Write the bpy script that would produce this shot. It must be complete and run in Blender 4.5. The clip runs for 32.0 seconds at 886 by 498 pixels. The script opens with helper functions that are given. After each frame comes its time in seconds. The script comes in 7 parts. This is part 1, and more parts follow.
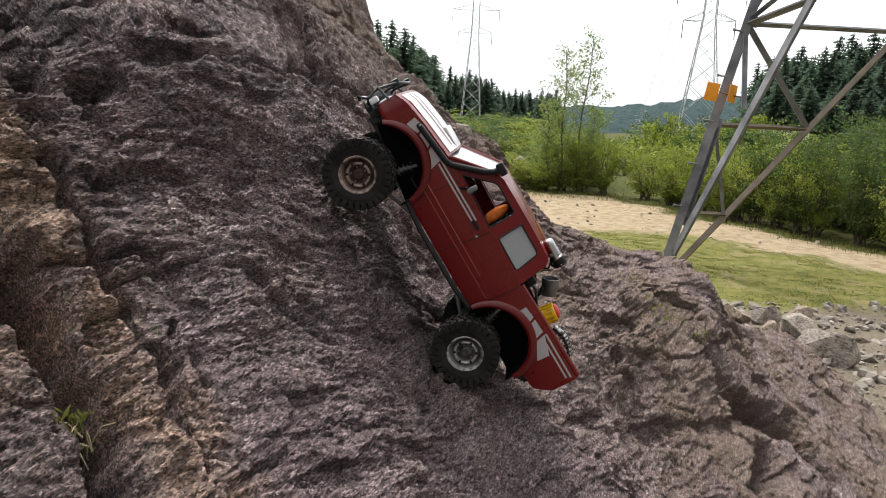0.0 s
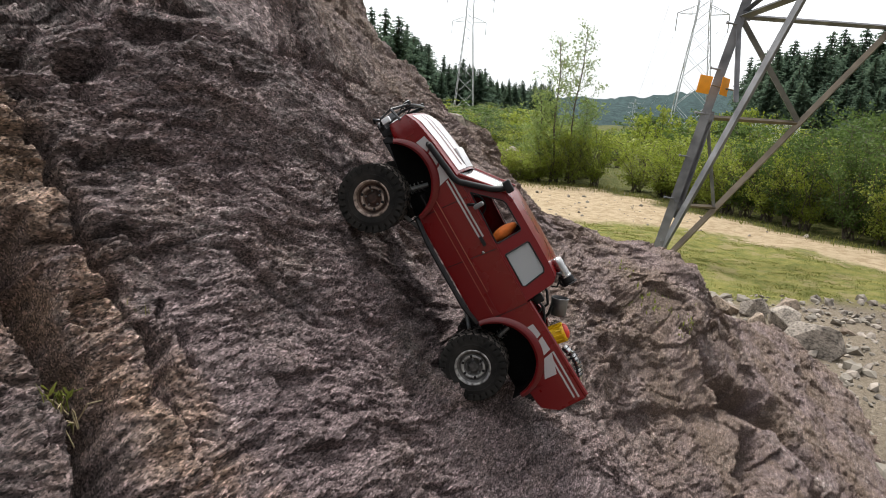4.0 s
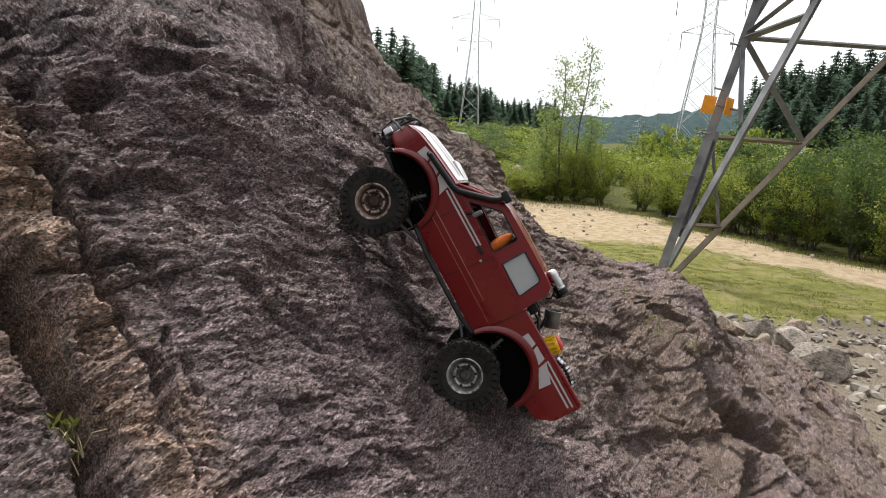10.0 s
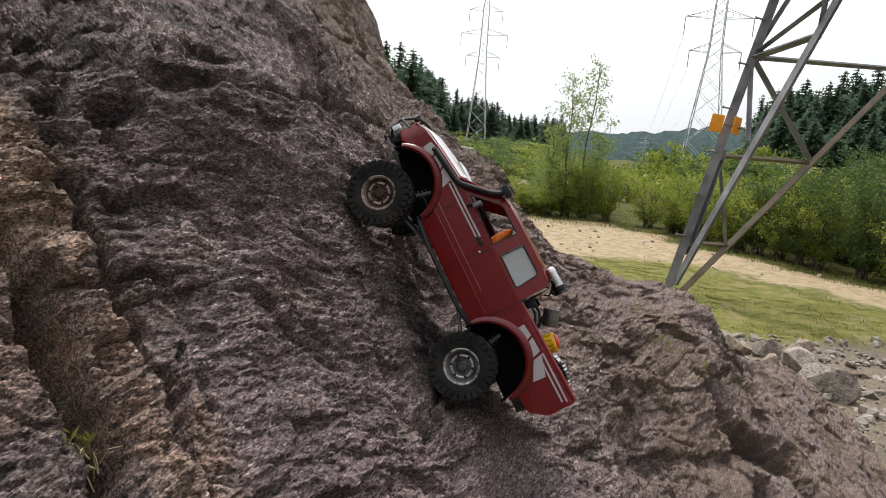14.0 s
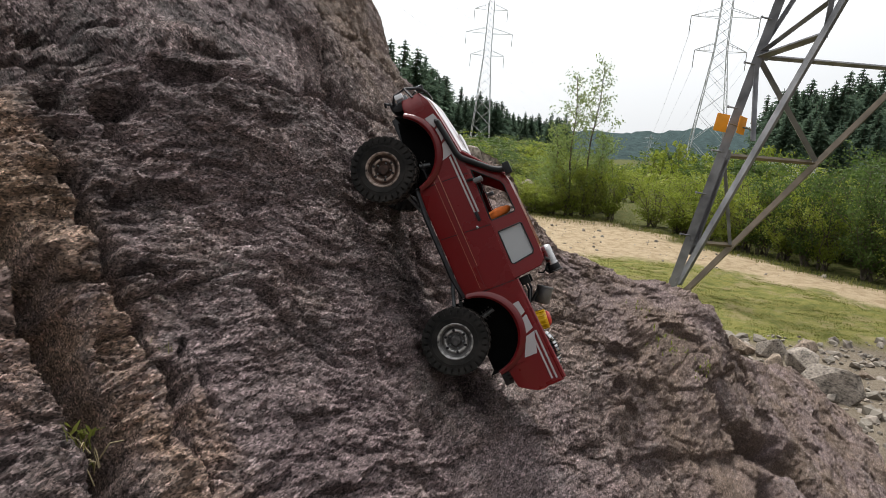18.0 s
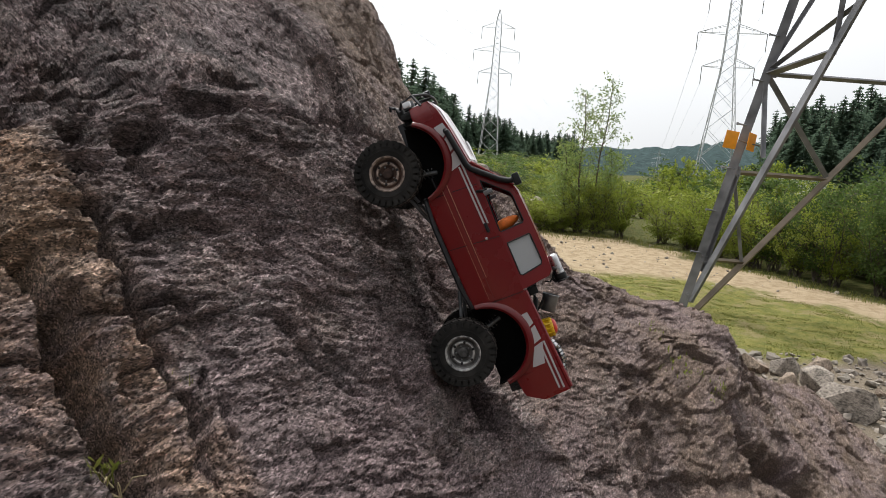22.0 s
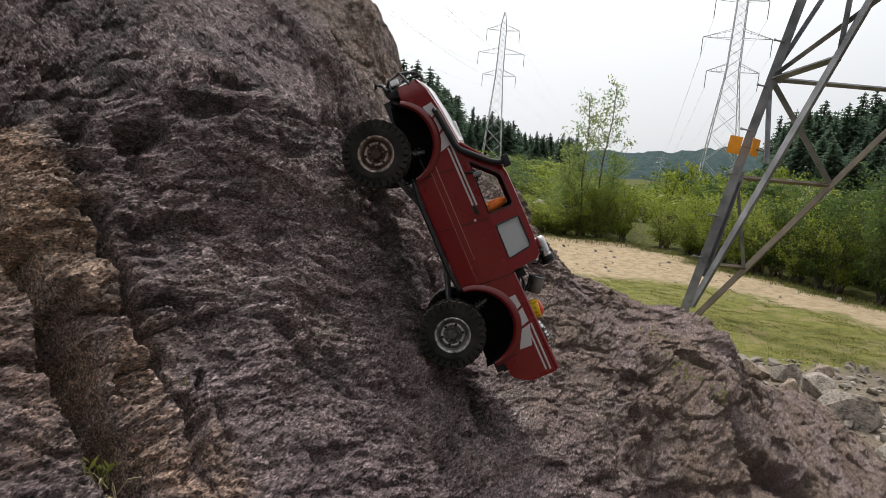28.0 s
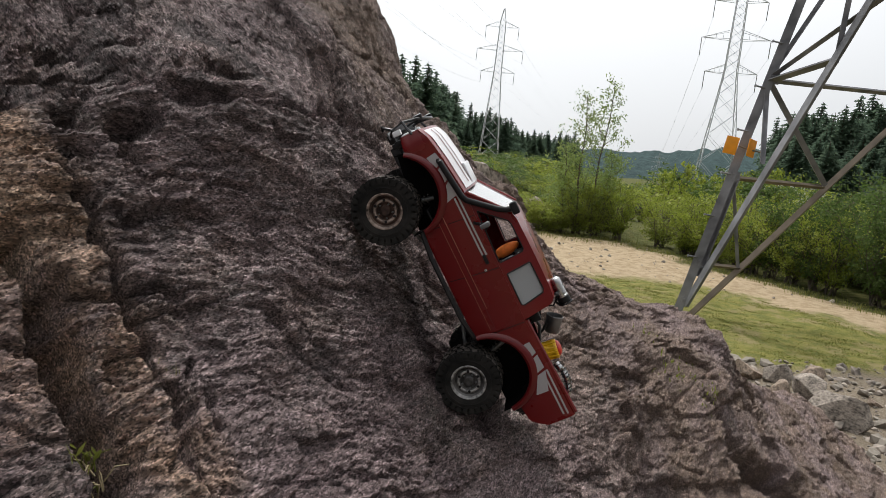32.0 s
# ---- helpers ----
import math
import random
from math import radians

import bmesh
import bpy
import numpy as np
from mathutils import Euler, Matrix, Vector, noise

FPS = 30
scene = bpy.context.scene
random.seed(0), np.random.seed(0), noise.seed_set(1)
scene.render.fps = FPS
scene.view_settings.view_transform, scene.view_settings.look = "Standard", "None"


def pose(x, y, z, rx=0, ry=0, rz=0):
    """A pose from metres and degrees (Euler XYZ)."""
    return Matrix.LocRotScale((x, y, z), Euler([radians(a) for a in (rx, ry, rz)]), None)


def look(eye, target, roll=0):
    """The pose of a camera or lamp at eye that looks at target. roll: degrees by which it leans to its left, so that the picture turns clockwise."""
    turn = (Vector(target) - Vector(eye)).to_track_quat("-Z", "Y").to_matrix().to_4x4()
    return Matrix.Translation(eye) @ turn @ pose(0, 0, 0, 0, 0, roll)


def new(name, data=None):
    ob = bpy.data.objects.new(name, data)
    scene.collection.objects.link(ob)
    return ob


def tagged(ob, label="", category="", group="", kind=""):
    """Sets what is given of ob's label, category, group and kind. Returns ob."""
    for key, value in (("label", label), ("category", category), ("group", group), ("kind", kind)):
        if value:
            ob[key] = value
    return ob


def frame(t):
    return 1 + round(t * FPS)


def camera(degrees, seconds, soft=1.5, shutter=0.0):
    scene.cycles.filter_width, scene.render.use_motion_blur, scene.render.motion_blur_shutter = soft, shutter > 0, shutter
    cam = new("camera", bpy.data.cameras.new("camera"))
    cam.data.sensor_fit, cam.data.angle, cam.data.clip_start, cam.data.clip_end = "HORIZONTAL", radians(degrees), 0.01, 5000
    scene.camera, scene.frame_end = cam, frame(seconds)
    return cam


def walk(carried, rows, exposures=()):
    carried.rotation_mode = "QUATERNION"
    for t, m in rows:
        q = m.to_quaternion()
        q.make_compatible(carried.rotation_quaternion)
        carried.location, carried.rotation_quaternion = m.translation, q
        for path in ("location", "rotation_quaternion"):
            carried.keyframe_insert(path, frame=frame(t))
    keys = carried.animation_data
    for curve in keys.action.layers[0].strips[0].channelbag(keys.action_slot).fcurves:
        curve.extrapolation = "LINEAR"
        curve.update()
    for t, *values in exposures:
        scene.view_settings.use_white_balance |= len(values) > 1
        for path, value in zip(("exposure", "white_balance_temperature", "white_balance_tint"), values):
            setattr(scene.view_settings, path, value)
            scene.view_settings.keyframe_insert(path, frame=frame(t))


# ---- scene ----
# ---- camera and its path ----
PATH = [
    (0.0, pose(0.0015, 0.0077, 1.4914, 78.553, -2.819, 0.213)),
    (0.5, pose(-0.0039, 0.0063, 1.4908, 78.639, -2.747, 0.244)),
    (1.0, pose(-0.0065, 0.0072, 1.4893, 78.517, -3.004, 0.364)),
    (1.5, pose(-0.0032, 0.0086, 1.4870, 78.384, -3.732, 0.203)),
    (2.0, pose(-0.0021, 0.0104, 1.4858, 77.910, -3.389, 0.377)),
    (2.5, pose(0.0012, 0.0076, 1.4841, 77.562, -3.413, 0.107)),
    (3.0, pose(0.0030, 0.0070, 1.4844, 77.559, -3.567, -0.124)),
    (3.5, pose(0.0059, 0.0055, 1.4828, 77.610, -3.729, -0.423)),
    (5.5, pose(-0.0029, 0.0010, 1.4981, 78.840, -3.177, 0.153)),
    (6.0, pose(-0.0055, 0.0009, 1.4997, 79.270, -3.544, 0.381)),
    (6.5, pose(-0.0039, 0.0024, 1.4997, 79.336, -3.796, 0.564)),
    (7.0, pose(-0.0030, 0.0026, 1.4996, 79.288, -3.737, 0.561)),
    (7.5, pose(-0.0011, 0.0018, 1.5015, 79.301, -3.362, 0.650)),
    (8.0, pose(-0.0036, -0.0021, 1.5037, 79.472, -3.437, 0.739)),
    (8.5, pose(-0.0020, -0.0012, 1.5018, 79.471, -3.754, 0.690)),
    (9.0, pose(-0.0000, 0.0000, 1.5000, 79.477, -3.736, 0.693)),
    (9.5, pose(0.0047, -0.0006, 1.4989, 79.271, -4.001, 0.390)),
    (10.0, pose(0.0073, -0.0019, 1.4995, 79.169, -3.726, 0.107)),
    (10.5, pose(0.0085, -0.0033, 1.4976, 78.925, -3.699, -0.112)),
    (11.0, pose(0.0128, -0.0046, 1.4996, 78.953, -3.673, -0.578)),
    (11.5, pose(0.0110, -0.0047, 1.4977, 79.069, -3.932, -0.536)),
    (12.0, pose(0.0125, -0.0026, 1.5001, 79.188, -4.006, -0.404)),
    (12.5, pose(0.0095, -0.0014, 1.5009, 79.270, -3.830, -0.386)),
    (13.0, pose(0.0045, -0.0002, 1.5069, 79.657, -3.874, -0.282)),
    (13.5, pose(-0.0011, -0.0019, 1.5055, 80.023, -4.343, 0.110)),
    (14.0, pose(-0.0065, -0.0015, 1.5055, 80.271, -4.487, 0.663)),
    (14.5, pose(-0.0054, -0.0020, 1.5066, 80.386, -4.593, 0.993)),
    (16.5, pose(-0.0069, -0.0016, 1.5049, 80.266, -4.635, 1.002)),
    (17.0, pose(-0.0068, 0.0004, 1.5036, 80.147, -4.887, 1.021)),
    (17.5, pose(-0.0062, 0.0003, 1.5046, 80.188, -4.904, 1.056)),
    (18.0, pose(-0.0050, 0.0007, 1.5024, 80.141, -4.734, 1.008)),
    (18.5, pose(-0.0046, 0.0013, 1.5034, 79.960, -4.670, 0.888)),
    (19.0, pose(-0.0077, 0.0017, 1.5060, 80.084, -4.604, 0.871)),
    (19.5, pose(-0.0089, 0.0025, 1.5084, 80.382, -4.647, 1.056)),
    (20.0, pose(-0.0097, 0.0021, 1.5091, 80.833, -4.479, 1.218)),
    (20.5, pose(-0.0093, 0.0022, 1.5104, 80.943, -4.646, 1.383)),
    (21.0, pose(-0.0109, 0.0036, 1.5124, 80.966, -4.590, 1.404)),
    (21.5, pose(-0.0136, 0.0016, 1.5146, 81.140, -4.439, 1.440)),
    (22.0, pose(-0.0174, -0.0006, 1.5176, 81.484, -4.350, 1.685)),
    (22.5, pose(-0.0195, 0.0026, 1.5165, 81.704, -4.373, 2.053)),
    (23.0, pose(-0.0185, 0.0029, 1.5171, 81.665, -4.571, 2.187)),
    (23.5, pose(-0.0178, 0.0023, 1.5161, 81.718, -4.590, 2.257)),
    (24.0, pose(-0.0170, 0.0037, 1.5181, 81.585, -4.737, 2.173)),
    (24.5, pose(-0.0181, 0.0029, 1.5168, 81.572, -4.572, 2.125)),
    (25.0, pose(-0.0193, 0.0028, 1.5175, 81.575, -4.690, 2.231)),
    (25.5, pose(-0.0222, 0.0038, 1.5188, 81.665, -4.896, 2.351)),
    (27.5, pose(-0.0173, 0.0025, 1.5212, 81.713, -5.014, 2.053)),
    (28.0, pose(-0.0145, 0.0031, 1.5198, 81.596, -4.993, 1.971)),
    (28.5, pose(-0.0129, 0.0031, 1.5207, 81.563, -4.941, 1.909)),
    (29.0, pose(-0.0133, 0.0034, 1.5219, 81.682, -4.981, 1.925)),
    (29.5, pose(-0.0132, 0.0036, 1.5214, 81.689, -4.957, 1.850)),
    (30.0, pose(-0.0130, 0.0038, 1.5197, 81.608, -5.065, 1.765)),
    (30.5, pose(-0.0129, 0.0042, 1.5173, 81.296, -5.224, 1.750)),
    (31.0, pose(-0.0136, 0.0056, 1.5180, 81.296, -5.377, 1.828)),
    (31.5, pose(-0.0135, 0.0054, 1.5174, 81.357, -5.546, 1.805)),
    (32.0, pose(-0.0114, 0.0054, 1.5153, 81.287, -5.970, 1.740)),
]
cam = camera(65.5, 32.0, soft=0.9)
walk(cam, PATH, exposures=((0.0, 0.12), (6.0, 0.14), (13.0, 0.14), (14.0, -0.03), (17.0, -0.08), (19.0, -0.13), (23.0, -0.12), (25.0, -0.24), (28.0, -0.28), (32.0, -0.28)))

# ---- sky and sun: bright overcast ----
world = bpy.data.worlds.new("sky")
scene.world = world
world.use_nodes = True
wn, wl = world.node_tree.nodes, world.node_tree.links
wn.clear()
w_out = wn.new("ShaderNodeOutputWorld")
w_bg = wn.new("ShaderNodeBackground")
w_sky = wn.new("ShaderNodeTexSky")
w_sky.sky_type, w_sky.sun_disc = "NISHITA", False
w_sky.sun_elevation, w_sky.sun_rotation = radians(67), radians(-15)
w_sky.air_density, w_sky.dust_density = 1.0, 3.0
w_gain = wn.new("ShaderNodeVectorMath")
w_gain.operation = "SCALE"
w_gain.inputs["Scale"].default_value = 0.10
w_co = wn.new("ShaderNodeTexCoord")
w_cloud = wn.new("ShaderNodeTexNoise")
w_cloud.inputs["Scale"].default_value, w_cloud.inputs["Detail"].default_value = 1.6, 5.0
w_ramp = wn.new("ShaderNodeMapRange")
w_ramp.inputs["From Min"].default_value, w_ramp.inputs["From Max"].default_value = 0.3, 0.7
w_ramp.inputs["To Min"].default_value, w_ramp.inputs["To Max"].default_value = 0.88, 0.98
w_mix = wn.new("ShaderNodeMix")
w_mix.data_type = "RGBA"
# thin cloud, brightest round the veiled sun
SUN_WAY = Vector((-0.10, 0.38, 0.92)).normalized()
w_dot = wn.new("ShaderNodeVectorMath")
w_dot.operation = "DOT_PRODUCT"
w_dot.inputs[1].default_value = SUN_WAY
w_glow = wn.new("ShaderNodeMapRange")
w_glow.interpolation_type = "SMOOTHSTEP"
for key, value in (("From Min", -0.25), ("From Max", 1.0), ("To Min", 0.25), ("To Max", 2.2)):
    w_glow.inputs[key].default_value = value
w_white = wn.new("ShaderNodeVectorMath")
w_white.operation = "SCALE"
w_white.inputs[0].default_value = (0.955, 0.975, 1.0)
wl.new(w_co.outputs["Generated"], w_dot.inputs[0])
wl.new(w_dot.outputs["Value"], w_glow.inputs["Value"])
wl.new(w_glow.outputs["Result"], w_white.inputs["Scale"])
wl.new(w_white.outputs["Vector"], w_mix.inputs["B"])
wl.new(w_co.outputs["Generated"], w_cloud.inputs["Vector"])
wl.new(w_cloud.outputs["Fac"], w_ramp.inputs["Value"])
wl.new(w_ramp.outputs["Result"], w_mix.inputs["Factor"])
wl.new(w_sky.outputs["Color"], w_gain.inputs[0])
wl.new(w_gain.outputs["Vector"], w_mix.inputs["A"])
wl.new(w_mix.outputs["Result"], w_bg.inputs["Color"])
wl.new(w_bg.outputs["Background"], w_out.inputs["Surface"])
w_bg.inputs["Strength"].default_value = 0.88

sun = new("sun", bpy.data.lights.new("sun", "SUN"))
sun.data.energy, sun.data.angle, sun.data.color = 4.4, radians(14), (1.0, 0.97, 0.93)
sun.matrix_world = look(SUN_WAY * 30, (0, 0, 0))


# ---- materials ----
def material(name, color, rough=0.7, metal=0.0, var=0.25, scale=20.0, bump=0.2, bump_scale=None, tint=None,
             coords="Object", spec=0.5, coat=0.0):
    """A surface with broad and fine variation of colour, gloss and relief."""
    m = bpy.data.materials.new(name)
    m.use_nodes = True
    n, l = m.node_tree.nodes, m.node_tree.links
    p = n["Principled BSDF"]
    p.inputs["Roughness"].default_value, p.inputs["Metallic"].default_value = rough, metal
    p.inputs["Specular IOR Level"].default_value = spec
    p.inputs["Coat Weight"].default_value = coat
    co = n.new("ShaderNodeTexCoord")
    big = n.new("ShaderNodeTexNoise")
    big.inputs["Scale"].default_value, big.inputs["Detail"].default_value = scale * 0.25, 3
    fine = n.new("ShaderNodeTexNoise")
    fine.inputs["Scale"].default_value, fine.inputs["Detail"].default_value = scale, 6
    for t in (big, fine):
        l.new(co.outputs[coords], t.inputs["Vector"])
    add = n.new("ShaderNodeMath")
    add.operation = "ADD"
    l.new(big.outputs["Fac"], add.inputs[0])
    l.new(fine.outputs["Fac"], add.inputs[1])
    mr = n.new("ShaderNodeMapRange")
    mr.inputs["From Min"].default_value, mr.inputs["From Max"].default_value = 0.7, 1.3
    l.new(add.outputs["Value"], mr.inputs["Value"])
    mix = n.new("ShaderNodeMix")
    mix.data_type = "RGBA"
    tint = tint or color
    mix.inputs["A"].default_value = (*[c * (1 - var) for c in color], 1)
    mix.inputs["B"].default_value = (*[min(1, c * (1 + var)) for c in tint], 1)
    l.new(mr.outputs["Result"], mix.inputs["Factor"])
    l.new(mix.outputs["Result"], p.inputs["Base Color"])
    rr = n.new("ShaderNodeMapRange")
    rr.inputs["To Min"].default_value, rr.inputs["To Max"].default_value = max(0.02, rough - 0.12), min(1, rough + 0.12)
    l.new(fine.outputs["Fac"], rr.inputs["Value"])
    l.new(rr.outputs["Result"], p.inputs["Roughness"])
    if bump:
        bt = n.new("ShaderNodeTexNoise")
        bt.inputs["Scale"].default_value, bt.inputs["Detail"].default_value = bump_scale or scale * 2, 5
        l.new(co.outputs[coords], bt.inputs["Vector"])
        b = n.new("ShaderNodeBump")
        b.inputs["Strength"].default_value, b.inputs["Distance"].default_value = bump, 0.2 / (bump_scale or scale * 2)
        l.new(bt.outputs["Fac"], b.inputs["Height"])
        l.new(b.outputs["Normal"], p.inputs["Normal"])
    return m


def rock_material():
    """Grey-brown weathered gneiss: foliation streaks, pale lichen flecks, ochre stains on one side."""
    m = bpy.data.materials.new("weathered_rock")
    m.use_nodes = True
    n, l = m.node_tree.nodes, m.node_tree.links
    p = n["Principled BSDF"]
    co = n.new("ShaderNodeTexCoord")
    sep = n.new("ShaderNodeSeparateXYZ")
    l.new(co.outputs["Object"], sep.inputs["Vector"])
    # the layering stands on end in the upper slab
    swap = n.new("ShaderNodeCombineXYZ")
    l.new(sep.outputs["Y"], swap.inputs["X"])
    l.new(sep.outputs["X"], swap.inputs["Y"])
    l.new(sep.outputs["Z"], swap.inputs["Z"])
    edge = n.new("ShaderNodeTexNoise")
    edge.inputs["Scale"].default_value, edge.inputs["Detail"].default_value = 9, 6
    l.new(co.outputs["Object"], edge.inputs["Vector"])
    above = n.new("ShaderNodeMath")
    above.operation = "MULTIPLY_ADD"
    above.inputs[1].default_value = 0.14
    l.new(edge.outputs["Fac"], above.inputs[0])
    l.new(sep.outputs["Y"], above.inputs[2])
    over = n.new("ShaderNodeMath")
    over.operation = "GREATER_THAN"
    over.inputs[1].default_value = 0.60
    l.new(above.outputs["Value"], over.inputs[0])
    lay = n.new("ShaderNodeMix")
    lay.data_type = "VECTOR"
    l.new(over.outputs["Value"], lay.inputs["Factor"])
    l.new(co.outputs["Object"], lay.inputs["A"])
    l.new(swap.outputs["Vector"], lay.inputs["B"])

    def noise_tex(scale, detail, stretch=(1, 1, 1), rough=0.6, sharp=False):
        mp = n.new("ShaderNodeMapping")
        mp.inputs["Rotation"].default_value = (0, 0, radians(17))
        mp.inputs["Scale"].default_value = stretch
        l.new(lay.outputs["Result"], mp.inputs["Vector"])
        t = n.new("ShaderNodeTexNoise")
        t.inputs["Scale"].default_value, t.inputs["Detail"].default_value = scale, detail
        t.inputs["Roughness"].default_value = rough
        if sharp:
            t.noise_type = "RIDGED_MULTIFRACTAL"
            t.normalize = False
        l.new(mp.outputs["Vector"], t.inputs["Vector"])
        return t.outputs["Fac"]

    def remap(v, lo, hi, to0=0.0, to1=1.0):
        r = n.new("ShaderNodeMapRange")
        for k, x in (("From Min", lo), ("From Max", hi), ("To Min", to0), ("To Max", to1)):
            r.inputs[k].default_value = x
        l.new(v, r.inputs["Value"])
        return r.outputs["Result"]

    def blend(f, a, b):
        x = n.new("ShaderNodeMix")
        x.data_type = "RGBA"
        l.new(f, x.inputs["Factor"])
        for k, c in (("A", a), ("B", b)):
            if isinstance(c, tuple):
                x.inputs[k].default_value = (*c, 1)
            else:
                l.new(c, x.inputs[k])
        return x.outputs["Result"]

    def shade(f, a, gain):
        """Grains lighter or darker than the stone that they sit in."""
        x = n.new("ShaderNodeMix")
        x.data_type, x.blend_type = "RGBA", "MULTIPLY"
        l.new(f, x.inputs["Factor"])
        l.new(a, x.inputs["A"])
        x.inputs["B"].default_value = (*gain, 1)
        return x.outputs["Result"]

    def times(a, b):
        x = n.new("ShaderNodeMath")
        x.operation = "MULTIPLY"
        l.new(a, x.inputs[0])
        if isinstance(b, float):
            x.inputs[1].default_value = b
        else:
            l.new(b, x.inputs[1])
        return x.outputs["Value"]

    def cells(scale, stretch=(1, 1, 1)):
        """Crystals: a random value in each, and the distance to its middle."""
        mp = n.new("ShaderNodeMapping")
        mp.inputs["Rotation"].default_value = (0, 0, radians(17))
        mp.inputs["Scale"].default_value = stretch
        l.new(lay.outputs["Result"], mp.inputs["Vector"])
        t = n.new("ShaderNodeTexVoronoi")
        t.inputs["Scale"].default_value = scale
        l.new(mp.outputs["Vector"], t.inputs["Vector"])
        split = n.new("ShaderNodeSeparateColor")
        l.new(t.outputs["Color"], split.inputs["Color"])
        return split.outputs["Red"], t.outputs["Distance"]

    patch = remap(noise_tex(3.2, 8, (0.7, 1, 1), 0.65), 0.36, 0.64)
    col = blend(patch, (0.225, 0.162, 0.163), (0.43, 0.318, 0.310))
    # bands of the layering: pale quartz and dark mica
    streak = remap(noise_tex(21, 12, (0.22, 1, 1), 0.78), 0.47, 0.60)
    col = blend(times(streak, 0.62), col, (0.48, 0.368, 0.352))
    dark = remap(noise_tex(9, 12, (0.45, 1, 1), 0.78), 0.54, 0.62)
    col = blend(times(dark, 0.52), col, (0.058, 0.044, 0.048))
    # pale lichen in patches
    lich = times(remap(noise_tex(5, 6), 0.53, 0.63), remap(noise_tex(60, 10, (0.8, 1, 1), 0.8), 0.48, 0.58))
    col = blend(times(lich, 0.72), col, (0.62, 0.545, 0.510))
    # ochre stains over the blocks beside the deep cracks
    side = times(remap(sep.outputs["X"], -0.37, -0.44), remap(sep.outputs["X"], -0.95, -0.65))
    och = times(times(times(times(side, remap(sep.outputs["Y"], 0.06, 0.20, 0.25, 1.0)), remap(noise_tex(8, 4), 0.38, 0.55)), remap(noise_tex(24, 12, (0.5, 1, 1), 0.85), 0.42, 0.60)), 0.66)
    col = blend(och, col, (0.37, 0.208, 0.118))
    # tan stone on the block's upper face, its colour lightened further to look sunlit
    tan = times(times(times(remap(sep.outputs["X"], -0.385, -0.425), remap(sep.outputs["Y"], 0.25, 0.33)), remap(sep.outputs["Y"], 0.47, 0.42)), remap(noise_tex(17, 10, (0.6, 1, 1), 0.8), 0.38, 0.58))
    col = blend(times(times(tan, remap(sep.outputs["X"], -0.54, -0.49)), 0.85), col, (0.82, 0.585, 0.410))
    # the outermost block turns darker grey in ragged patches low down
    low_dark = times(times(remap(sep.outputs["X"], -0.47, -0.53), remap(sep.outputs["Y"], 0.20, 0.10)), remap(noise_tex(14, 10, (0.8, 1, 1), 0.78), 0.42, 0.56))
    col = blend(times(low_dark, 0.75), col, (0.085, 0.076, 0.068))
    rusty = times(times(times(remap(sep.outputs["X"], -0.395, -0.425), remap(sep.outputs["X"], -0.53, -0.48)), remap(noise_tex(9, 5, (0.8, 1, 1), 0.6), 0.38, 0.58)), remap(noise_tex(40, 8, (0.5, 1, 1), 0.8), 0.32, 0.52))
    col = blend(times(rusty, 0.72), col, (0.60, 0.385, 0.255))
    och2 = times(remap(noise_tex(4.2, 12, (1, 1, 1), 0.75), 0.50, 0.66), 0.42)
    col = blend(och2, col, (0.27, 0.178, 0.112))
    # grey lichen crust over the upper slab
    crust = times(times(times(remap(sep.outputs["Y"], 0.28, 0.55), remap(sep.outputs["X"], -0.40, 0.05)), remap(noise_tex(26, 12, (0.5, 1, 1), 0.8), 0.44, 0.60)), 0.40)
    col = blend(crust, col, (0.48, 0.405, 0.385))
    warm = times(times(remap(sep.outputs["X"], 0.15, 0.7), remap(noise_tex(3.6, 10, (0.7, 1, 1), 0.7), 0.36, 0.58)), 0.62)
    col = blend(warm, col, (0.265, 0.182, 0.110))
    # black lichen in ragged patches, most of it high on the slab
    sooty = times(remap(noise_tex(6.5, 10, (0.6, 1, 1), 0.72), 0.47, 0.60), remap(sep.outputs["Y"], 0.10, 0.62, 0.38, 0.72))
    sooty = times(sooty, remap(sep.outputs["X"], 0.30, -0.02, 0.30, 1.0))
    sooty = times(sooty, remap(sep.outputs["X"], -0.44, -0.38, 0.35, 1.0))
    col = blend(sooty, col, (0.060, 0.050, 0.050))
    coarse = remap(sep.outputs["X"], 0.25, 1.0, 1.0, 0.45)
    # crystals and crusts, pale and dark
    fine_value, fine_far = cells(560, (0.45, 1, 1))
    mid_value, mid_far = cells(230, (0.28, 1, 1))
    grain = noise_tex(200, 8, (0.5, 1, 1), 0.88)
    col = shade(times(remap(mid_value, 0.74, 0.90), 0.35), col, (2.2, 2.2, 2.25))
    col = shade(times(remap(mid_value, 0.28, 0.12), 0.30), col, (0.22, 0.22, 0.23))
    col = shade(times(times(remap(fine_value, 0.76, 0.82), 0.85), coarse), col, (2.15, 2.2, 2.25))
    col = shade(times(times(remap(fine_value, 0.28, 0.22), 0.75), coarse), col, (0.18, 0.18, 0.18))
    col = shade(times(times(remap(grain, 0.475, 0.40), 0.65), coarse), col, (0.15, 0.15, 0.15))
    ridge = noise_tex(34, 7, (0.30, 1, 1), 0.62, True)
    col = shade(times(remap(ridge, 1.10, 1.55), 0.80), col, (2.3, 2.3, 2.35))
    col = shade(times(remap(ridge, 0.45, 0.20), 0.35), col, (0.18, 0.18, 0.18))
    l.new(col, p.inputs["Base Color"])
    p.inputs["Roughness"].default_value = 0.86
    p.inputs["Specular IOR Level"].default_value = 0.35
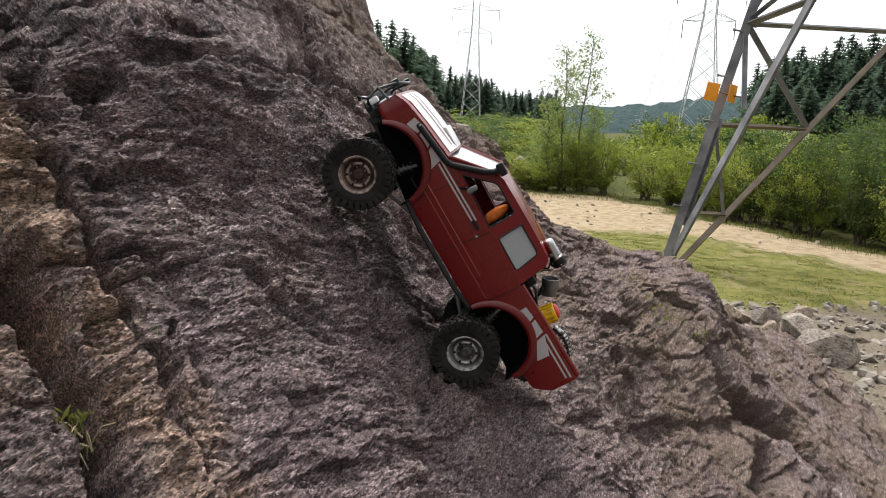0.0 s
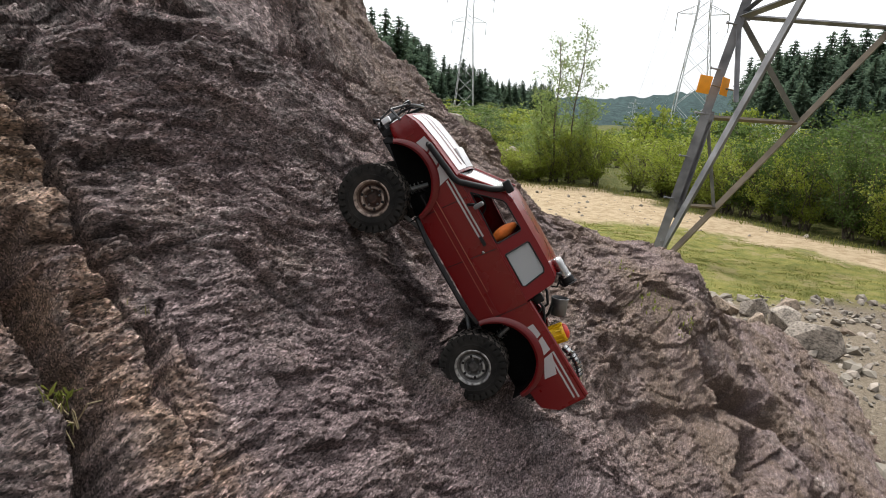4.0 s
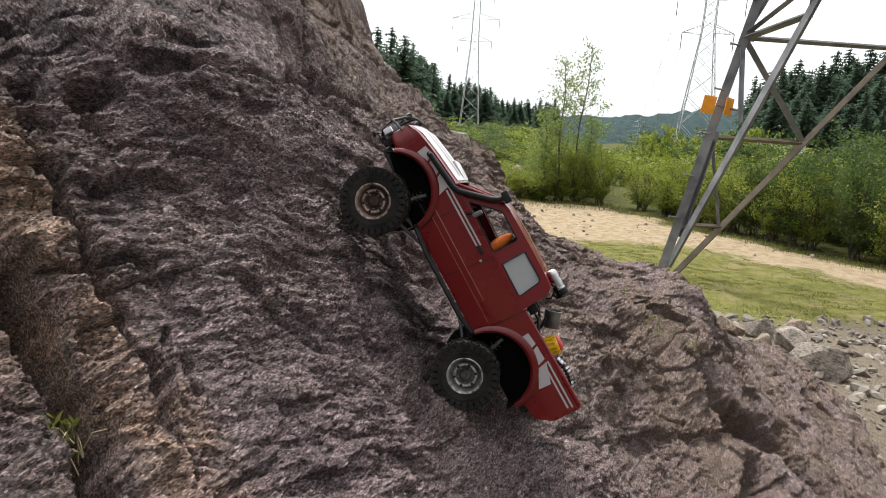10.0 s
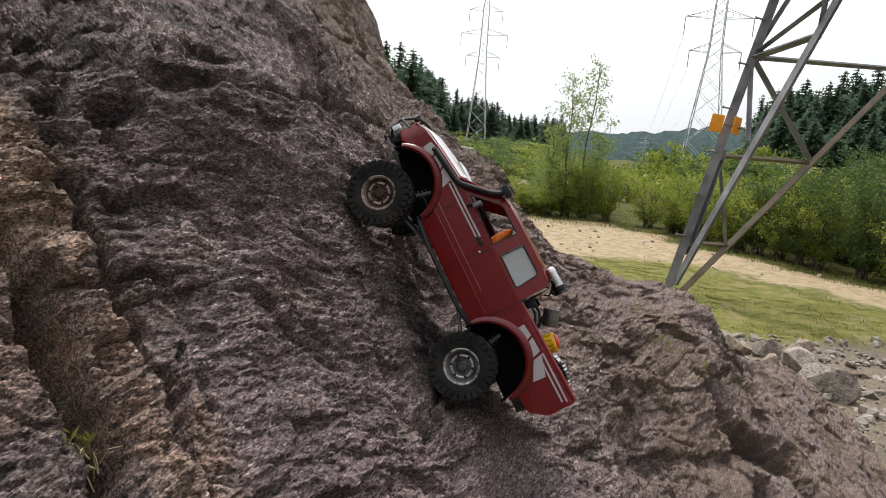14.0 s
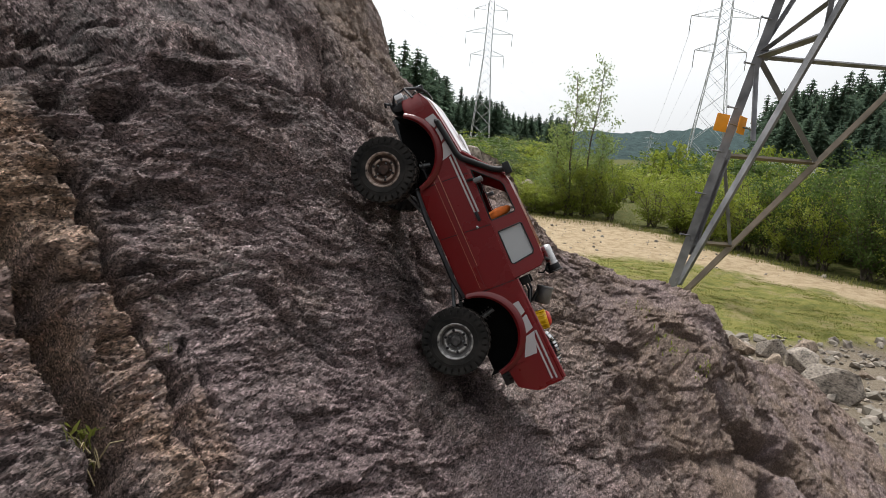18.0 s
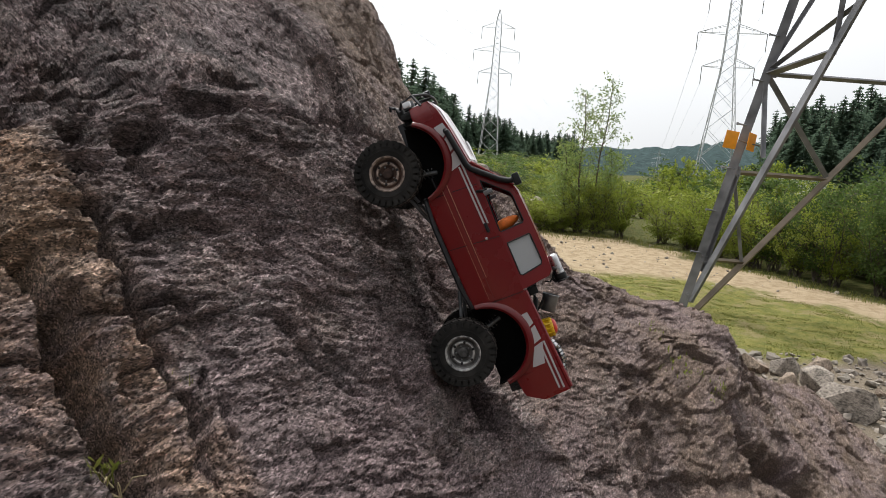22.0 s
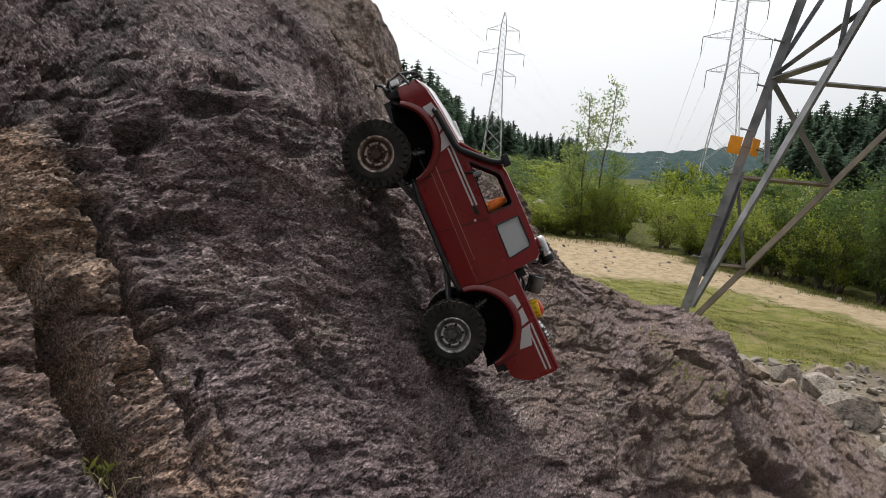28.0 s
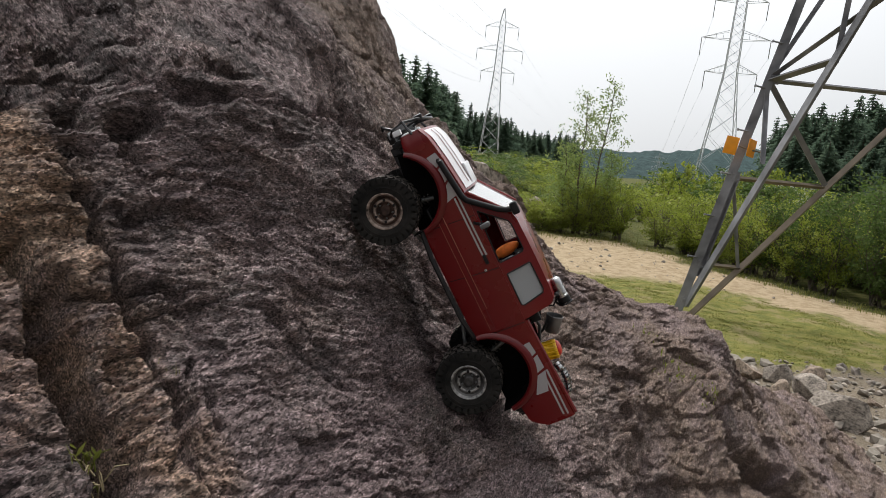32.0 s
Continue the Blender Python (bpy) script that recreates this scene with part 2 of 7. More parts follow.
    def relief(height, distance, below=None):
        x = n.new("ShaderNodeBump")
        x.inputs["Strength"].default_value, x.inputs["Distance"].default_value = 1.0, distance
        l.new(height, x.inputs["Height"])
        if below is not None:
            l.new(below, x.inputs["Normal"])
        return x.outputs["Normal"]

    up = relief(noise_tex(42, 12, (0.28, 1, 1), 0.72), 0.014)
    up = relief(ridge, 0.0060, up)
    up = relief(noise_tex(150, 8, (0.35, 1, 1), 0.8), 0.0125, up)
    up = relief(mid_value, 0.0052, up)
    up = relief(fine_value, 0.0058, up)
    l.new(up, p.inputs["Normal"])
    return m


# ---- noise on arrays ----
def lattice(ix, iy, seed):
    h = (ix.astype(np.int64) * 374761393 + iy.astype(np.int64) * 668265263 + seed * 1442695041) & 0xFFFFFFFF
    h = ((h ^ (h >> 13)) * 1274126177) & 0xFFFFFFFF
    return ((h ^ (h >> 16)) & 0xFFFF) / 65535.0


def soft_noise(x, y, seed=0):
    """Gradient noise on arrays, about -1 to 1."""
    x0, y0 = np.floor(x), np.floor(y)
    fx, fy = x - x0, y - y0
    u, v = fx * fx * fx * (fx * (fx * 6 - 15) + 10), fy * fy * fy * (fy * (fy * 6 - 15) + 10)

    def corner(dx, dy):
        an = lattice(x0 + dx, y0 + dy, seed) * 2 * np.pi
        return np.cos(an) * (fx - dx) + np.sin(an) * (fy - dy)
    top = corner(0, 0) * (1 - u) + corner(1, 0) * u
    low = corner(0, 1) * (1 - u) + corner(1, 1) * u
    return (top * (1 - v) + low * v) * 1.5


def layered(x, y, octaves=4, gain=0.5, seed=0):
    total, amp = 0.0, 1.0
    for k in range(octaves):
        total = total + amp * soft_noise(x, y, seed + 17 * k)
        x, y, amp = x * 2.03 + 3.1, y * 2.03 + 7.7, amp * gain
    return total


def facets(x, y, seed=0, tilt=1.0):
    """Broken plates: each cell has a level and a slope of its own. Returns the height and the nearness to a joint."""
    wx, wy = x + 0.22 * layered(x * 1.7, y * 1.7, 2, 0.6, seed + 5), y + 0.22 * layered(x * 1.7, y * 1.7, 2, 0.6, seed + 6)
    x0, y0 = np.floor(wx), np.floor(wy)
    best, second, level = np.full(x.shape, 9.0), np.full(x.shape, 9.0), np.zeros(x.shape)
    for i in (-1, 0, 1):
        for j in (-1, 0, 1):
            cx, cy = x0 + i, y0 + j
            dx, dy = wx - cx - lattice(cx, cy, seed), wy - cy - lattice(cx, cy, seed + 1)
            r = np.hypot(dx, dy)
            h = lattice(cx, cy, seed + 2) - 0.5 + tilt * ((lattice(cx, cy, seed + 3) - 0.5) * dx + (lattice(cx, cy, seed + 4) - 0.7) * dy)
            near = r < best
            second = np.where(near, best, np.minimum(second, r))
            level = np.where(near, h, level)
            best = np.where(near, r, best)
    return level, np.exp(-((second - best) / 0.07) ** 2)


# ---- the rock ----
# Its own space: a runs along the strike into the distance, b up the slope, d out of the face.
ROCK_O = Vector((-0.05, 1.05, 1.13))
ROCK_A = Vector((0.35928, 0.93323, 0.0))
ROCK_B = Vector((-0.69228, 0.26652, 0.67061))
ROCK_N = Vector((0.62584, -0.24094, 0.74181))
SWELLS = ((1.48, 0.3, 0.25, -0.163), (1.22, -0.46, 0.16, 0.079), (-0.02, 0.44, 0.16, 0.065), (0.32, 0.78, 0.16, 0.1),
          (1.78, -0.12, 0.16, -0.103), (-0.35, 0.44, 0.16, 0.027), (0.54, -0.57, 0.16, -0.074), (-0.69, 0.22, 0.16, -0.068),
          (0.32, -0.01, 0.16, -0.069), (1.55, -0.46, 0.16, 0.057), (1.33, 0.66, 0.16, -0.072), (2.35, -0.92, 0.25, -0.045),
          (-0.46, 0.78, 0.16, -0.096), (1.33, -0.01, 0.16, -0.029), (-0.02, -0.23, 0.16, -0.024), (-0.13, 0.55, 0.16, 0.052),
          (0.88, 1.0, 0.16, 0.056), (-0.455, 0.25, 0.065, 0.030), (0.21, 0.33, 0.16, 0.023), (1.78, -0.68, 0.16, 0.021))
KNOBS = ((1.60, -0.37, 0.050, 0.050), (1.68, -0.28, 0.045, 0.052), (1.50, -0.47, 0.045, 0.038), (1.62, -0.56, 0.060, 0.024), (1.45, -0.40, 0.04, 0.032), (1.58, -0.45, 0.022, 0.030), (1.66, -0.36, 0.020, 0.028))


def line_distance(a, b, line):
    """Distance to a broken line, and on which side of it (positive: up the slope)."""
    best, side = np.full(a.shape, 9.0), np.zeros(a.shape)
    for (x0, y0), (x1, y1) in zip(line, line[1:]):
        dx, dy = x1 - x0, y1 - y0
        s = np.clip(((a - x0) * dx + (b - y0) * dy) / (dx * dx + dy * dy), 0, 1)
        ex, ey = a - x0 - s * dx, b - y0 - s * dy
        r = np.hypot(ex, ey)
        near = r < best
        best, side = np.where(near, r, best), np.where(near, np.sign(dx * ey - dy * ex), side)
    return best, side


# broken line, half width, depth
BLOCK_CRACKS = (
    (((-0.52, 0.44), (-0.500, 0.37), (-0.482, 0.317), (-0.488, 0.270), (-0.496, 0.222), (-0.499, 0.184), (-0.502, 0.152), (-0.506, 0.119), (-0.513, 0.090), (-0.530, 0.053), (-0.56, -0.02)), 0.0120, 0.110),
    (((-0.405, 0.415), (-0.400, 0.374), (-0.399, 0.344), (-0.410, 0.315), (-0.409, 0.293)), 0.0055, 0.050),
    (((-0.409, 0.293), (-0.413, 0.262), (-0.420, 0.237), (-0.420, 0.214), (-0.414, 0.190)), 0.0075, 0.055),
    (((-0.414, 0.190), (-0.416, 0.160), (-0.413, 0.140)), 0.0040, 0.030),
    (((-0.413, 0.138), (-0.427, 0.098), (-0.437, 0.074)), 0.0080, 0.050),
    (((-0.437, 0.074), (-0.445, 0.045), (-0.460, 0.0)), 0.0030, 0.016),
    (((-0.374, 0.160), (-0.378, 0.150), (-0.386, 0.123), (-0.400, 0.099), (-0.400, 0.079)), 0.0035, 0.018),
)
LIP_CRACKS = (
    (((0.634, 0.877), (0.403, 0.712), (0.312, 0.608), (0.27, 0.50)), 0.009, 0.045),
    (((-0.279, 0.534), (-0.234, 0.503), (-0.186, 0.473), (-0.127, 0.466), (-0.053, 0.468), (0.026, 0.472)), 0.010, 0.022),
    (((0.0, 0.470), (0.026, 0.472), (0.196, 0.514), (0.319, 0.514), (0.435, 0.510), (0.53, 0.49)), 0.017, 0.050),
    (((0.372, 0.577), (0.37, 0.541), (0.343, 0.499)), 0.008, 0.030),
    (((0.591, 0.817), (0.699, 0.788), (0.845, 0.670)), 0.008, 0.022),
)
SMALL_CRACKS = (
    (((0.180, -0.055), (0.140, -0.090), (0.120, -0.115)), 0.024, 0.055),
    (((-0.197, 0.294), (-0.192, 0.275)), 0.006, 0.016),
    (((-0.110, 0.298), (-0.107, 0.278)), 0.006, 0.016),
    (((1.070, -0.490), (1.081, -0.521), (1.118, -0.596)), 0.010, 0.045),
    (((1.118, -0.596), (1.181, -0.674)), 0.030, 0.095),
    (((1.495, -0.915), (1.345, -0.925)), 0.036, 0.095),
    (((1.500, -1.030), (1.450, -1.090), (1.425, -1.155)), 0.036, 0.110),
    (((1.070, -0.869), (0.890, -0.855)), 0.034, 0.090),
    (((2.541, -1.340), (2.650, -1.480)), 0.03, 0.06),
    (((0.475, -0.425), (0.455, -0.485)), 0.010, 0.025),
    (((1.222, -0.076), (1.355, -0.205)), 0.02, 0.03),
)
CRACKS = BLOCK_CRACKS + LIP_CRACKS + SMALL_CRACKS
# undercut pockets: broken line along the sharp upper lip, width down the slope, depth
POCKETS = (
    (((-0.352, 0.352), (-0.309, 0.343), (-0.262, 0.330)), 0.022, 0.030),
    (((-0.398, 0.256), (-0.377, 0.252), (-0.350, 0.246)), 0.019, 0.026),
    (((-0.352, 0.224), (-0.327, 0.216)), 0.011, 0.012),
    (((-0.275, 0.224), (-0.224, 0.212)), 0.014, 0.010),
    (((-0.205, 0.506), (-0.172, 0.490)), 0.024, 0.030),
    (((-0.315, 0.392), (-0.268, 0.382)), 0.016, 0.016),
    (((-0.242, 0.364), (-0.197, 0.348)), 0.016, 0.016),
    (((-0.120, 0.552), (-0.072, 0.548)), 0.020, 0.018),
    (((-0.182, 0.428), (-0.152, 0.418)), 0.016, 0.014),
    (((-0.100, 0.416), (-0.044, 0.408)), 0.016, 0.014),
    (((-0.489, 0.277), (-0.465, 0.270), (-0.440, 0.260)), 0.012, 0.018),
    (((-0.454, 0.345), (-0.435, 0.332)), 0.010, 0.010),
    (((-0.330, 0.590), (-0.270, 0.585)), 0.030, 0.018),
    (((-0.270, 0.640), (-0.200, 0.625)), 0.030, 0.014),
    (((-0.420, 0.640), (-0.350, 0.640)), 0.035, 0.016),
    (((1.17, -0.705), (1.25, -0.760), (1.40, -0.870), (1.50, -0.930)), 0.085, 0.105),
    (((0.86, -0.80), (1.06, -0.845)), 0.060, 0.080),
    (((0.290, -0.310), (0.390, -0.350)), 0.030, 0.020),
    (((0.780, -0.370), (0.850, -0.410)), 0.025, 0.018),
    (((0.600, -0.470), (0.760, -0.560)), 0.040, 0.025),
    (((0.850, -0.620), (0.980, -0.700)), 0.045, 0.030),
    (((0.620, -0.100), (0.800, -0.180)), 0.035, 0.018),
)
HOLLOWS = ((-0.285, 0.464, 0.022, 0.110), (-0.360, 0.491, 0.017, 0.070), (-0.328, 0.542, 0.018, 0.060), (-0.366, 0.470, 0.011, 0.06), (-0.384, 0.437, 0.010, 0.06), (-0.320, 0.460, 0.020, 0.060), (-0.329, 0.418, 0.012, 0.040),
           (-0.499, 0.133, 0.011, 0.040), (-0.519, 0.076, 0.014, 0.050), (-0.075, -0.11, 0.03, 0.03), (0.97, -0.30, 0.04, 0.04), (-0.425, 0.545, 0.030, 0.06))
LEDGES = (  # broken line, height of the step below it, reach
    (((-0.43, 0.150), (-0.374, 0.122), (-0.330, 0.100), (-0.258, 0.073), (-0.18, 0.04)), 0.006, 0.05),
    (((-0.40, 0.236), (-0.377, 0.231), (-0.350, 0.226)), 0.007, 0.03),
    (((-0.231, 0.144), (-0.159, 0.12), (-0.066, 0.096)), 0.006, 0.05),
    (((-0.355, 0.329), (-0.309, 0.318), (-0.255, 0.307)), 0.007, 0.05),
    (((-0.490, 0.258), (-0.465, 0.251), (-0.430, 0.240)), 0.006, 0.03),
    (((-0.279, 0.524), (-0.234, 0.493), (-0.186, 0.463), (-0.053, 0.454), (0.026, 0.452), (0.196, 0.494), (0.435, 0.493)), 0.011, 0.05),
    (((0.504, -0.240), (0.693, -0.322), (0.898, -0.409)), 0.010, 0.06),
)
EDGE_B = (-2.6, -1.63, -1.18, -0.89, -0.66, -0.45, -0.26, -0.10, 0.05, 0.20, 0.45, 0.575, 0.615, 0.70, 0.80, 0.91, 1.10, 2.6)
EDGE_A = (4.00, 3.40, 3.00, 2.50, 1.98, 1.66, 1.80, 1.75, 1.56, 1.58, 1.62, 1.45, 0.94, 0.95, 1.00, 1.06, 1.08, 1.55)


def layering(u, v, calm, far, rise):
    """Broken layers of the stone: u runs along them, v across."""
    d = np.zeros(u.shape)
    # each layer juts out below and leans back above
    for period, amp, along, seed, keep in ((0.085, 0.0085, 5.0, 200, 1.0), (0.040, 0.0060, 11.0, 230, 1.0), (0.0200, 0.0050, 17.0, 260, 0.8), (0.0108, 0.0030, 30.0, 290, 0.2)):
        grow = 1 + 0.5 * far
        phase = v / (period * grow) + 1.5 * layered(u * along * 0.45, v * along * 0.7, 3, 0.55, seed)
        saw = phase - np.floor(phase)
        saw = np.where(saw < 0.14, saw / 0.14, 1 - (saw - 0.14) / 0.86)
        patchy = np.clip(0.45 + 0.95 * layered(u * along * 0.5, v * along * 0.9, 2, 0.5, seed + 9), 0.0, 1.25)
        d = d + calm * amp * grow * patchy * (saw - 0.5) * (1 - far * (1 - keep))
    # plates of stone, longer along the layers, with joints between them
    for along, across, amp, tilt, joint, seed in ((4.2, 11.0, 0.024, 1.2, 0.010, 300), (10.0, 27.0, 0.0105, 1.3, 0.0060, 320), (22.0, 60.0, 0.0052, 1.3, 0.0030, 340)):
        level, seam = facets(u * along, v * across, seed, tilt)
        patchy = np.clip(0.75 + 0.8 * layered(u * along * 0.3, v * across * 0.3, 2, 0.5, seed + 9), 0.15, 1.4)
        d = d + calm * patchy * (amp * level - joint * seam * np.clip(patchy - 0.5, 0, 1)) * (0.80 - 0.1 * rise + (0.30 if across < 30 else -0.25) * far)
    # sharp little crests and creases
    for along, across, amp, seed, keep in ((7.0, 20.0, 0.0105, 500, 0.7), (17.0, 52.0, 0.0062, 520, 1.0), (40.0, 115.0, 0.0030, 540, 0.4)):
        patchy = np.clip(0.8 + 0.9 * soft_noise(u * along * 0.25, v * across * 0.25, seed + 9), 0.2, 1.5)
        d = d + calm * patchy * amp * (0.35 - np.abs(soft_noise(u * along + 0.4 * soft_noise(u * along * 1.7, v * across * 1.7, seed + 3), v * across, seed))) * (1 - far * (1 - keep)) * (0.72 + 0.28 * rise)
    d = d + (0.0018 - 0.0006 * far) * layered(u * 55.0, v * 120.0, 3, 0.7, 61)
    pits = np.clip(soft_noise(u * 13.0, v * 30.0, 131) - 0.30, 0, 1)
    return d - 0.026 * pits * (0.4 + 0.6 * rise)


def rock_height(a, b):
    d = 0.0279 + 0.0325 * np.clip(a, -1.2, 3) + 0.0139 * b
    for x, y, s, h in SWELLS + KNOBS:
        d = d + h * np.exp(-((a - x) ** 2 + (b - y) ** 2) / (2 * s * s))
    wob = 0.03 * layered(a * 3, b * 3, 3, 0.5, 5)
    calm = 1 - 0.5 * np.exp(-((a - 0.12) ** 2 + ((b - 0.12) * 0.5) ** 2) / 0.02)
    far = np.clip((a - 0.2) / 1.2, 0, 1)
    rise = np.clip((b - 0.22) / 0.14, 0, 1)
    d = d + calm * (0.011 + 0.006 * far) * layered(a * 4.1, b * 5.3, 3, 0.5, 11)
    # the layers dip gently over the lower face and stand on end in the upper slab
    upper = np.clip((b + 0.04 * layered(a * 6, b * 6, 2, 0.5, 15) - 0.50) / 0.05, 0, 1)
    relief = np.zeros(a.shape)
    for flat, along, across in ((True, a * 0.955 - b * 0.296 + wob, a * 0.296 + b * 0.955 + wob), (False, b + 0.2 * a + wob, 0.2 * b - a + wob)):
        share = 1 - upper if flat else upper
        k = np.nonzero(share > 0.0)
        if len(k[0]):
            relief[k] += share[k] * layering(along[k], across[k], calm[k], far[k], rise[k])
    d = d + relief * (1 + 0.8 * upper * np.clip(0.2 - a * 2.5, 0, 1))
    rag = 0.0065 + 0.0065 * rise + 0.008 * far
    rag_a, rag_b = a + rag * layered(a * 22, b * 22, 4, 0.6, 81), b + rag * layered(a * 22, b * 22, 4, 0.6, 91)
    for line, half, deep in CRACKS:
        r, side = line_distance(rag_a, rag_b, line)
        d = d - deep / (1 + (r / half) ** 5)
    # the blocks round off towards the deepest crack
    r, side = line_distance(a, b, BLOCK_CRACKS[0][0][4:])
    d = d - 0.010 * np.exp(-(r / 0.035) ** 2)
    for line, wide, deep in POCKETS:
        r, side = line_distance(rag_a, rag_b, line)
        d = d - deep * np.where(side > 0, np.exp(-(r / (wide * 0.14)) ** 2), np.exp(-(r / wide) ** 1.6))
    for x, y, r, deep in HOLLOWS:
        d = d - deep * np.exp(-(((rag_a - x) ** 2 + (rag_b - y) ** 2) / (r * r)) ** 1.8)
    for line, high, reach in LEDGES:
        r, side = line_distance(rag_a, rag_b, line)
        d = d + high * np.where(side > 0, np.exp(-(r / (reach * 0.14)) ** 2), np.exp(-(r / reach) ** 1.3))
    # the far edge, where the face turns away
    over = a - np.interp(b + 0.02 * layered(a * 9, b * 9, 3, 0.5, 3), EDGE_B, EDGE_A) - 0.03 * layered(a * 7, b * 7, 3, 0.5, 7)
    return d - 1.1 * np.log1p(np.exp(np.clip(over / 0.05, -30, 30))) * 0.05


def graded(lo, hi, fine_lo, fine_hi, step, grow):
    """Steps that are fine between two values and widen outside them."""
    mid = np.arange(fine_lo, fine_hi, step)
    up, s = [fine_hi], step
    while up[-1] < hi:
        s *= grow
        up.append(up[-1] + s)
    down, s = [fine_lo], step
    while down[-1] > lo:
        s *= grow
        down.append(down[-1] - s)
    return np.concatenate((down[:0:-1], mid, up))


def sheet(name, xs, ys, place):
    """A grid mesh: place(x, y) gives arrays of the vertex coordinates."""
    gx, gy = np.meshgrid(xs, ys, indexing="ij")
    verts = np.stack(place(gx, gy), -1).reshape(-1, 3)
    nx, ny = gx.shape
    idx = np.arange(nx * ny).reshape(nx, ny)
    quads = np.stack((idx[:-1, :-1], idx[1:, :-1], idx[1:, 1:], idx[:-1, 1:]), -1).reshape(-1, 4)
    me = bpy.data.meshes.new(name)
    me.vertices.add(len(verts))
    me.vertices.foreach_set("co", verts.astype(np.float32).ravel())
    me.loops.add(quads.size)
    me.loops.foreach_set("vertex_index", quads.astype(np.int32).ravel())
    me.polygons.add(len(quads))
    me.polygons.foreach_set("loop_start", np.arange(0, quads.size, 4, dtype=np.int32))
    me.polygons.foreach_set("use_smooth", np.ones(len(quads), dtype=bool))
    me.update()
    me.validate()
    return me


def build_rock():
    xs = graded(-1.7, 4.1, -0.60, -0.10, 0.0024, 1.0032)
    ys = graded(-2.4, 2.1, -0.30, 0.62, 0.0025, 1.0065)
    me = sheet("rock_face", xs, ys, lambda a, b: (a, b, rock_height(a, b)))
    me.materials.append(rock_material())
    me.polygons.foreach_set("use_smooth", np.zeros(len(me.polygons), dtype=bool))
    ob = new("rock_face", me)
    # the other flanks of the mass, down into the ground
    loops = [[(x, ys[0]) for x in xs[::6]] + [(xs[-1], y) for y in ys[::6]] + [(x, ys[-1]) for x in xs[::-6]] + [(xs[0], y) for y in ys[::-6]]]
    ring = np.array(loops[0])
    high = rock_height(ring[:, 0], ring[:, 1])
    down = np.array((ROCK_A.z, ROCK_B.z, ROCK_N.z))
    level = ROCK_O.z + ROCK_B.z * ring[:, 1] + ROCK_N.z * high
    middle = ring.mean(0)
    rows = []
    for k in range(15):
        u = k / 14
        rough = 0.0 if k == 0 else 0.10 * layered(ring[:, 0] * 3 + u * 5, ring[:, 1] * 3 - u * 4, 4, 0.55, 400) + 0.25 * u
        out = (ring - middle) / np.linalg.norm(ring - middle, axis=1)[:, None]
        p = np.stack((ring[:, 0] + out[:, 0] * rough, ring[:, 1] + out[:, 1] * rough, high), 1)
        rows.append(p - down * (np.maximum(level + 0.35, 0.0) * u)[:, None])
    m = len(ring)
    idx = np.arange(15 * m).reshape(15, m)
    polys = [(int(idx[k, j]), int(idx[k + 1, j]), int(idx[k + 1, (j + 1) % m]), int(idx[k, (j + 1) % m])) for k in range(14) for j in range(m)]
    flank = bpy.data.meshes.new("rock_flank")
    flank.from_pydata(np.concatenate(rows).tolist(), [], polys)
    flank.materials.append(me.materials[0])
    flank.update()
    side = new("rock_flank", flank)
    side.parent = ob
    ob.matrix_world = Matrix(((ROCK_A.x, ROCK_B.x, ROCK_N.x, ROCK_O.x), (ROCK_A.y, ROCK_B.y, ROCK_N.y, ROCK_O.y),
                              (ROCK_A.z, ROCK_B.z, ROCK_N.z, ROCK_O.z), (0, 0, 0, 1)))
    return tagged(ob, "steep grey-brown weathered rock face with cracks, ledges and ochre stains", "rock", kind="structure")


build_rock()


# ---- small mesh helpers ----
def mesh_of(bm, name, mat, smooth=40):
    bmesh.ops.recalc_face_normals(bm, faces=bm.faces)
    me = bpy.data.meshes.new(name)
    bm.to_mesh(me)
    bm.free()
    me.materials.append(mat)
    if smooth:
        me.polygons.foreach_set("use_smooth", np.ones(len(me.polygons), dtype=bool))
        me.set_sharp_from_angle(angle=radians(smooth))
    return me


def part(name, bm, mat, parent, label="", smooth=40):
    """One mesh object under a thing or a part."""
    ob = new(name, mesh_of(bm, name, mat, smooth))
    ob.parent = parent
    return tagged(ob, label)


def thing(name, label, category, group="", kind="", m=None):
    ob = new(name)
    if m is not None:
        ob.matrix_world = m
    return tagged(ob, label, category, group, kind)


def box(bm, lo, hi, m=None, round_off=0.0):
    c = [(a + b) / 2 for a, b in zip(lo, hi)]
    s = [abs(b - a) for a, b in zip(lo, hi)]
    mm = (m or Matrix()) @ Matrix.Translation(c) @ Matrix.Diagonal((*s, 1))
    made = bmesh.ops.create_cube(bm, size=1, matrix=mm)["verts"]
    if round_off:
        edges = list({e for v in made for e in v.link_edges})
        bmesh.ops.bevel(bm, geom=edges, offset=round_off, segments=2, profile=0.6, affect="EDGES")
    return bm


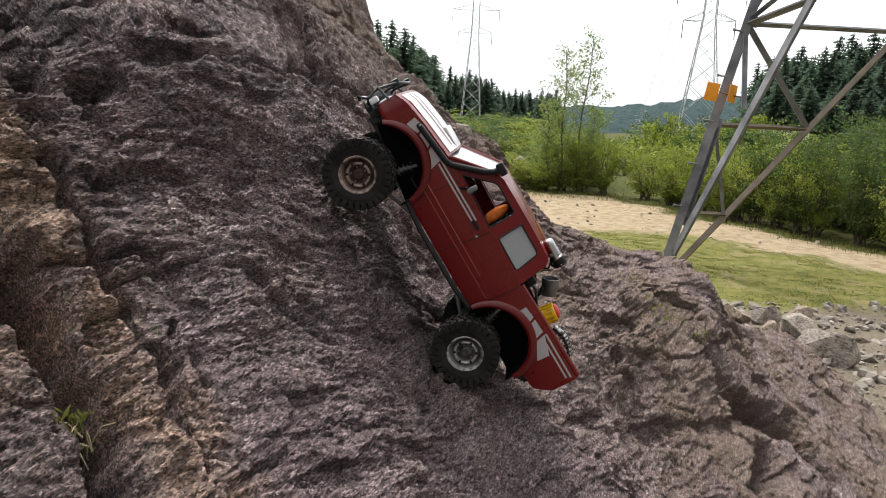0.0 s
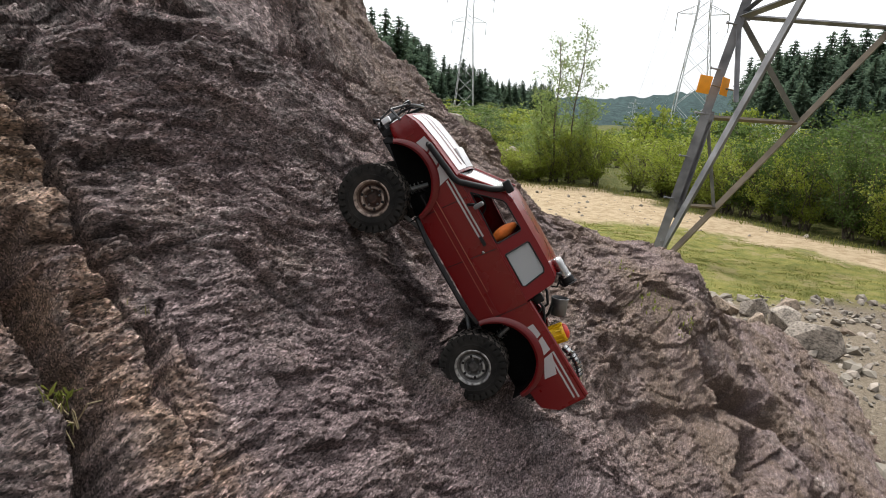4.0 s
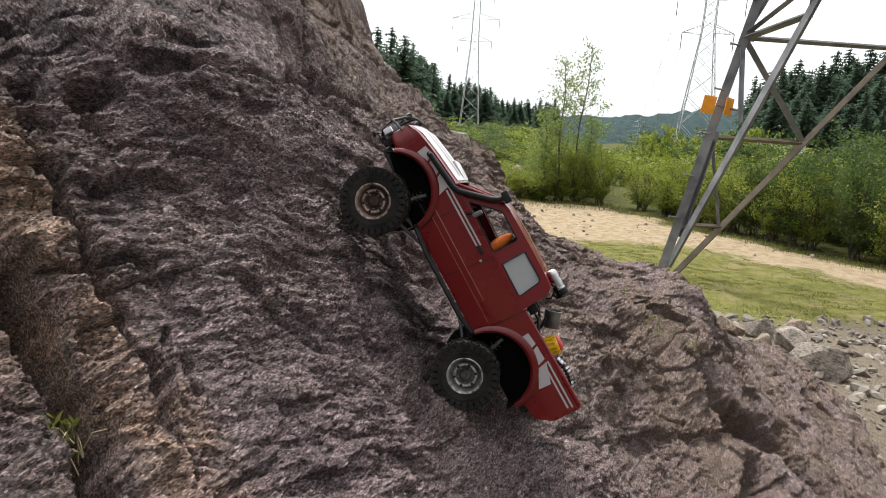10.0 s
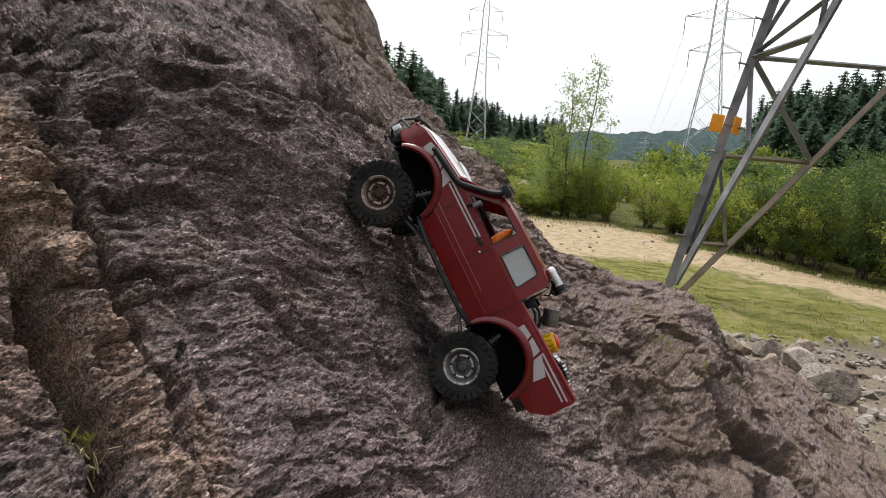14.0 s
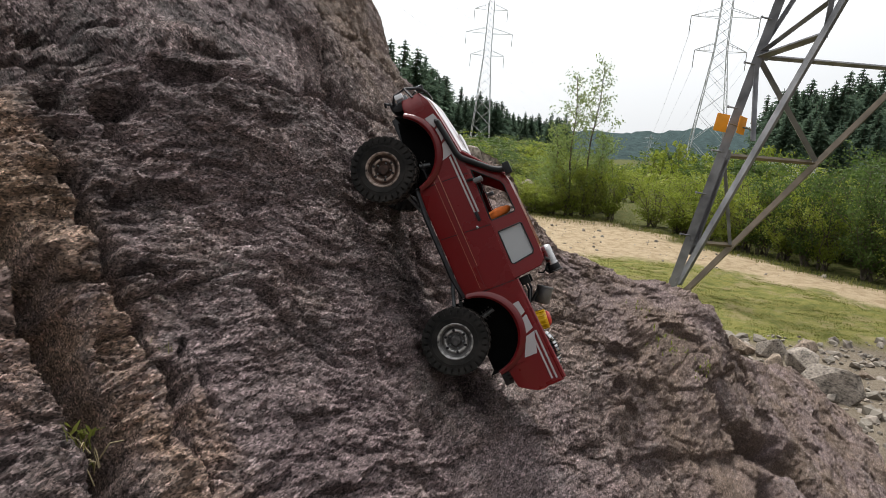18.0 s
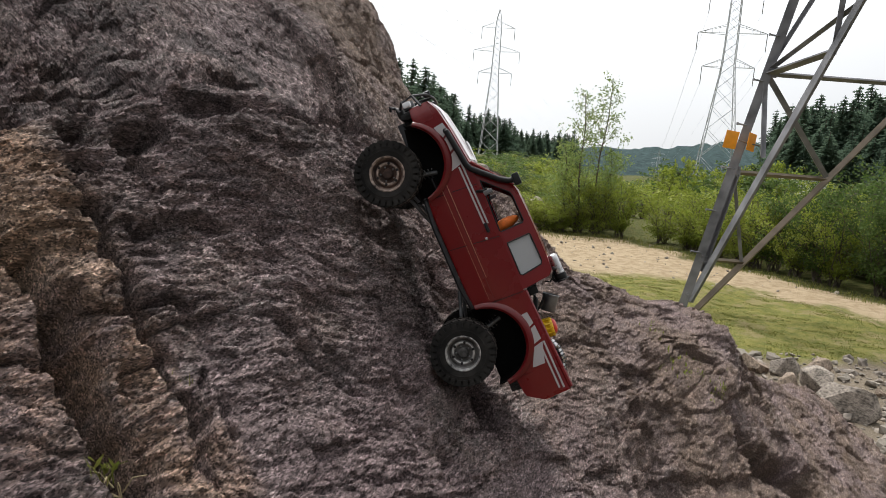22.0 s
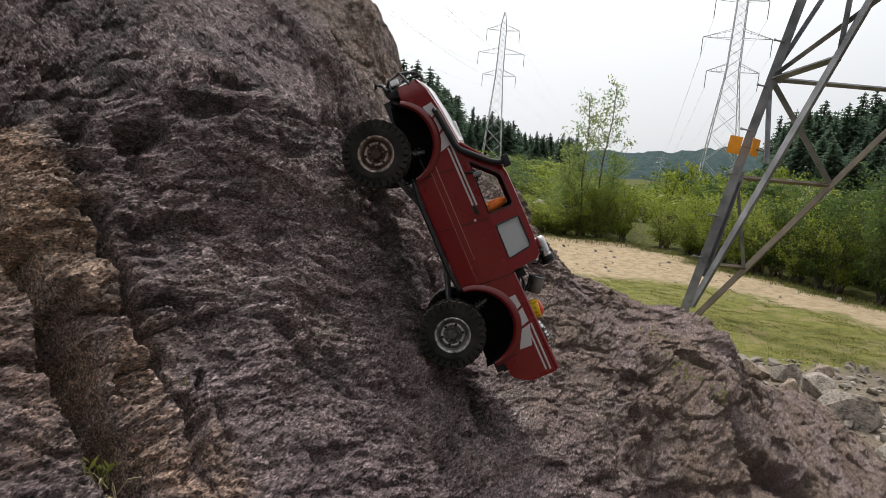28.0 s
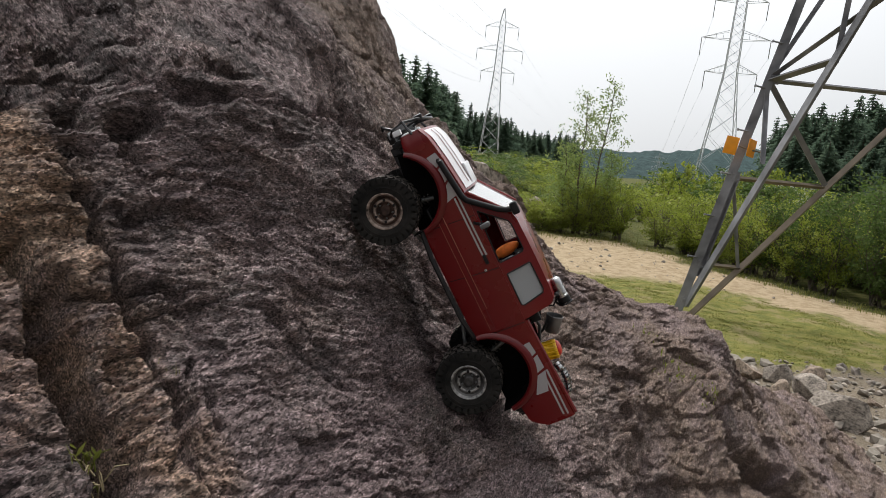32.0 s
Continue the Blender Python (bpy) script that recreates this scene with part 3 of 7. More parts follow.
def tube(bm, points, r, sides=8, r_end=None):
    """A round bar along a broken line."""
    points = [Vector(p) for p in points]
    rings, n = [], len(points)
    up = Vector((0.13, 0.21, 0.97))
    for i, p in enumerate(points):
        d = (points[min(i + 1, n - 1)] - points[max(i - 1, 0)]).normalized()
        x = d.cross(up)
        if x.length < 0.1:
            x = d.cross(Vector((1, 0, 0)))
        x.normalize()
        y = d.cross(x)
        rr = r if r_end is None else r + (r_end - r) * i / max(1, n - 1)
        rings.append([bm.verts.new(p + rr * (math.cos(a) * x + math.sin(a) * y)) for a in (2 * math.pi * k / sides for k in range(sides))])
    for a, b in zip(rings, rings[1:]):
        for k in range(sides):
            bm.faces.new((a[k], a[(k + 1) % sides], b[(k + 1) % sides], b[k]))
    bm.faces.new(rings[0][::-1])
    bm.faces.new(rings[-1])
    return bm


def lathe(bm, profile, sides=32, axis="y", m=None, caps=True):
    """Turn a profile of (radius, along) pairs about an axis."""
    m = m or Matrix()
    rings = []
    for r, h in profile:
        ring = []
        for k in range(sides):
            a = 2 * math.pi * k / sides
            c, s = r * math.cos(a), r * math.sin(a)
            ring.append(bm.verts.new(m @ Vector((c, h, s) if axis == "y" else (c, s, h) if axis == "z" else (h, c, s))))
        rings.append(ring)
    for a, b in zip(rings, rings[1:]):
        for k in range(sides):
            bm.faces.new((a[k], a[(k + 1) % sides], b[(k + 1) % sides], b[k]))
    for ring in (rings[0], rings[-1]):
        if caps and profile[rings.index(ring)][0] > 1e-5:
            bm.faces.new(ring)
    return bm


def filled(bm, loops, place):
    """A flat shape with holes: loops of (x, z), put in space by place(x, z)."""
    edges = []
    for loop in loops:
        vs = [bm.verts.new(place(x, z)) for x, z in loop]
        edges += [bm.edges.new((vs[i], vs[(i + 1) % len(vs)])) for i in range(len(vs))]
    bmesh.ops.triangle_fill(bm, edges=edges, use_beauty=True)
    return bm


def thicken(bm, t):
    bmesh.ops.recalc_face_normals(bm, faces=bm.faces)
    geo = bmesh.ops.solidify(bm, geom=list(bm.faces), thickness=t)
    return bm


# ---- materials of the truck ----
def paint(name, color, rough=0.34, dust=0.35):
    """Glossy paint under a film of dust and mud splashes."""
    m = bpy.data.materials.new(name)
    m.use_nodes = True
    n, l = m.node_tree.nodes, m.node_tree.links
    p = n["Principled BSDF"]
    p.inputs["Specular IOR Level"].default_value = 0.3
    p.inputs["Coat Weight"].default_value, p.inputs["Coat Roughness"].default_value = 0.28, 0.08
    co = n.new("ShaderNodeTexCoord")
    a, b = n.new("ShaderNodeTexNoise"), n.new("ShaderNodeTexNoise")
    a.inputs["Scale"].default_value, a.inputs["Detail"].default_value = 22, 8
    b.inputs["Scale"].default_value, b.inputs["Detail"].default_value = 420, 4
    for t in (a, b):
        l.new(co.outputs["Object"], t.inputs["Vector"])
    mul = n.new("ShaderNodeMath")
    mul.operation = "MULTIPLY"
    l.new(a.outputs["Fac"], mul.inputs[0])
    l.new(b.outputs["Fac"], mul.inputs[1])
    r = n.new("ShaderNodeMapRange")
    r.inputs["From Min"].default_value, r.inputs["From Max"].default_value, r.inputs["To Max"].default_value = 0.2, 0.42, dust
    l.new(mul.outputs["Value"], r.inputs["Value"])
    x = n.new("ShaderNodeMix")
    x.data_type = "RGBA"
    x.inputs["A"].default_value, x.inputs["B"].default_value = (*color, 1), (0.20, 0.15, 0.12, 1)
    l.new(r.outputs["Result"], x.inputs["Factor"])
    l.new(x.outputs["Result"], p.inputs["Base Color"])
    q = n.new("ShaderNodeMapRange")
    q.inputs["To Min"].default_value, q.inputs["To Max"].default_value = rough - 0.1, rough + 0.3
    l.new(a.outputs["Fac"], q.inputs["Value"])
    l.new(q.outputs["Result"], p.inputs["Roughness"])
    return m


RED = paint("red_paint", (0.132, 0.0022, 0.0032), 0.20, 0.015)
FLARE = paint("flare_paint", (0.110, 0.0025, 0.0038), 0.26, 0.02)
WHITE = paint("white_paint", (0.62, 0.62, 0.64), 0.4, 0.12)
DECAL = paint("pale_decal", (0.40, 0.38, 0.39), 0.45, 0.15)
WELL = material("dull_black_plastic", (0.005, 0.005, 0.005), 0.9, var=0.3, scale=60, bump=0.1, spec=0.08)
WORN = paint("worn_paint", (0.40, 0.17, 0.11), 0.5, 0.5)
BLACK = material("black_plastic", (0.009, 0.009, 0.010), 0.55, var=0.3, scale=60, bump=0.15, spec=0.3)
STEEL = material("black_steel", (0.022, 0.022, 0.024), 0.4, metal=0.4, var=0.4, scale=80, bump=0.15)
RUBBER = material("dusty_rubber", (0.009, 0.0088, 0.0086), 0.88, var=0.5, scale=70, bump=0.4, tint=(0.019, 0.0175, 0.016), spec=0.3)
MUD = material("rubbed_tread", (0.030, 0.027, 0.025), 0.9, var=0.7, scale=130, bump=0.4, tint=(0.085, 0.072, 0.064), spec=0.2)
RUST = material("rusty_rim", (0.055, 0.033, 0.024), 0.68, metal=0.35, var=0.6, scale=110, bump=0.25, tint=(0.155, 0.112, 0.090))
RUST_PALE = material("worn_rim_edge", (0.105, 0.068, 0.052), 0.7, metal=0.2, var=0.75, scale=150, bump=0.3, tint=(0.30, 0.235, 0.20))
RUST_DARK = material("dark_rusty_groove", (0.022, 0.012, 0.009), 0.8, metal=0.2, var=0.6, scale=120, bump=0.3, tint=(0.055, 0.030, 0.022))
SILVER_PALE = material("worn_silver_edge", (0.16, 0.155, 0.15), 0.5, metal=0.4, var=0.7, scale=150, bump=0.25, tint=(0.36, 0.35, 0.34))
SILVER_DARK = material("dark_silver_groove", (0.045, 0.043, 0.042), 0.6, metal=0.4, var=0.6, scale=120, bump=0.25, tint=(0.085, 0.082, 0.08))
SILVER = material("dull_silver_rim", (0.17, 0.165, 0.16), 0.5, metal=0.5, var=0.5, scale=90, bump=0.2)
CHROME = material("chrome", (0.50, 0.49, 0.49), 0.26, metal=1.0, var=0.1, scale=60, bump=0.05)
GREY = material("grey_metal", (0.16, 0.165, 0.17), 0.38, metal=0.5, var=0.3, scale=60, bump=0.1)
YELLOW = material("yellow_plastic", (0.80, 0.47, 0.012), 0.4, var=0.15, scale=60, bump=0.05)
REDCAP = material("red_plastic", (0.55, 0.03, 0.015), 0.35, var=0.15, scale=60, bump=0.05)
ORANGE = material("orange_cloth", (0.75, 0.17, 0.02), 0.7, var=0.2, scale=120, bump=0.3)
LENS = material("headlamp_lens", (0.75, 0.77, 0.8), 0.15, var=0.1, scale=50, bump=0.05)


def glass_material(name, tint, rough, see):
    m = bpy.data.materials.new(name)
    m.use_nodes = True
    p = m.node_tree.nodes["Principled BSDF"]
    p.inputs["Base Color"].default_value = (*tint, 1)
    p.inputs["Roughness"].default_value = rough
    p.inputs["Transmission Weight"].default_value = see
    p.inputs["IOR"].default_value = 1.5
    return m


CLEAR = glass_material("windscreen_glass", (0.9, 0.92, 0.93), 0.03, 0.75)
# the grey base colour stands in for sky reflected in the truck's side pane
PALE_GLASS = glass_material("pale_grey_glass", (0.52, 0.53, 0.54), 0.12, 0.45)
SMOKED = material("dull_tin", (0.20, 0.20, 0.205), 0.42, metal=0.75, var=0.35, scale=60, bump=0.1)

# ---- the truck: x forward, y to its left, z up, origin between the wheels on the ground ----
HALF = 0.097


def belt(x):
    return float(np.interp(x, (-0.28, -0.10, 0.126, 0.184, 0.223, 0.243), (0.1925, 0.185, 0.186, 0.179, 0.172, 0.162)))


def underline(x):
    f = 0.088 + math.sqrt(max(0, 0.0665 ** 2 - (x - 0.160) ** 2)) if abs(x - 0.160) < 0.0665 else 0
    if x > 0.160:
        f = max(f, 0.128)
    r = 0.094 + math.sqrt(max(0, 0.0655 ** 2 - (x + 0.165) ** 2)) if abs(x + 0.165) < 0.0655 else 0
    low = float(np.interp(x, (-0.279, -0.263, -0.2305, -0.23, -0.0995, -0.099, 0.0935, 0.094, 0.2265, 0.227, 0.243), (0.146, 0.120, 0.116, 0.094, 0.094, 0.0965, 0.0965, 0.088, 0.088, 0.128, 0.130)))
    return max(f, r, low)


def side_y(z):
    """The bulge of the body's side and the lean of the cab above the belt."""
    if z > 0.186:
        return HALF - 0.002 - (z - 0.186) * 0.36
    return HALF - 0.9 * (z - 0.160) ** 2 * (1 if z > 0.16 else 2.2)


def body_side(s):
    xs = sorted({*np.linspace(-0.279, 0.243, 70).round(4), *(0.160 + 0.0664 * np.cos(np.linspace(0, np.pi, 24))).round(4),
                 *(-0.165 + 0.0654 * np.cos(np.linspace(0, np.pi, 24))).round(4), -0.2305, -0.099, 0.0935, 0.2268})
    bm, cols = bmesh.new(), []
    for x in xs:
        lo, hi = underline(x), belt(x)
        if s < 0 and x < -0.104:
            hi = max(lo + 0.004, 0.163)  # the far bed side is cut low
        nose = max(0.0, (x - 0.215) / 0.028) ** 2 * 0.008
        zs = [lo + (hi - lo) * k / 7 for k in range(8)]
        cols.append([bm.verts.new((x, s * (side_y(z) - nose + (0.0012 if 0.1335 < z < 0.137 else 0)), z)) for z in zs])
    for a, b in zip(cols, cols[1:]):
        for k in range(7):
            bm.faces.new((a[k], b[k], b[k + 1], a[k + 1]))
    return thicken(bm, 0.003)


def strip_on_side(bm, loop, s, proud=0.0007, steps=10):
    """A thin decal that follows the side: a four-cornered patch of (x, z)."""
    (x0, z0), (x1, z1), (x2, z2), (x3, z3) = loop
    grid = []
    for i in range(steps + 1):
        u = i / steps
        row = []
        for j in range(4):
            v = j / 3
            x = (x0 * (1 - u) + x1 * u) * (1 - v) + (x3 * (1 - u) + x2 * u) * v
            z = (z0 * (1 - u) + z1 * u) * (1 - v) + (z3 * (1 - u) + z2 * u) * v
            row.append(bm.verts.new((x, s * (side_y(z) + proud), z)))
        grid.append(row)
    for a, b in zip(grid, grid[1:]):
        for j in range(3):
            bm.faces.new((a[j], b[j], b[j + 1], a[j + 1]))
    return bm


def flare(cx, cz, r, a0, a1, s):
    """A wheel-arch flare: a bulging lip swept along the arch."""
    bm, rings = bmesh.new(), []
    section = ((0.000, -0.004), (0.0005, 0.0050), (0.0045, 0.0078), (0.0095, 0.0066), (0.0138, 0.0018), (0.0125, -0.003))
    for k in range(25):
        a = radians(a0 + (a1 - a0) * k / 24)
        taper = 0.45 + 0.55 * math.sin(math.pi * min(1, max(0, (k + 2) / 28)))
        rings.append([bm.verts.new((cx + (r + dr * taper) * math.cos(a), s * (HALF - 0.001 + dy * taper), cz + (r + dr * taper) * math.sin(a))) for dr, dy in section])
    for p, q in zip(rings, rings[1:]):
        for j in range(len(section) - 1):
            bm.faces.new((p[j], p[j + 1], q[j + 1], q[j]))
    return bm


def tyre_mesh():
    bm = bmesh.new()
    prof = [(0.0275, -0.017), (0.030, -0.020), (0.036, -0.0215), (0.043, -0.0215), (0.0485, -0.0195), (0.0512, -0.0165), (0.0518, -0.008),
            (0.052, 0.0), (0.0518, 0.008), (0.0512, 0.0165), (0.0485, 0.0195), (0.043, 0.0215), (0.036, 0.0215), (0.030, 0.020), (0.0275, 0.017)]
    lathe(bm, prof, 48, caps=False)
    rng = random.Random(4)
    for k in range(28):
        a = 360 / 28 * k
        for sgn in (-1, 1):
            turn = pose(0, 0, 0, 0, a + (7.5 if sgn > 0 else 0), 0)
            # shoulder lug with a side bite, and a centre lug
            box(bm, (-0.0042, sgn * 0.0085, 0.0495), (0.0042, sgn * 0.0215, 0.0546), turn @ pose(0, 0, 0, 0, 0, sgn * 14))
            box(bm, (-0.0036, sgn * 0.0195, 0.0435), (0.0036, sgn * 0.0228, 0.0530), turn)
            box(bm, (-0.0032, sgn * 0.0008, 0.0500), (0.0038, sgn * 0.0078, 0.0545), turn @ pose(0, 0, 0, 0, 0, -sgn * 22))
    # raised ring and blocks on the sidewalls
    for sgn in (-1, 1):
        lathe(bm, [(0.0375, sgn * 0.0214), (0.0378, sgn * 0.0222), (0.0386, sgn * 0.0222), (0.0389, sgn * 0.0214)], 40, caps=False)
    me = mesh_of(bm, "tyre", RUBBER, 35)
    me.materials.append(MUD)
    mats = [int(math.hypot(f.center.x, f.center.z) > 0.0540) for f in me.polygons]
    me.polygons.foreach_set("material_index", mats)
    return me


def rim_mesh(mat):
    bm = bmesh.new()
    lathe(bm, [(0.0285, -0.0165), (0.0290, 0.0150), (0.0298, 0.0196), (0.0285, 0.0206), (0.0268, 0.0196), (0.0258, 0.0150), (0.0235, 0.0120),
               (0.0205, 0.0112), (0.0192, 0.0140), (0.0172, 0.0150), (0.0155, 0.0140), (0.0140, 0.0108), (0.0095, 0.0105), (0.0085, 0.0140), (0.0070, 0.0155), (0.0001, 0.0158)], 40)
    me = mesh_of(bm, "rim", mat[0], 30)
    for m in mat[1:]:
        me.materials.append(m)
    bands = []
    for f in me.polygons:
        r = math.hypot(f.center.x, f.center.z)
        bands.append(1 if r > 0.0262 or 0.0155 < r < 0.0196 else 2 if r < 0.0142 or 0.0200 < r < 0.0240 else 0)
    me.polygons.foreach_set("material_index", bands)
    return me


def rim_holes_mesh():
    """Slots round the centre of the rim: dark pockets with a raised lip."""
    bm = bmesh.new()
    for k in range(6):
        m = pose(0, 0, 0, 0, 60 * k + 30, 0)
        lathe(bm, [(0.0024, 0.0154), (0.0021, 0.0128), (0.0001, 0.0126)], 8, m=m @ Matrix.Translation((0, 0, 0.0174)))
    return mesh_of(bm, "slots", BLACK, 30)


def nut_mesh():
    bm = bmesh.new()
    lathe(bm, [(0.0016, 0.010), (0.0016, 0.0135), (0.0010, 0.0142), (0.0001, 0.0142)], 6)
    return mesh_of(bm, "wheel_nut", GREY, 30)


def build_truck():
    root = thing("model_truck", "dusty dark red radio-controlled pickup truck climbing the steep rock", "model truck")
    hull = part("body", body_side(1), RED, root, "dark red painted side panel, dusty")
    part("body", body_side(-1), RED, root)

    # bonnet with pale panel and lines
    def bonnet_z(x, y):
        return belt(x) + 0.010 * (1 - (y / 0.094) ** 2)

    def bonnet(y0, y1, lift, x0=0.124, x1=0.2425):
        bm, grid = bmesh.new(), []
        for i in range(15):
            x = x0 + (x1 - x0) * i / 14
            grid.append([bm.verts.new((x, y0 + (y1 - y0) * j / 12, bonnet_z(x, y0 + (y1 - y0) * j / 12) + lift)) for j in range(13)])
        for a, b in zip(grid, grid[1:]):
            for j in range(12):
                bm.faces.new((a[j], b[j], b[j + 1], a[j + 1]))
        return bm
    lid = part("bonnet", thicken(bonnet(-0.0935, 0.0935, 0), 0.002), RED, root)
    part("bonnet_panel", bonnet(-0.080, 0.080, 0.0008, 0.128, 0.238), WHITE, lid, "white bonnet decal")
    for y in (0.050, 0.030, -0.030, -0.050):
        part("bonnet_line", bonnet(y - 0.0022, y + 0.0022, 0.0014, 0.135, 0.236), RED, lid)
    bm = bmesh.new()
    box(bm, (0.128, -0.03, 0.190), (0.165, 0.03, 0.1965), None, 0.003)
    part("bonnet_scoop", bm, WHITE, lid)

    # nose: grille, lamps
    bm = bmesh.new()
    box(bm, (0.228, -0.088, 0.118), (0.241, 0.088, 0.160), None, 0.003)
    nose = part("grille", bm, BLACK, root)
    for s in (1, -1):
        bm = bmesh.new()
        lathe(bm, [(0.0001, 0.0), (0.009, 0.001), (0.0125, 0.003), (0.0125, 0.006), (0.010, 0.0075), (0.0001, 0.0085)], 20, "x", Matrix.Translation((0.239, s * 0.066, 0.141)))
        part("headlamp", bm, LENS, nose, "clear round headlamp")
    for k in range(5):
        bm = bmesh.new()
        box(bm, (0.2405, -0.048, 0.124 + 0.007 * k), (0.2435, 0.048, 0.127 + 0.007 * k))
        part("grille_bar", bm, STEEL, nose)

    # front bumper: hoops, winch, lamps
    bm = bmesh.new()
    box(bm, (0.240, -0.066, 0.106), (0.256, 0.066, 0.118), None, 0.003)
    bumper = part("front_bumper", bm, STEEL, root, "black steel bumper with hoops and winch")
    for s in (1, -1):
        bm = bmesh.new()
        tube(bm, ((0.250, s * 0.066, 0.112), (0.260, s * 0.078, 0.122), (0.264, s * 0.076, 0.142), (0.260, s * 0.060, 0.164), (0.257, s * 0.03, 0.171), (0.256, 0, 0.172)), 0.0025)
        part("hoop", bm, STEEL, bumper)
        bm = bmesh.new()
        tube(bm, ((0.254, s * 0.030, 0.114), (0.260, s * 0.030, 0.145), (0.257, s * 0.030, 0.171)), 0.0022)
        part("upright", bm, STEEL, bumper)
        bm = bmesh.new()
        lathe(bm, [(0.0001, -0.010), (0.009, -0.009), (0.0125, 0.0), (0.0128, 0.005), (0.011, 0.0055), (0.0001, 0.0065)], 18, "x", Matrix.Translation((0.262, s * 0.050, 0.164)) @ Matrix.Diagonal((0.55, 0.55, 0.55, 1)))
        part("spot_lamp", bm, BLACK, bumper)
        bm = bmesh.new()
        lathe(bm, [(0.0108, 0.0), (0.0100, 0.0015), (0.0001, 0.0028)], 18, "x", Matrix.Translation((0.2652, s * 0.050, 0.164)) @ Matrix.Diagonal((0.55, 0.55, 0.55, 1)))
        part("lamp_glass", bm, LENS, bumper)
        bm = bmesh.new()
        box(bm, (0.247, s * 0.082, 0.122), (0.256, s * 0.092, 0.136), None, 0.002)
        part("marker_lamp", bm, LENS, bumper, "clear corner lamp")
    bm = bmesh.new()
    lathe(bm, [(0.012, -0.026), (0.012, -0.024), (0.007, -0.023), (0.0075, 0.0), (0.007, 0.023), (0.012, 0.024), (0.012, 0.026)], 18, "y", Matrix.Translation((0.250, 0, 0.126)))
    part("winch_drum", bm, GREY, bumper)
    for s in (1, -1):
        bm = bmesh.new()
        box(bm, (0.2300, s * 0.076, 0.112), (0.2390, s * 0.088, 0.138), None, 0.002)
        part("bumper_bracket", bm, BLACK, bumper)
        bm = bmesh.new()
        tube(bm, ((0.246, s * 0.078, 0.114), (0.258, s * 0.056, 0.108), (0.262, s * 0.020, 0.108)), 0.0022, 7)
        part("lower_bar", bm, STEEL, bumper)
        bm = bmesh.new()
        tube(bm, ((0.264, s * 0.076, 0.142), (0.252, s * 0.084, 0.146), (0.240, s * 0.090, 0.150)), 0.0022, 7)
        part("stay", bm, STEEL, bumper)
        bm = bmesh.new()
        box(bm, (0.254, s * 0.036, 0.118), (0.264, s * 0.048, 0.138), None, 0.002)
        part("shackle_mount", bm, GREY, bumper)
    bm = bmesh.new()
    tube(bm, [(0.264 + 0.004 * math.sin(2.1 * k), -0.05 + 0.012 * k, 0.150 + 0.008 * math.cos(1.7 * k)) for k in range(9)], 0.0013, 5)
    part("loose_cable", bm, BLACK, bumper)
    bm = bmesh.new()
    tube(bm, ((0.262, 0.012, 0.112), (0.271, 0.014, 0.100), (0.276, 0.010, 0.094), (0.270, 0.006, 0.092)), 0.0026)
    part("tow_hook", bm, STEEL, bumper)

    # side: decals, creases, handles, flares
    for s in (1, -1):
        side = hull if s > 0 else root.children[1]
        patches = (((0.197, 0.1555), (0.176, 0.1625), (0.184, 0.1755), (0.199, 0.1715)), ((0.172, 0.1628), (0.149, 0.1628), (0.158, 0.1768), (0.180, 0.1760)),
                   ((0.144, 0.1612), (0.119, 0.1475), (0.126, 0.1755), (0.153, 0.1770)),
                   ((-0.138, 0.1640), (-0.162, 0.1670), (-0.157, 0.1785), (-0.137, 0.1760)), ((-0.166, 0.1670), (-0.190, 0.1650), (-0.185, 0.1800), (-0.161, 0.1788)),
                   ((-0.194, 0.1640), (-0.224, 0.1490), (-0.2245, 0.1700), (-0.190, 0.1802)))
        for loop in patches if s > 0 else patches[:3]:
            part("decal", strip_on_side(bmesh.new(), loop, s), DECAL, side, "pale grey stripe decal")
        for z0, z1, x0, x1 in ((0.1725, 0.1755, 0.126, 0.020), (0.1665, 0.1695, 0.122, 0.022), (0.1805, 0.1836, -0.190, -0.272), (0.1735, 0.1765, -0.200, -0.270))[:4 if s > 0 else 2]:
            part("stripe", strip_on_side(bmesh.new(), ((x0, z0), (x1, z0 + 0.001), (x1, z1 + 0.001), (x0, z1)), s, 0.0009, 16), DECAL, side)
        # dark seams of the doors and the bed
        for a, b in (((0.094, 0.1000), (0.086, 0.1840)), ((0.004, 0.100), (-0.006, 0.1840)), ((-0.101, 0.130), (-0.103, 0.1840)))[:3 if s > 0 else 2]:
            part("seam", strip_on_side(bmesh.new(), (a, b, (b[0] - 0.0011, b[1]), (a[0] - 0.0011, a[1])), s, 0.0006, 8), BLACK, side)
        part("crease", strip_on_side(bmesh.new(), ((0.112, 0.1350), (-0.095, 0.1350), (-0.095, 0.1366), (0.112, 0.1366)), s, 0.0013, 20), FLARE, side)
        part("worn_edge", strip_on_side(bmesh.new(), ((0.108, 0.1374), (-0.060, 0.1372), (-0.060, 0.1380), (0.108, 0.1386)), s, 0.0014, 20), WORN, side, "thin worn line along the crease")
        part("worn_edge", strip_on_side(bmesh.new(), ((0.100, 0.1275), (-0.095, 0.1272), (-0.095, 0.1278), (0.100, 0.1282)), s, 0.0012, 20), WORN, side)
        bm = bmesh.new()
        box(bm, (0.006, s * 0.0955, 0.168), (0.022, s * 0.1005, 0.1735), None, 0.0015)
        part("door_handle", bm, BLACK, side)
        bm = bmesh.new()
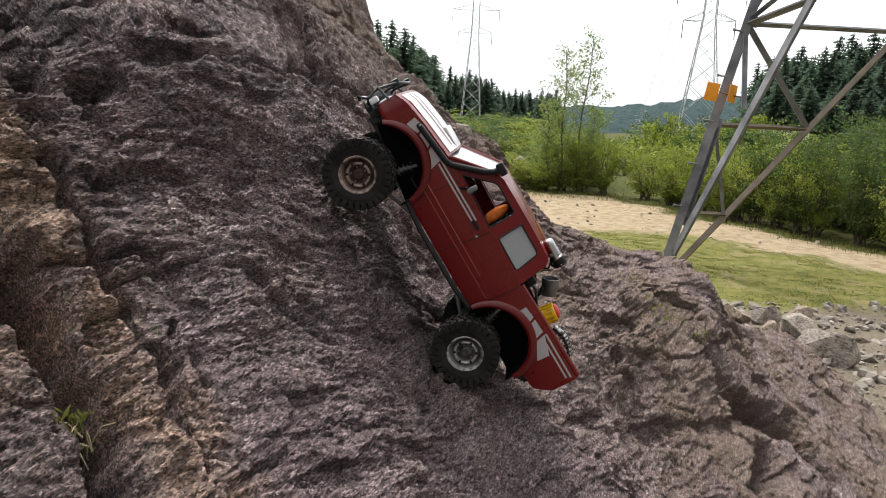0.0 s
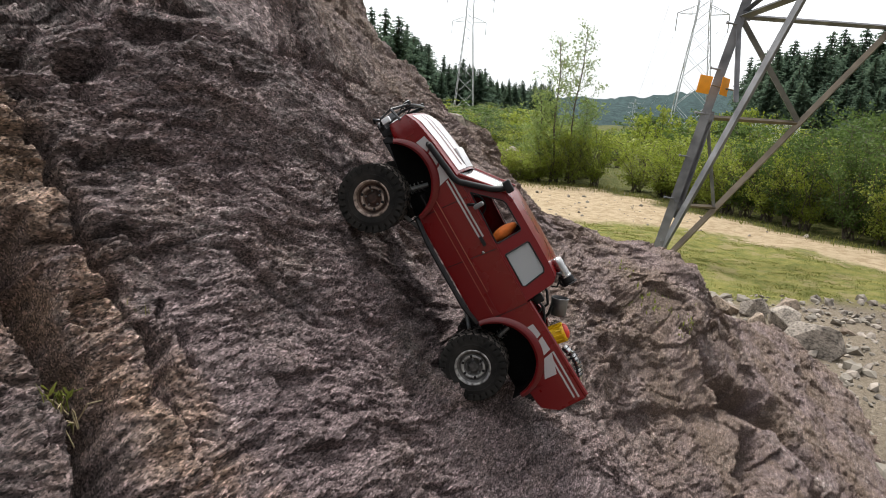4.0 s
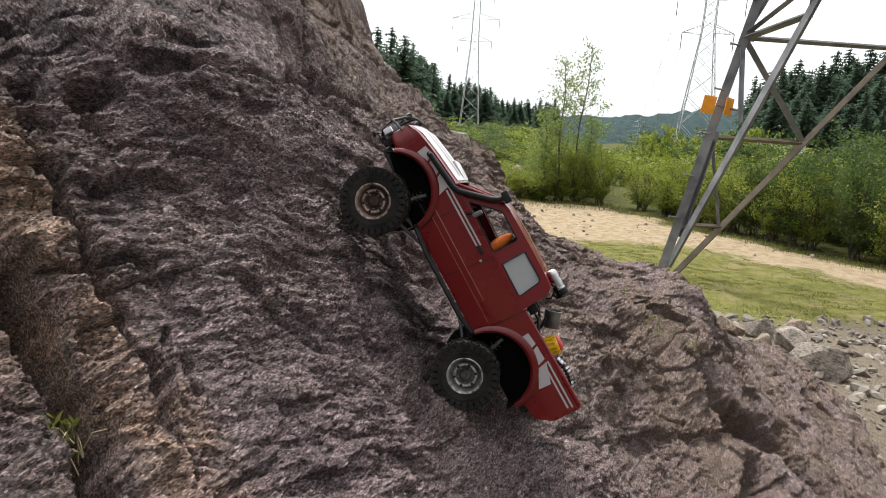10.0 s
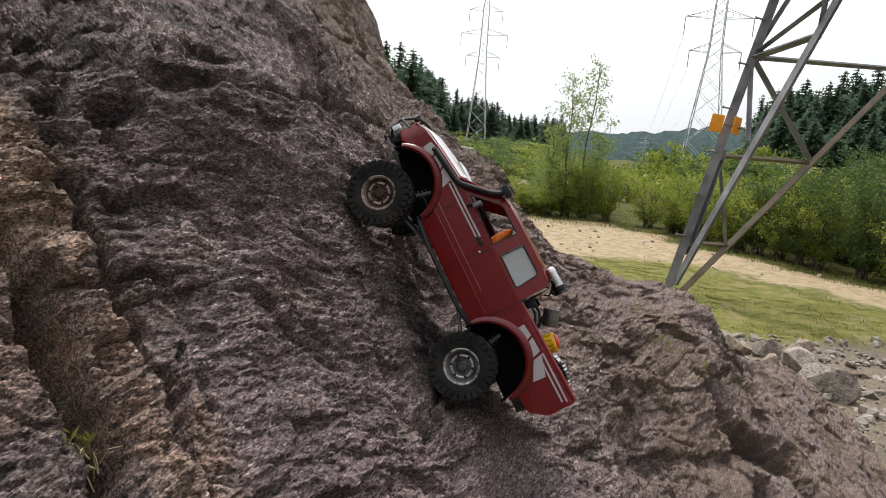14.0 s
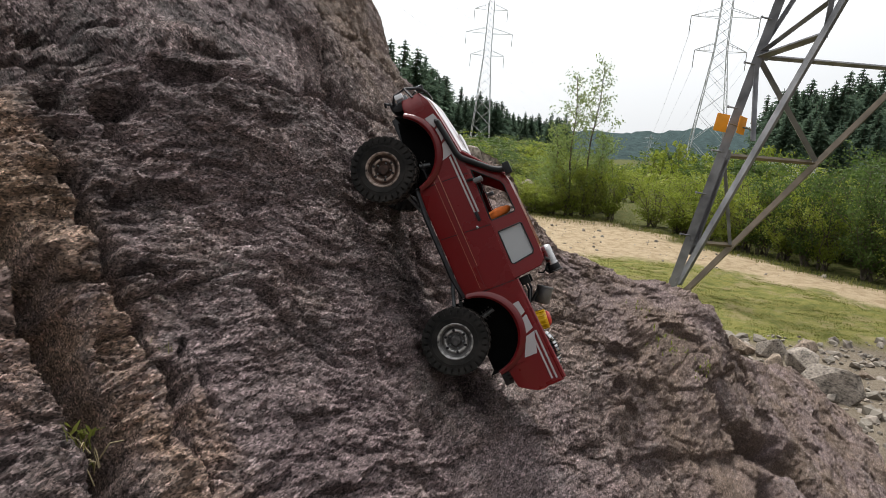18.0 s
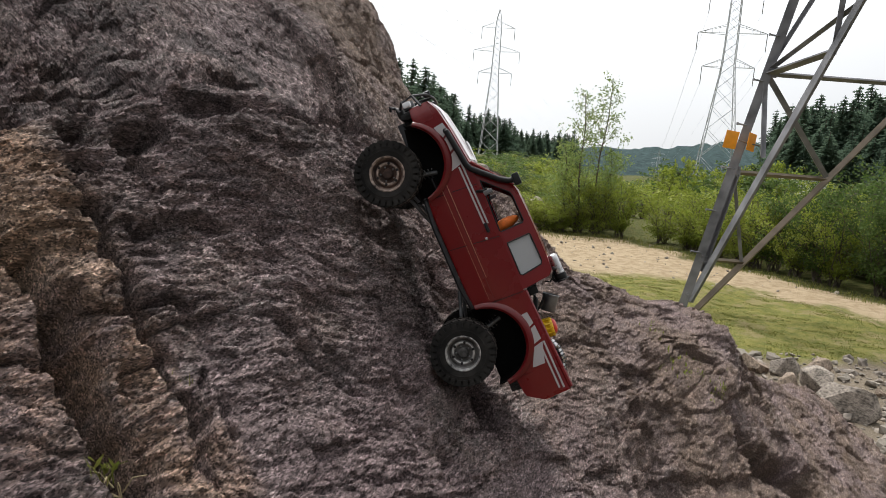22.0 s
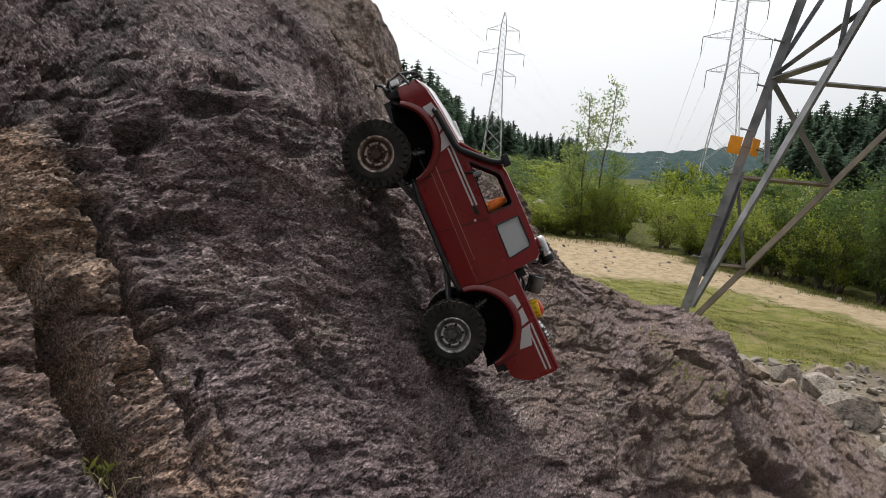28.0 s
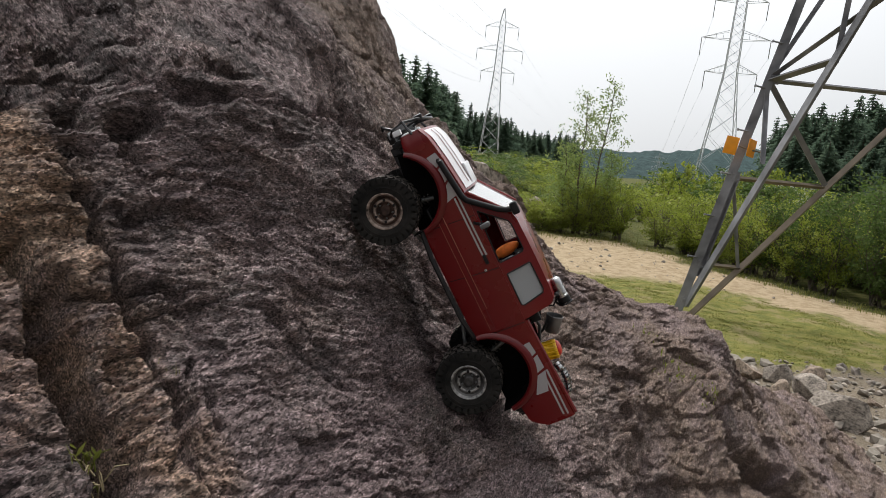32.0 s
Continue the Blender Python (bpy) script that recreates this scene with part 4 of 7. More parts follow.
        lathe(bm, [(0.0022, 0.0), (0.0022, 0.0016), (0.0001, 0.0022)], 10, "y", Matrix.Translation((-0.002, s * 0.0962, 0.1630)) @ Matrix.Diagonal((1, s, 1, 1)))
        part("body_pin", bm, CHROME, side)
        part("flare", flare(0.160, 0.088, 0.0640, 33, 168, s), FLARE, side, "dull red wheel arch flare")
        part("flare", flare(-0.165, 0.094, 0.0630, 6, 172, s), FLARE, side)
        # inner arches
        for cx, cz in ((0.160, 0.088), (-0.165, 0.094)):
            bm, rings = bmesh.new(), []
            for k in range(15):
                a0 = 20 if cx > 0 else -5
                a = radians(a0 + (185 - a0) * k / 14)
                rings.append([bm.verts.new((cx + 0.066 * math.cos(a), s * y, cz + 0.066 * math.sin(a))) for y in (0.0945, 0.070, 0.046)])
            for p, q in zip(rings, rings[1:]):
                for j in range(2):
                    bm.faces.new((p[j], q[j], q[j + 1], p[j + 1]))
            part("arch_liner", thicken(bm, 0.0015), WELL, side)
            bm = bmesh.new()
            bm.faces.new([bm.verts.new((cx + 0.066 * math.cos(radians(a)), s * 0.0455, cz + 0.066 * math.sin(radians(a)))) for a in range(15 if cx > 0 else -5, 186, 10)])
            part("arch_wall", thicken(bm, 0.0015), WELL, side)

    # cab: two pierced sides, roof, pillars, glass
    cab_loop = ((0.125, 0.1845), (0.062, 0.2365), (0.050, 0.2395), (-0.070, 0.2410), (-0.092, 0.2390), (-0.0985, 0.232), (-0.1015, 0.1845))
    win_a = ((0.089, 0.1905), (0.0535, 0.2265), (0.046, 0.2290), (0.002, 0.2295), (-0.001, 0.2270), (-0.001, 0.1885), (0.002, 0.1875))
    win_b = ((-0.0220, 0.1905), (-0.0215, 0.2290), (-0.024, 0.2305), (-0.0700, 0.2310), (-0.0755, 0.2280), (-0.0800, 0.1940), (-0.077, 0.1900))
    cab = None
    for s in (1, -1):
        bm = thicken(filled(bmesh.new(), (cab_loop, win_a, win_b), lambda x, z: (x, s * (side_y(max(z, 0.1861)) - 0.0005), z)), 0.004)
        ob = part("cab_side", bm, RED, root if cab is None else cab, "red cab side with two window openings")
        cab = cab or ob
        part("rear_pane", thicken(filled(bmesh.new(), (win_b,), lambda x, z: (x, s * (side_y(z) - 0.0030), z)), 0.001), PALE_GLASS, cab, "side window, its grey standing in for reflected sky")
        for loop in (win_a, win_b):
            bm = bmesh.new()
            pts = [Vector((x, s * (side_y(z) - 0.0008), z)) for x, z in loop]
            tube(bm, pts + pts[:1], 0.0012, 5)
            part("window_seal", bm, BLACK, cab)
    def across(bm, prof, half, bulge=0.0, n=10):
        rows = []
        for x, z in prof:
            w = half if half else side_y(z) - 0.001
            rows.append([bm.verts.new((x, -w + 2 * w * j / n, z + bulge * (1 - (2 * j / n - 1) ** 2))) for j in range(n + 1)])
        for a, b in zip(rows, rows[1:]):
            for j in range(n):
                bm.faces.new((a[j], b[j], b[j + 1], a[j + 1]))
        return bm
    part("roof", thicken(across(bmesh.new(), ((0.060, 0.2375), (0.050, 0.2398), (0.02, 0.2408), (-0.03, 0.2415), (-0.070, 0.2412), (-0.092, 0.2392), (-0.0985, 0.232)), 0, 0.004), 0.003), RED, cab, "red roof with faded front edge")
    part("windscreen", thicken(across(bmesh.new(), ((0.1215, 0.1885), (0.0625, 0.2358)), 0, 0.002), 0.0012), CLEAR, cab, "slanted clear windscreen")
    part("rear_screen", thicken(across(bmesh.new(), ((-0.0988, 0.1905), (-0.0980, 0.231)), 0, 0.0), 0.0012), CLEAR, cab)
    part("bulkhead", thicken(across(bmesh.new(), ((-0.0995, 0.100), (-0.0998, 0.1905)), 0.091), 0.002), BLACK, cab)
    part("cab_floor", thicken(across(bmesh.new(), ((0.124, 0.120), (-0.098, 0.120)), 0.091), 0.002), BLACK, cab)
    part("dashboard", thicken(across(bmesh.new(), ((0.124, 0.1835), (0.095, 0.184), (0.088, 0.165)), 0.088), 0.002), BLACK, cab)
    for s in (1, -1):
        bm = bmesh.new()
        tube(bm, ((0.1225, s * 0.0925, 0.1875), (0.092, s * 0.0825, 0.2125), (0.0615, s * 0.0755, 0.2375)), 0.0028)
        part("pillar", bm, RED, cab)
        bm = bmesh.new()
        box(bm, (-0.012, s * 0.014, 0.122), (0.030, s * 0.062, 0.150), None, 0.005)
        box(bm, (-0.024, s * 0.014, 0.140), (-0.010, s * 0.062, 0.204), None, 0.005)
        part("seat", bm, BLACK, cab)
        bm = bmesh.new()
        tube(bm, ((0.074, s * 0.096, 0.1790), (0.072, s * 0.106, 0.184), (0.069, s * 0.112, 0.191)), 0.0026)
        mirror = part("mirror_arm", bm, BLACK, cab)
        bm = bmesh.new()
        box(bm, (0.062, s * 0.104, 0.188), (0.069, s * 0.122, 0.203), None, 0.002)
        part("mirror_head", bm, GREY, mirror, "grey door mirror")
        bm = bmesh.new()
        tube(bm, [(0.066 + 0.018 * math.cos(a), s * 0.038, 0.176 + 0.018 * math.sin(a)) for a in np.linspace(0, 2 * np.pi, 17)], 0.0017, 6)
        if s > 0:
            part("steering_wheel", bm, BLACK, cab)
        else:
            bm.free()
    bm = bmesh.new()
    lathe(bm, [(0.0001, -0.021), (0.006, -0.019), (0.0105, -0.010), (0.0115, 0.0), (0.0105, 0.011), (0.007, 0.021), (0.0035, 0.026), (0.0001, 0.027)], 18, "z", Matrix.Translation((0.008, 0.058, 0.199)) @ pose(0, 0, 0, 6, 6, 0) @ Matrix.Diagonal((0.85, 0.9, 0.95, 1)))
    part("orange_bundle", bm, ORANGE, cab, "rounded orange bundle at the window")

    # snorkel up the windscreen pillar
    bm = bmesh.new()
    tube(bm, ((0.186, 0.094, 0.1705), (0.183, 0.1005, 0.1725), (0.150, 0.1015, 0.1765), (0.121, 0.1015, 0.1800), (0.112, 0.100, 0.184), (0.098, 0.0955, 0.199), (0.078, 0.088, 0.2205), (0.071, 0.086, 0.232), (0.068, 0.086, 0.243)), 0.0049, 10)
    snorkel = part("snorkel", bm, BLACK, root, "black raised air intake on the wing")
    bm = bmesh.new()
    box(bm, (0.058, 0.079, 0.2395), (0.078, 0.093, 0.2515), pose(0, 0, 0, 0, 0, 0), 0.003)
    part("intake_head", bm, BLACK, snorkel)
    # bed: floor, inner walls, tailgate, rail, hoop, load
    bm = bmesh.new()
    box(bm, (-0.272, -0.090, 0.156), (-0.104, 0.090, 0.160))
    bed = part("bed_floor", bm, BLACK, root)
    for s in (1, -1):
        if s > 0:
            bm = bmesh.new()
            box(bm, (-0.272, 0.0835, 0.158), (-0.104, 0.0865, 0.1835))
            part("bed_wall", bm, RED, bed)
            bm = bmesh.new()
            tube(bm, [(x, 0.0905, belt(x) + 0.0005) for x in np.linspace(-0.104, -0.276, 9)], 0.0046, 8)
            part("bed_rail", bm, RED, bed)
        bm = bmesh.new()
        tube(bm, ((-0.106, s * 0.066, 0.160), (-0.109, s * 0.066, 0.196), (-0.128, s * 0.064, 0.198), (-0.150, s * 0.064, 0.188), (-0.156, s * 0.064, 0.162)), 0.0026)
        part("rack_bar", bm, STEEL, bed)
        bm = bmesh.new()
        box(bm, (-0.118, s * 0.060, 0.190), (-0.104, s * 0.072, 0.206), None, 0.0015)
        part("bracket", bm, BLACK, bed)
    bm = bmesh.new()
    box(bm, (-0.279, -0.092, 0.146), (-0.273, 0.092, 0.166), None, 0.0015)
    gate = part("tailgate", bm, RED, bed)
    bm = bmesh.new()
    box(bm, (-0.281, -0.02, 0.154), (-0.2785, 0.02, 0.161))
    part("gate_handle", bm, BLACK, gate)
    for s in (1, -1):
        bm = bmesh.new()
        box(bm, (-0.2815, s * 0.078, 0.149), (-0.2785, s * 0.090, 0.163), None, 0.001)
        part("tail_lamp", bm, REDCAP, gate)
        bm = bmesh.new()
        for k in range(3):
            box(bm, (-0.240 - 0.006 * k, s * (0.092 - 0.004 * k), 0.106 + 0.002 * k), (-0.236 - 0.006 * k, s * (0.080 - 0.004 * k), 0.124))
        part("mud_flap", bm, BLACK, bed)
    bm = bmesh.new()
    box(bm, (-0.270, -0.05, 0.118), (-0.258, 0.05, 0.130), None, 0.003)
    part("rear_bumper", bm, STEEL, root)

    # two work lamps behind the roof, on a rack
    bm = bmesh.new()
    tube(bm, ((-0.090, -0.06, 0.2425), (-0.094, -0.055, 0.2455), (-0.094, 0.055, 0.2455), (-0.090, 0.06, 0.2425)), 0.0026)
    rack = part("lamp_rack", bm, STEEL, root)
    y = 0.036
    bm = bmesh.new()
    lathe(bm, [(0.0001, 0.022), (0.0055, 0.0215), (0.0080, 0.019), (0.0088, 0.012), (0.0088, -0.010), (0.0096, -0.0105), (0.0096, -0.013), (0.0001, -0.0135)], 24, "x", Matrix.Translation((-0.092, y, 0.2500)))
    lamp = part("work_lamp", bm, CHROME, rack, "bright chrome work lamp")
    bm = bmesh.new()
    lathe(bm, [(0.0102, 0.0), (0.0108, -0.006), (0.0100, -0.010), (0.0001, -0.0105)], 20, "x", Matrix.Translation((-0.105, y, 0.2500)))
    part("lamp_cap", bm, BLACK, lamp, "black rear cap of the lamp")
    bm = bmesh.new()
    for k in range(4):
        tube(bm, [(-0.1165, y + 0.011 * math.cos(a), 0.2500 + 0.011 * math.sin(a)) for a in (math.pi * k / 4, math.pi * k / 4 + math.pi)], 0.0010, 5)
    tube(bm, [(-0.1165, y + 0.0115 * math.cos(a), 0.2500 + 0.0115 * math.sin(a)) for a in np.linspace(0, 2 * np.pi, 17)], 0.0014, 5)
    tube(bm, ((-0.100, y, 0.242), (-0.110, y, 0.236), (-0.1165, y, 0.240)), 0.0024, 5)
    tube(bm, ((-0.104, y + 0.004, 0.240), (-0.112, y + 0.006, 0.230), (-0.108, y + 0.004, 0.222)), 0.0016, 5)
    part("lamp_guard", bm, BLACK, lamp)

    # load in the bed
    bm = bmesh.new()
    lathe(bm, [(0.0001, 0.0), (0.0118, 0.0003), (0.0130, 0.002), (0.0138, 0.026), (0.0146, 0.0265), (0.0146, 0.0295), (0.0136, 0.030), (0.0128, 0.028), (0.0120, 0.006), (0.0001, 0.005)], 24, "z", Matrix.Translation((-0.158, 0.020, 0.2055)) @ pose(0, 0, 0, 0, 53, 0))
    tank = part("tank", bm, SMOKED, bed, "small dull grey tin cup")
    bm = bmesh.new()
    tube(bm, ((-0.138, 0.032, 0.206), (-0.146, 0.034, 0.196), (-0.150, 0.034, 0.184), (-0.152, 0.034, 0.164)), 0.0026)
    part("hose", bm, BLACK, tank)
    at = Matrix.Translation((-0.180, 0.034, 0.1640)) @ pose(0, 0, 0, 0, -6, 0) @ Matrix.Diagonal((0.98, 0.98, 1.12, 1))
    bm = bmesh.new()
    lathe(bm, [(0.0001, 0.0), (0.0150, 0.0), (0.0155, 0.004), (0.0150, 0.012), (0.0162, 0.0135), (0.0162, 0.0165), (0.0150, 0.018), (0.0150, 0.030), (0.0162, 0.0315), (0.0162, 0.035), (0.0145, 0.037), (0.0001, 0.037)], 24, "z", at)
    for k in range(12):
        box(bm, (-0.0012, 0.0146, 0.003), (0.0012, 0.0168, 0.036), at @ pose(0, 0, 0, 0, 0, 30 * k))
    bucket = part("beacon_base", bm, YELLOW, bed, "yellow ribbed plastic beacon base")
    bm = bmesh.new()
    lathe(bm, [(0.0135, 0.0372), (0.0130, 0.0390), (0.0095, 0.0415), (0.0050, 0.0424), (0.0001, 0.0426)], 24, "z", at)
    part("beacon_cap", bm, REDCAP, bucket, "red beacon cap")
    bm = bmesh.new()
    tube(bm, [(-0.206 - 0.0085 * k, 0.040 + 0.004 * math.sin(k * 2.2), 0.186 + 0.012 * math.sin(0.35 * k + 0.5)) for k in range(8)], 0.006, 10, 0.004)
    coil = part("wrapped_roll", bm, CHROME, bed, "bright rolled bundle along the bed")
    for k in range(9):
        bm = bmesh.new()
        x = -0.2085 - 0.0063 * k
        z = 0.186 + 0.012 * math.sin(0.35 * (-(x + 0.206) / 0.0085) + 0.5)
        tube(bm, [(x, 0.040 + 0.0066 * math.cos(a), z + 0.0066 * math.sin(a)) for a in np.linspace(0, 2 * np.pi, 11)], 0.0009, 4)
        part("binding", bm, BLACK, coil)

    # chassis, axles, links, dampers
    for s in (1, -1):
        bm = bmesh.new()
        box(bm, (-0.262, s * 0.030, 0.096), (0.236, s * 0.037, 0.112), None, 0.001)
        part("chassis_rail", bm, STEEL, root)
        bm = bmesh.new()
        tube(bm, ((0.098, s * 0.088, 0.0955), (0.05, s * 0.094, 0.0915), (-0.06, s * 0.094, 0.0915), (-0.098, s * 0.088, 0.0955)), 0.0042, 8)
        part("rock_slider", bm, STEEL, root)
    for x, sx in ((0.1565, 1), (-0.1565, -1)):
        bm = bmesh.new()
        tube(bm, ((x, -0.066, 0.055), (x, 0.066, 0.055)), 0.0075, 12)
        lathe(bm, [(0.0001, -0.018), (0.013, -0.013), (0.0175, 0.0), (0.013, 0.013), (0.0001, 0.018)], 16, "x", Matrix.Translation((x, 0.012, 0.055)))
        axle = part("axle", bm, STEEL, root)
        for s in (1, -1):
            bm = bmesh.new()
            tube(bm, ((x, s * 0.052, 0.052), (x - sx * 0.11, s * 0.034, 0.088)), 0.0034)
            part("link", bm, GREY, axle)
            bm = bmesh.new()
            tube(bm, ((x - sx * 0.006, s * 0.056, 0.062), (x - sx * 0.022, s * 0.044, 0.128)), 0.0042, 10)
            damper = part("damper", bm, GREY, axle)
            bm = bmesh.new()
            lo, hi = Vector((x - sx * 0.008, s * 0.0545, 0.070)), Vector((x - sx * 0.0205, s * 0.0452, 0.122))
            tube(bm, [lo.lerp(hi, k / 70) + 0.0078 * Vector((math.cos(k * 0.72), math.sin(k * 0.72), 0)) for k in range(71)], 0.0011, 5)
            part("coil_spring", bm, SILVER, damper)
            bm = bmesh.new()
            box(bm, (x - 0.012, s * 0.052, 0.043), (x + 0.012, s * 0.068, 0.067), None, 0.003)
            part("knuckle", bm, STEEL, axle)
    bm = bmesh.new()
    box(bm, (-0.045, -0.030, 0.088), (0.050, 0.030, 0.118), None, 0.004)
    part("gearbox", bm, STEEL, root)

    # wheels
    tyre, holes, nut = tyre_mesh(), rim_holes_mesh(), nut_mesh()
    rust, silver = rim_mesh((RUST, RUST_PALE, RUST_DARK)), rim_mesh((SILVER, SILVER_PALE, SILVER_DARK))
    wheels = []
    for x in (0.1565, -0.1565):
        for s in (1, -1):
            w = new("wheel", tyre)
            w.parent = root
            tagged(w, "chunky black off-road tyre, dusty")
            w.location = (x, s * 0.0825, 0.055)
            face = Matrix() if s > 0 else pose(0, 0, 0, 0, 0, 180)
            for nm, me, lab in (("rim", rust if x > 0 else silver, "rusty steel rim" if x > 0 else "dull silver steel rim"), ("slots", holes, "")):
                o = new(nm, me)
                o.parent, o.matrix_basis = w, face
                tagged(o, lab)
            for k in range(5):
                o = new("wheel_nut", nut)
                o.parent = w
                o.matrix_basis = face @ pose(0, 0, 0, 0, 72 * k, 0) @ Matrix.Translation((0, 0, 0.0118))
            wheels.append((w, x, s))
    return root, wheels


truck, truck_wheels = build_truck()


# ---- ground ----
def ground_material():
    m = bpy.data.materials.new("ground_soil")
    m.use_nodes = True
    n, l = m.node_tree.nodes, m.node_tree.links
    p = n["Principled BSDF"]
    p.inputs["Roughness"].default_value = 0.95
    p.inputs["Specular IOR Level"].default_value = 0.08
    co = n.new("ShaderNodeTexCoord")
    sep = n.new("ShaderNodeSeparateXYZ")
    l.new(co.outputs["Object"], sep.inputs["Vector"])

    def tex(scale, detail=6, rough=0.6):
        t = n.new("ShaderNodeTexNoise")
        t.inputs["Scale"].default_value, t.inputs["Detail"].default_value, t.inputs["Roughness"].default_value = scale, detail, rough
        l.new(co.outputs["Object"], t.inputs["Vector"])
        return t.outputs["Fac"]

    def calc(op, a, b):
        x = n.new("ShaderNodeMath")
        x.operation = op
        for k, v in enumerate((a, b)):
            if isinstance(v, (int, float)):
                x.inputs[k].default_value = v
            else:
                l.new(v, x.inputs[k])
        return x.outputs["Value"]

    def span(v, lo, hi, t0=0.0, t1=1.0):
        r = n.new("ShaderNodeMapRange")
        r.interpolation_type = "SMOOTHSTEP"
        for k, x in (("From Min", lo), ("From Max", hi), ("To Min", t0), ("To Max", t1)):
            r.inputs[k].default_value = x
        l.new(v, r.inputs["Value"])
        return r.outputs["Result"]

    def blend(f, a, b):
        x = n.new("ShaderNodeMix")
        x.data_type = "RGBA"
        l.new(f, x.inputs["Factor"])
        for k, c in (("A", a), ("B", b)):
            if isinstance(c, tuple):
                x.inputs[k].default_value = (*c, 1)
            else:
                l.new(c, x.inputs[k])
        return x.outputs["Result"]

    wob = calc("MULTIPLY", calc("SUBTRACT", tex(1.3, 5), 0.5), 1.6)
    y = calc("ADD", sep.outputs["Y"], wob)
    x = calc("ADD", sep.outputs["X"], wob)
    slant = calc("ADD", calc("MULTIPLY", x, 1.16), y)
    far = calc("ADD", calc("MULTIPLY", x, 2.24), y)
    grass = calc("MULTIPLY", calc("MULTIPLY", span(y, 5.35, 5.85), span(y, 9.5, 8.8)), span(slant, 13.2, 12.4))
    brush = calc("MAXIMUM", span(y, 12.7, 13.4), span(far, 19.6, 20.6))
    fine, mid, speck = tex(55, 8, 0.75), tex(7, 6), tex(160, 3, 0.7)
    gravel = blend(span(fine, 0.3, 0.7), (0.100, 0.080, 0.057), (0.245, 0.203, 0.153))
    gravel = blend(calc("MULTIPLY", span(speck, 0.56, 0.66), 0.6), gravel, (0.44, 0.385, 0.32))
    gravel = blend(calc("MULTIPLY", span(mid, 0.52, 0.66), 0.5), gravel, (0.17, 0.14, 0.105))
    sand = blend(span(mid, 0.35, 0.65), (0.275, 0.208, 0.130), (0.385, 0.305, 0.203))
    sand = blend(calc("MULTIPLY", span(fine, 0.55, 0.72), 0.5), sand, (0.21, 0.165, 0.115))
    turf = blend(span(mid, 0.32, 0.66), (0.080, 0.098, 0.020), (0.175, 0.168, 0.046))
    turf = blend(calc("MULTIPLY", span(fine, 0.42, 0.7), 0.55), turf, (0.30, 0.25, 0.12))
    turf = blend(calc("MULTIPLY", span(tex(2.6, 6, 0.65), 0.50, 0.64), 0.65), turf, (0.25, 0.20, 0.11))
    wild = blend(span(mid, 0.35, 0.65), (0.045, 0.055, 0.014), (0.10, 0.095, 0.035))
    col = blend(span(y, 8.0, 9.5), gravel, sand)
    col = blend(span(slant, 12.2, 13.2), col, sand)
    col = blend(grass, col, turf)
    col = blend(brush, col, wild)
    l.new(col, p.inputs["Base Color"])
    b = n.new("ShaderNodeBump")
    b.inputs["Strength"].default_value, b.inputs["Distance"].default_value = 0.8, 0.03
    l.new(fine, b.inputs["Height"])
    l.new(b.outputs["Normal"], p.inputs["Normal"])
    return m


def ground_height(x, y):
    z = 0.030 * layered(x * 0.8, y * 0.8, 4, 0.5, 3) + 0.012 * layered(x * 5, y * 5, 3, 0.6, 8)
    r = np.hypot(x, y)
    bank = 1.0 * np.exp(-((x + 3.0) / 4) ** 2 - ((y - 24) / 8) ** 2)
    slope = 2.6 * np.clip((x - 26) / 30, 0, 1) * np.clip((y - 10) / 30, 0, 1)
    roll = np.clip((r - 60) / 200, 0, 1) * 2.0 * layered(x / 90, y / 90, 3, 0.5, 31)
    # the land falls away into a wooded valley
    way = x / np.maximum(y, 1.0)
    into = np.clip((way - 0.10) / 0.07, 0, 1) * np.clip((0.445 - way) / 0.07, 0, 1)
    return z + bank + slope + roll - 0.034 * np.clip(y - 17, 0, 850) * into * into * (3 - 2 * into)


def build_ground():
    xs = graded(-2600, 2600, -0.5, 7, 0.05, 1.055)
    ys = graded(-2600, 2600, 3.5, 13, 0.05, 1.055)
    me = sheet("ground", xs, ys, lambda x, y: (x, y, ground_height(x, y)))
    me.materials.append(ground_material())
    return tagged(new("ground", me), "level ground of gravel, short grass and a sandy track", "ground", kind="structure")


build_ground()


def ground_z(x, y):
    return float(ground_height(np.array([x]), np.array([y]))[0])


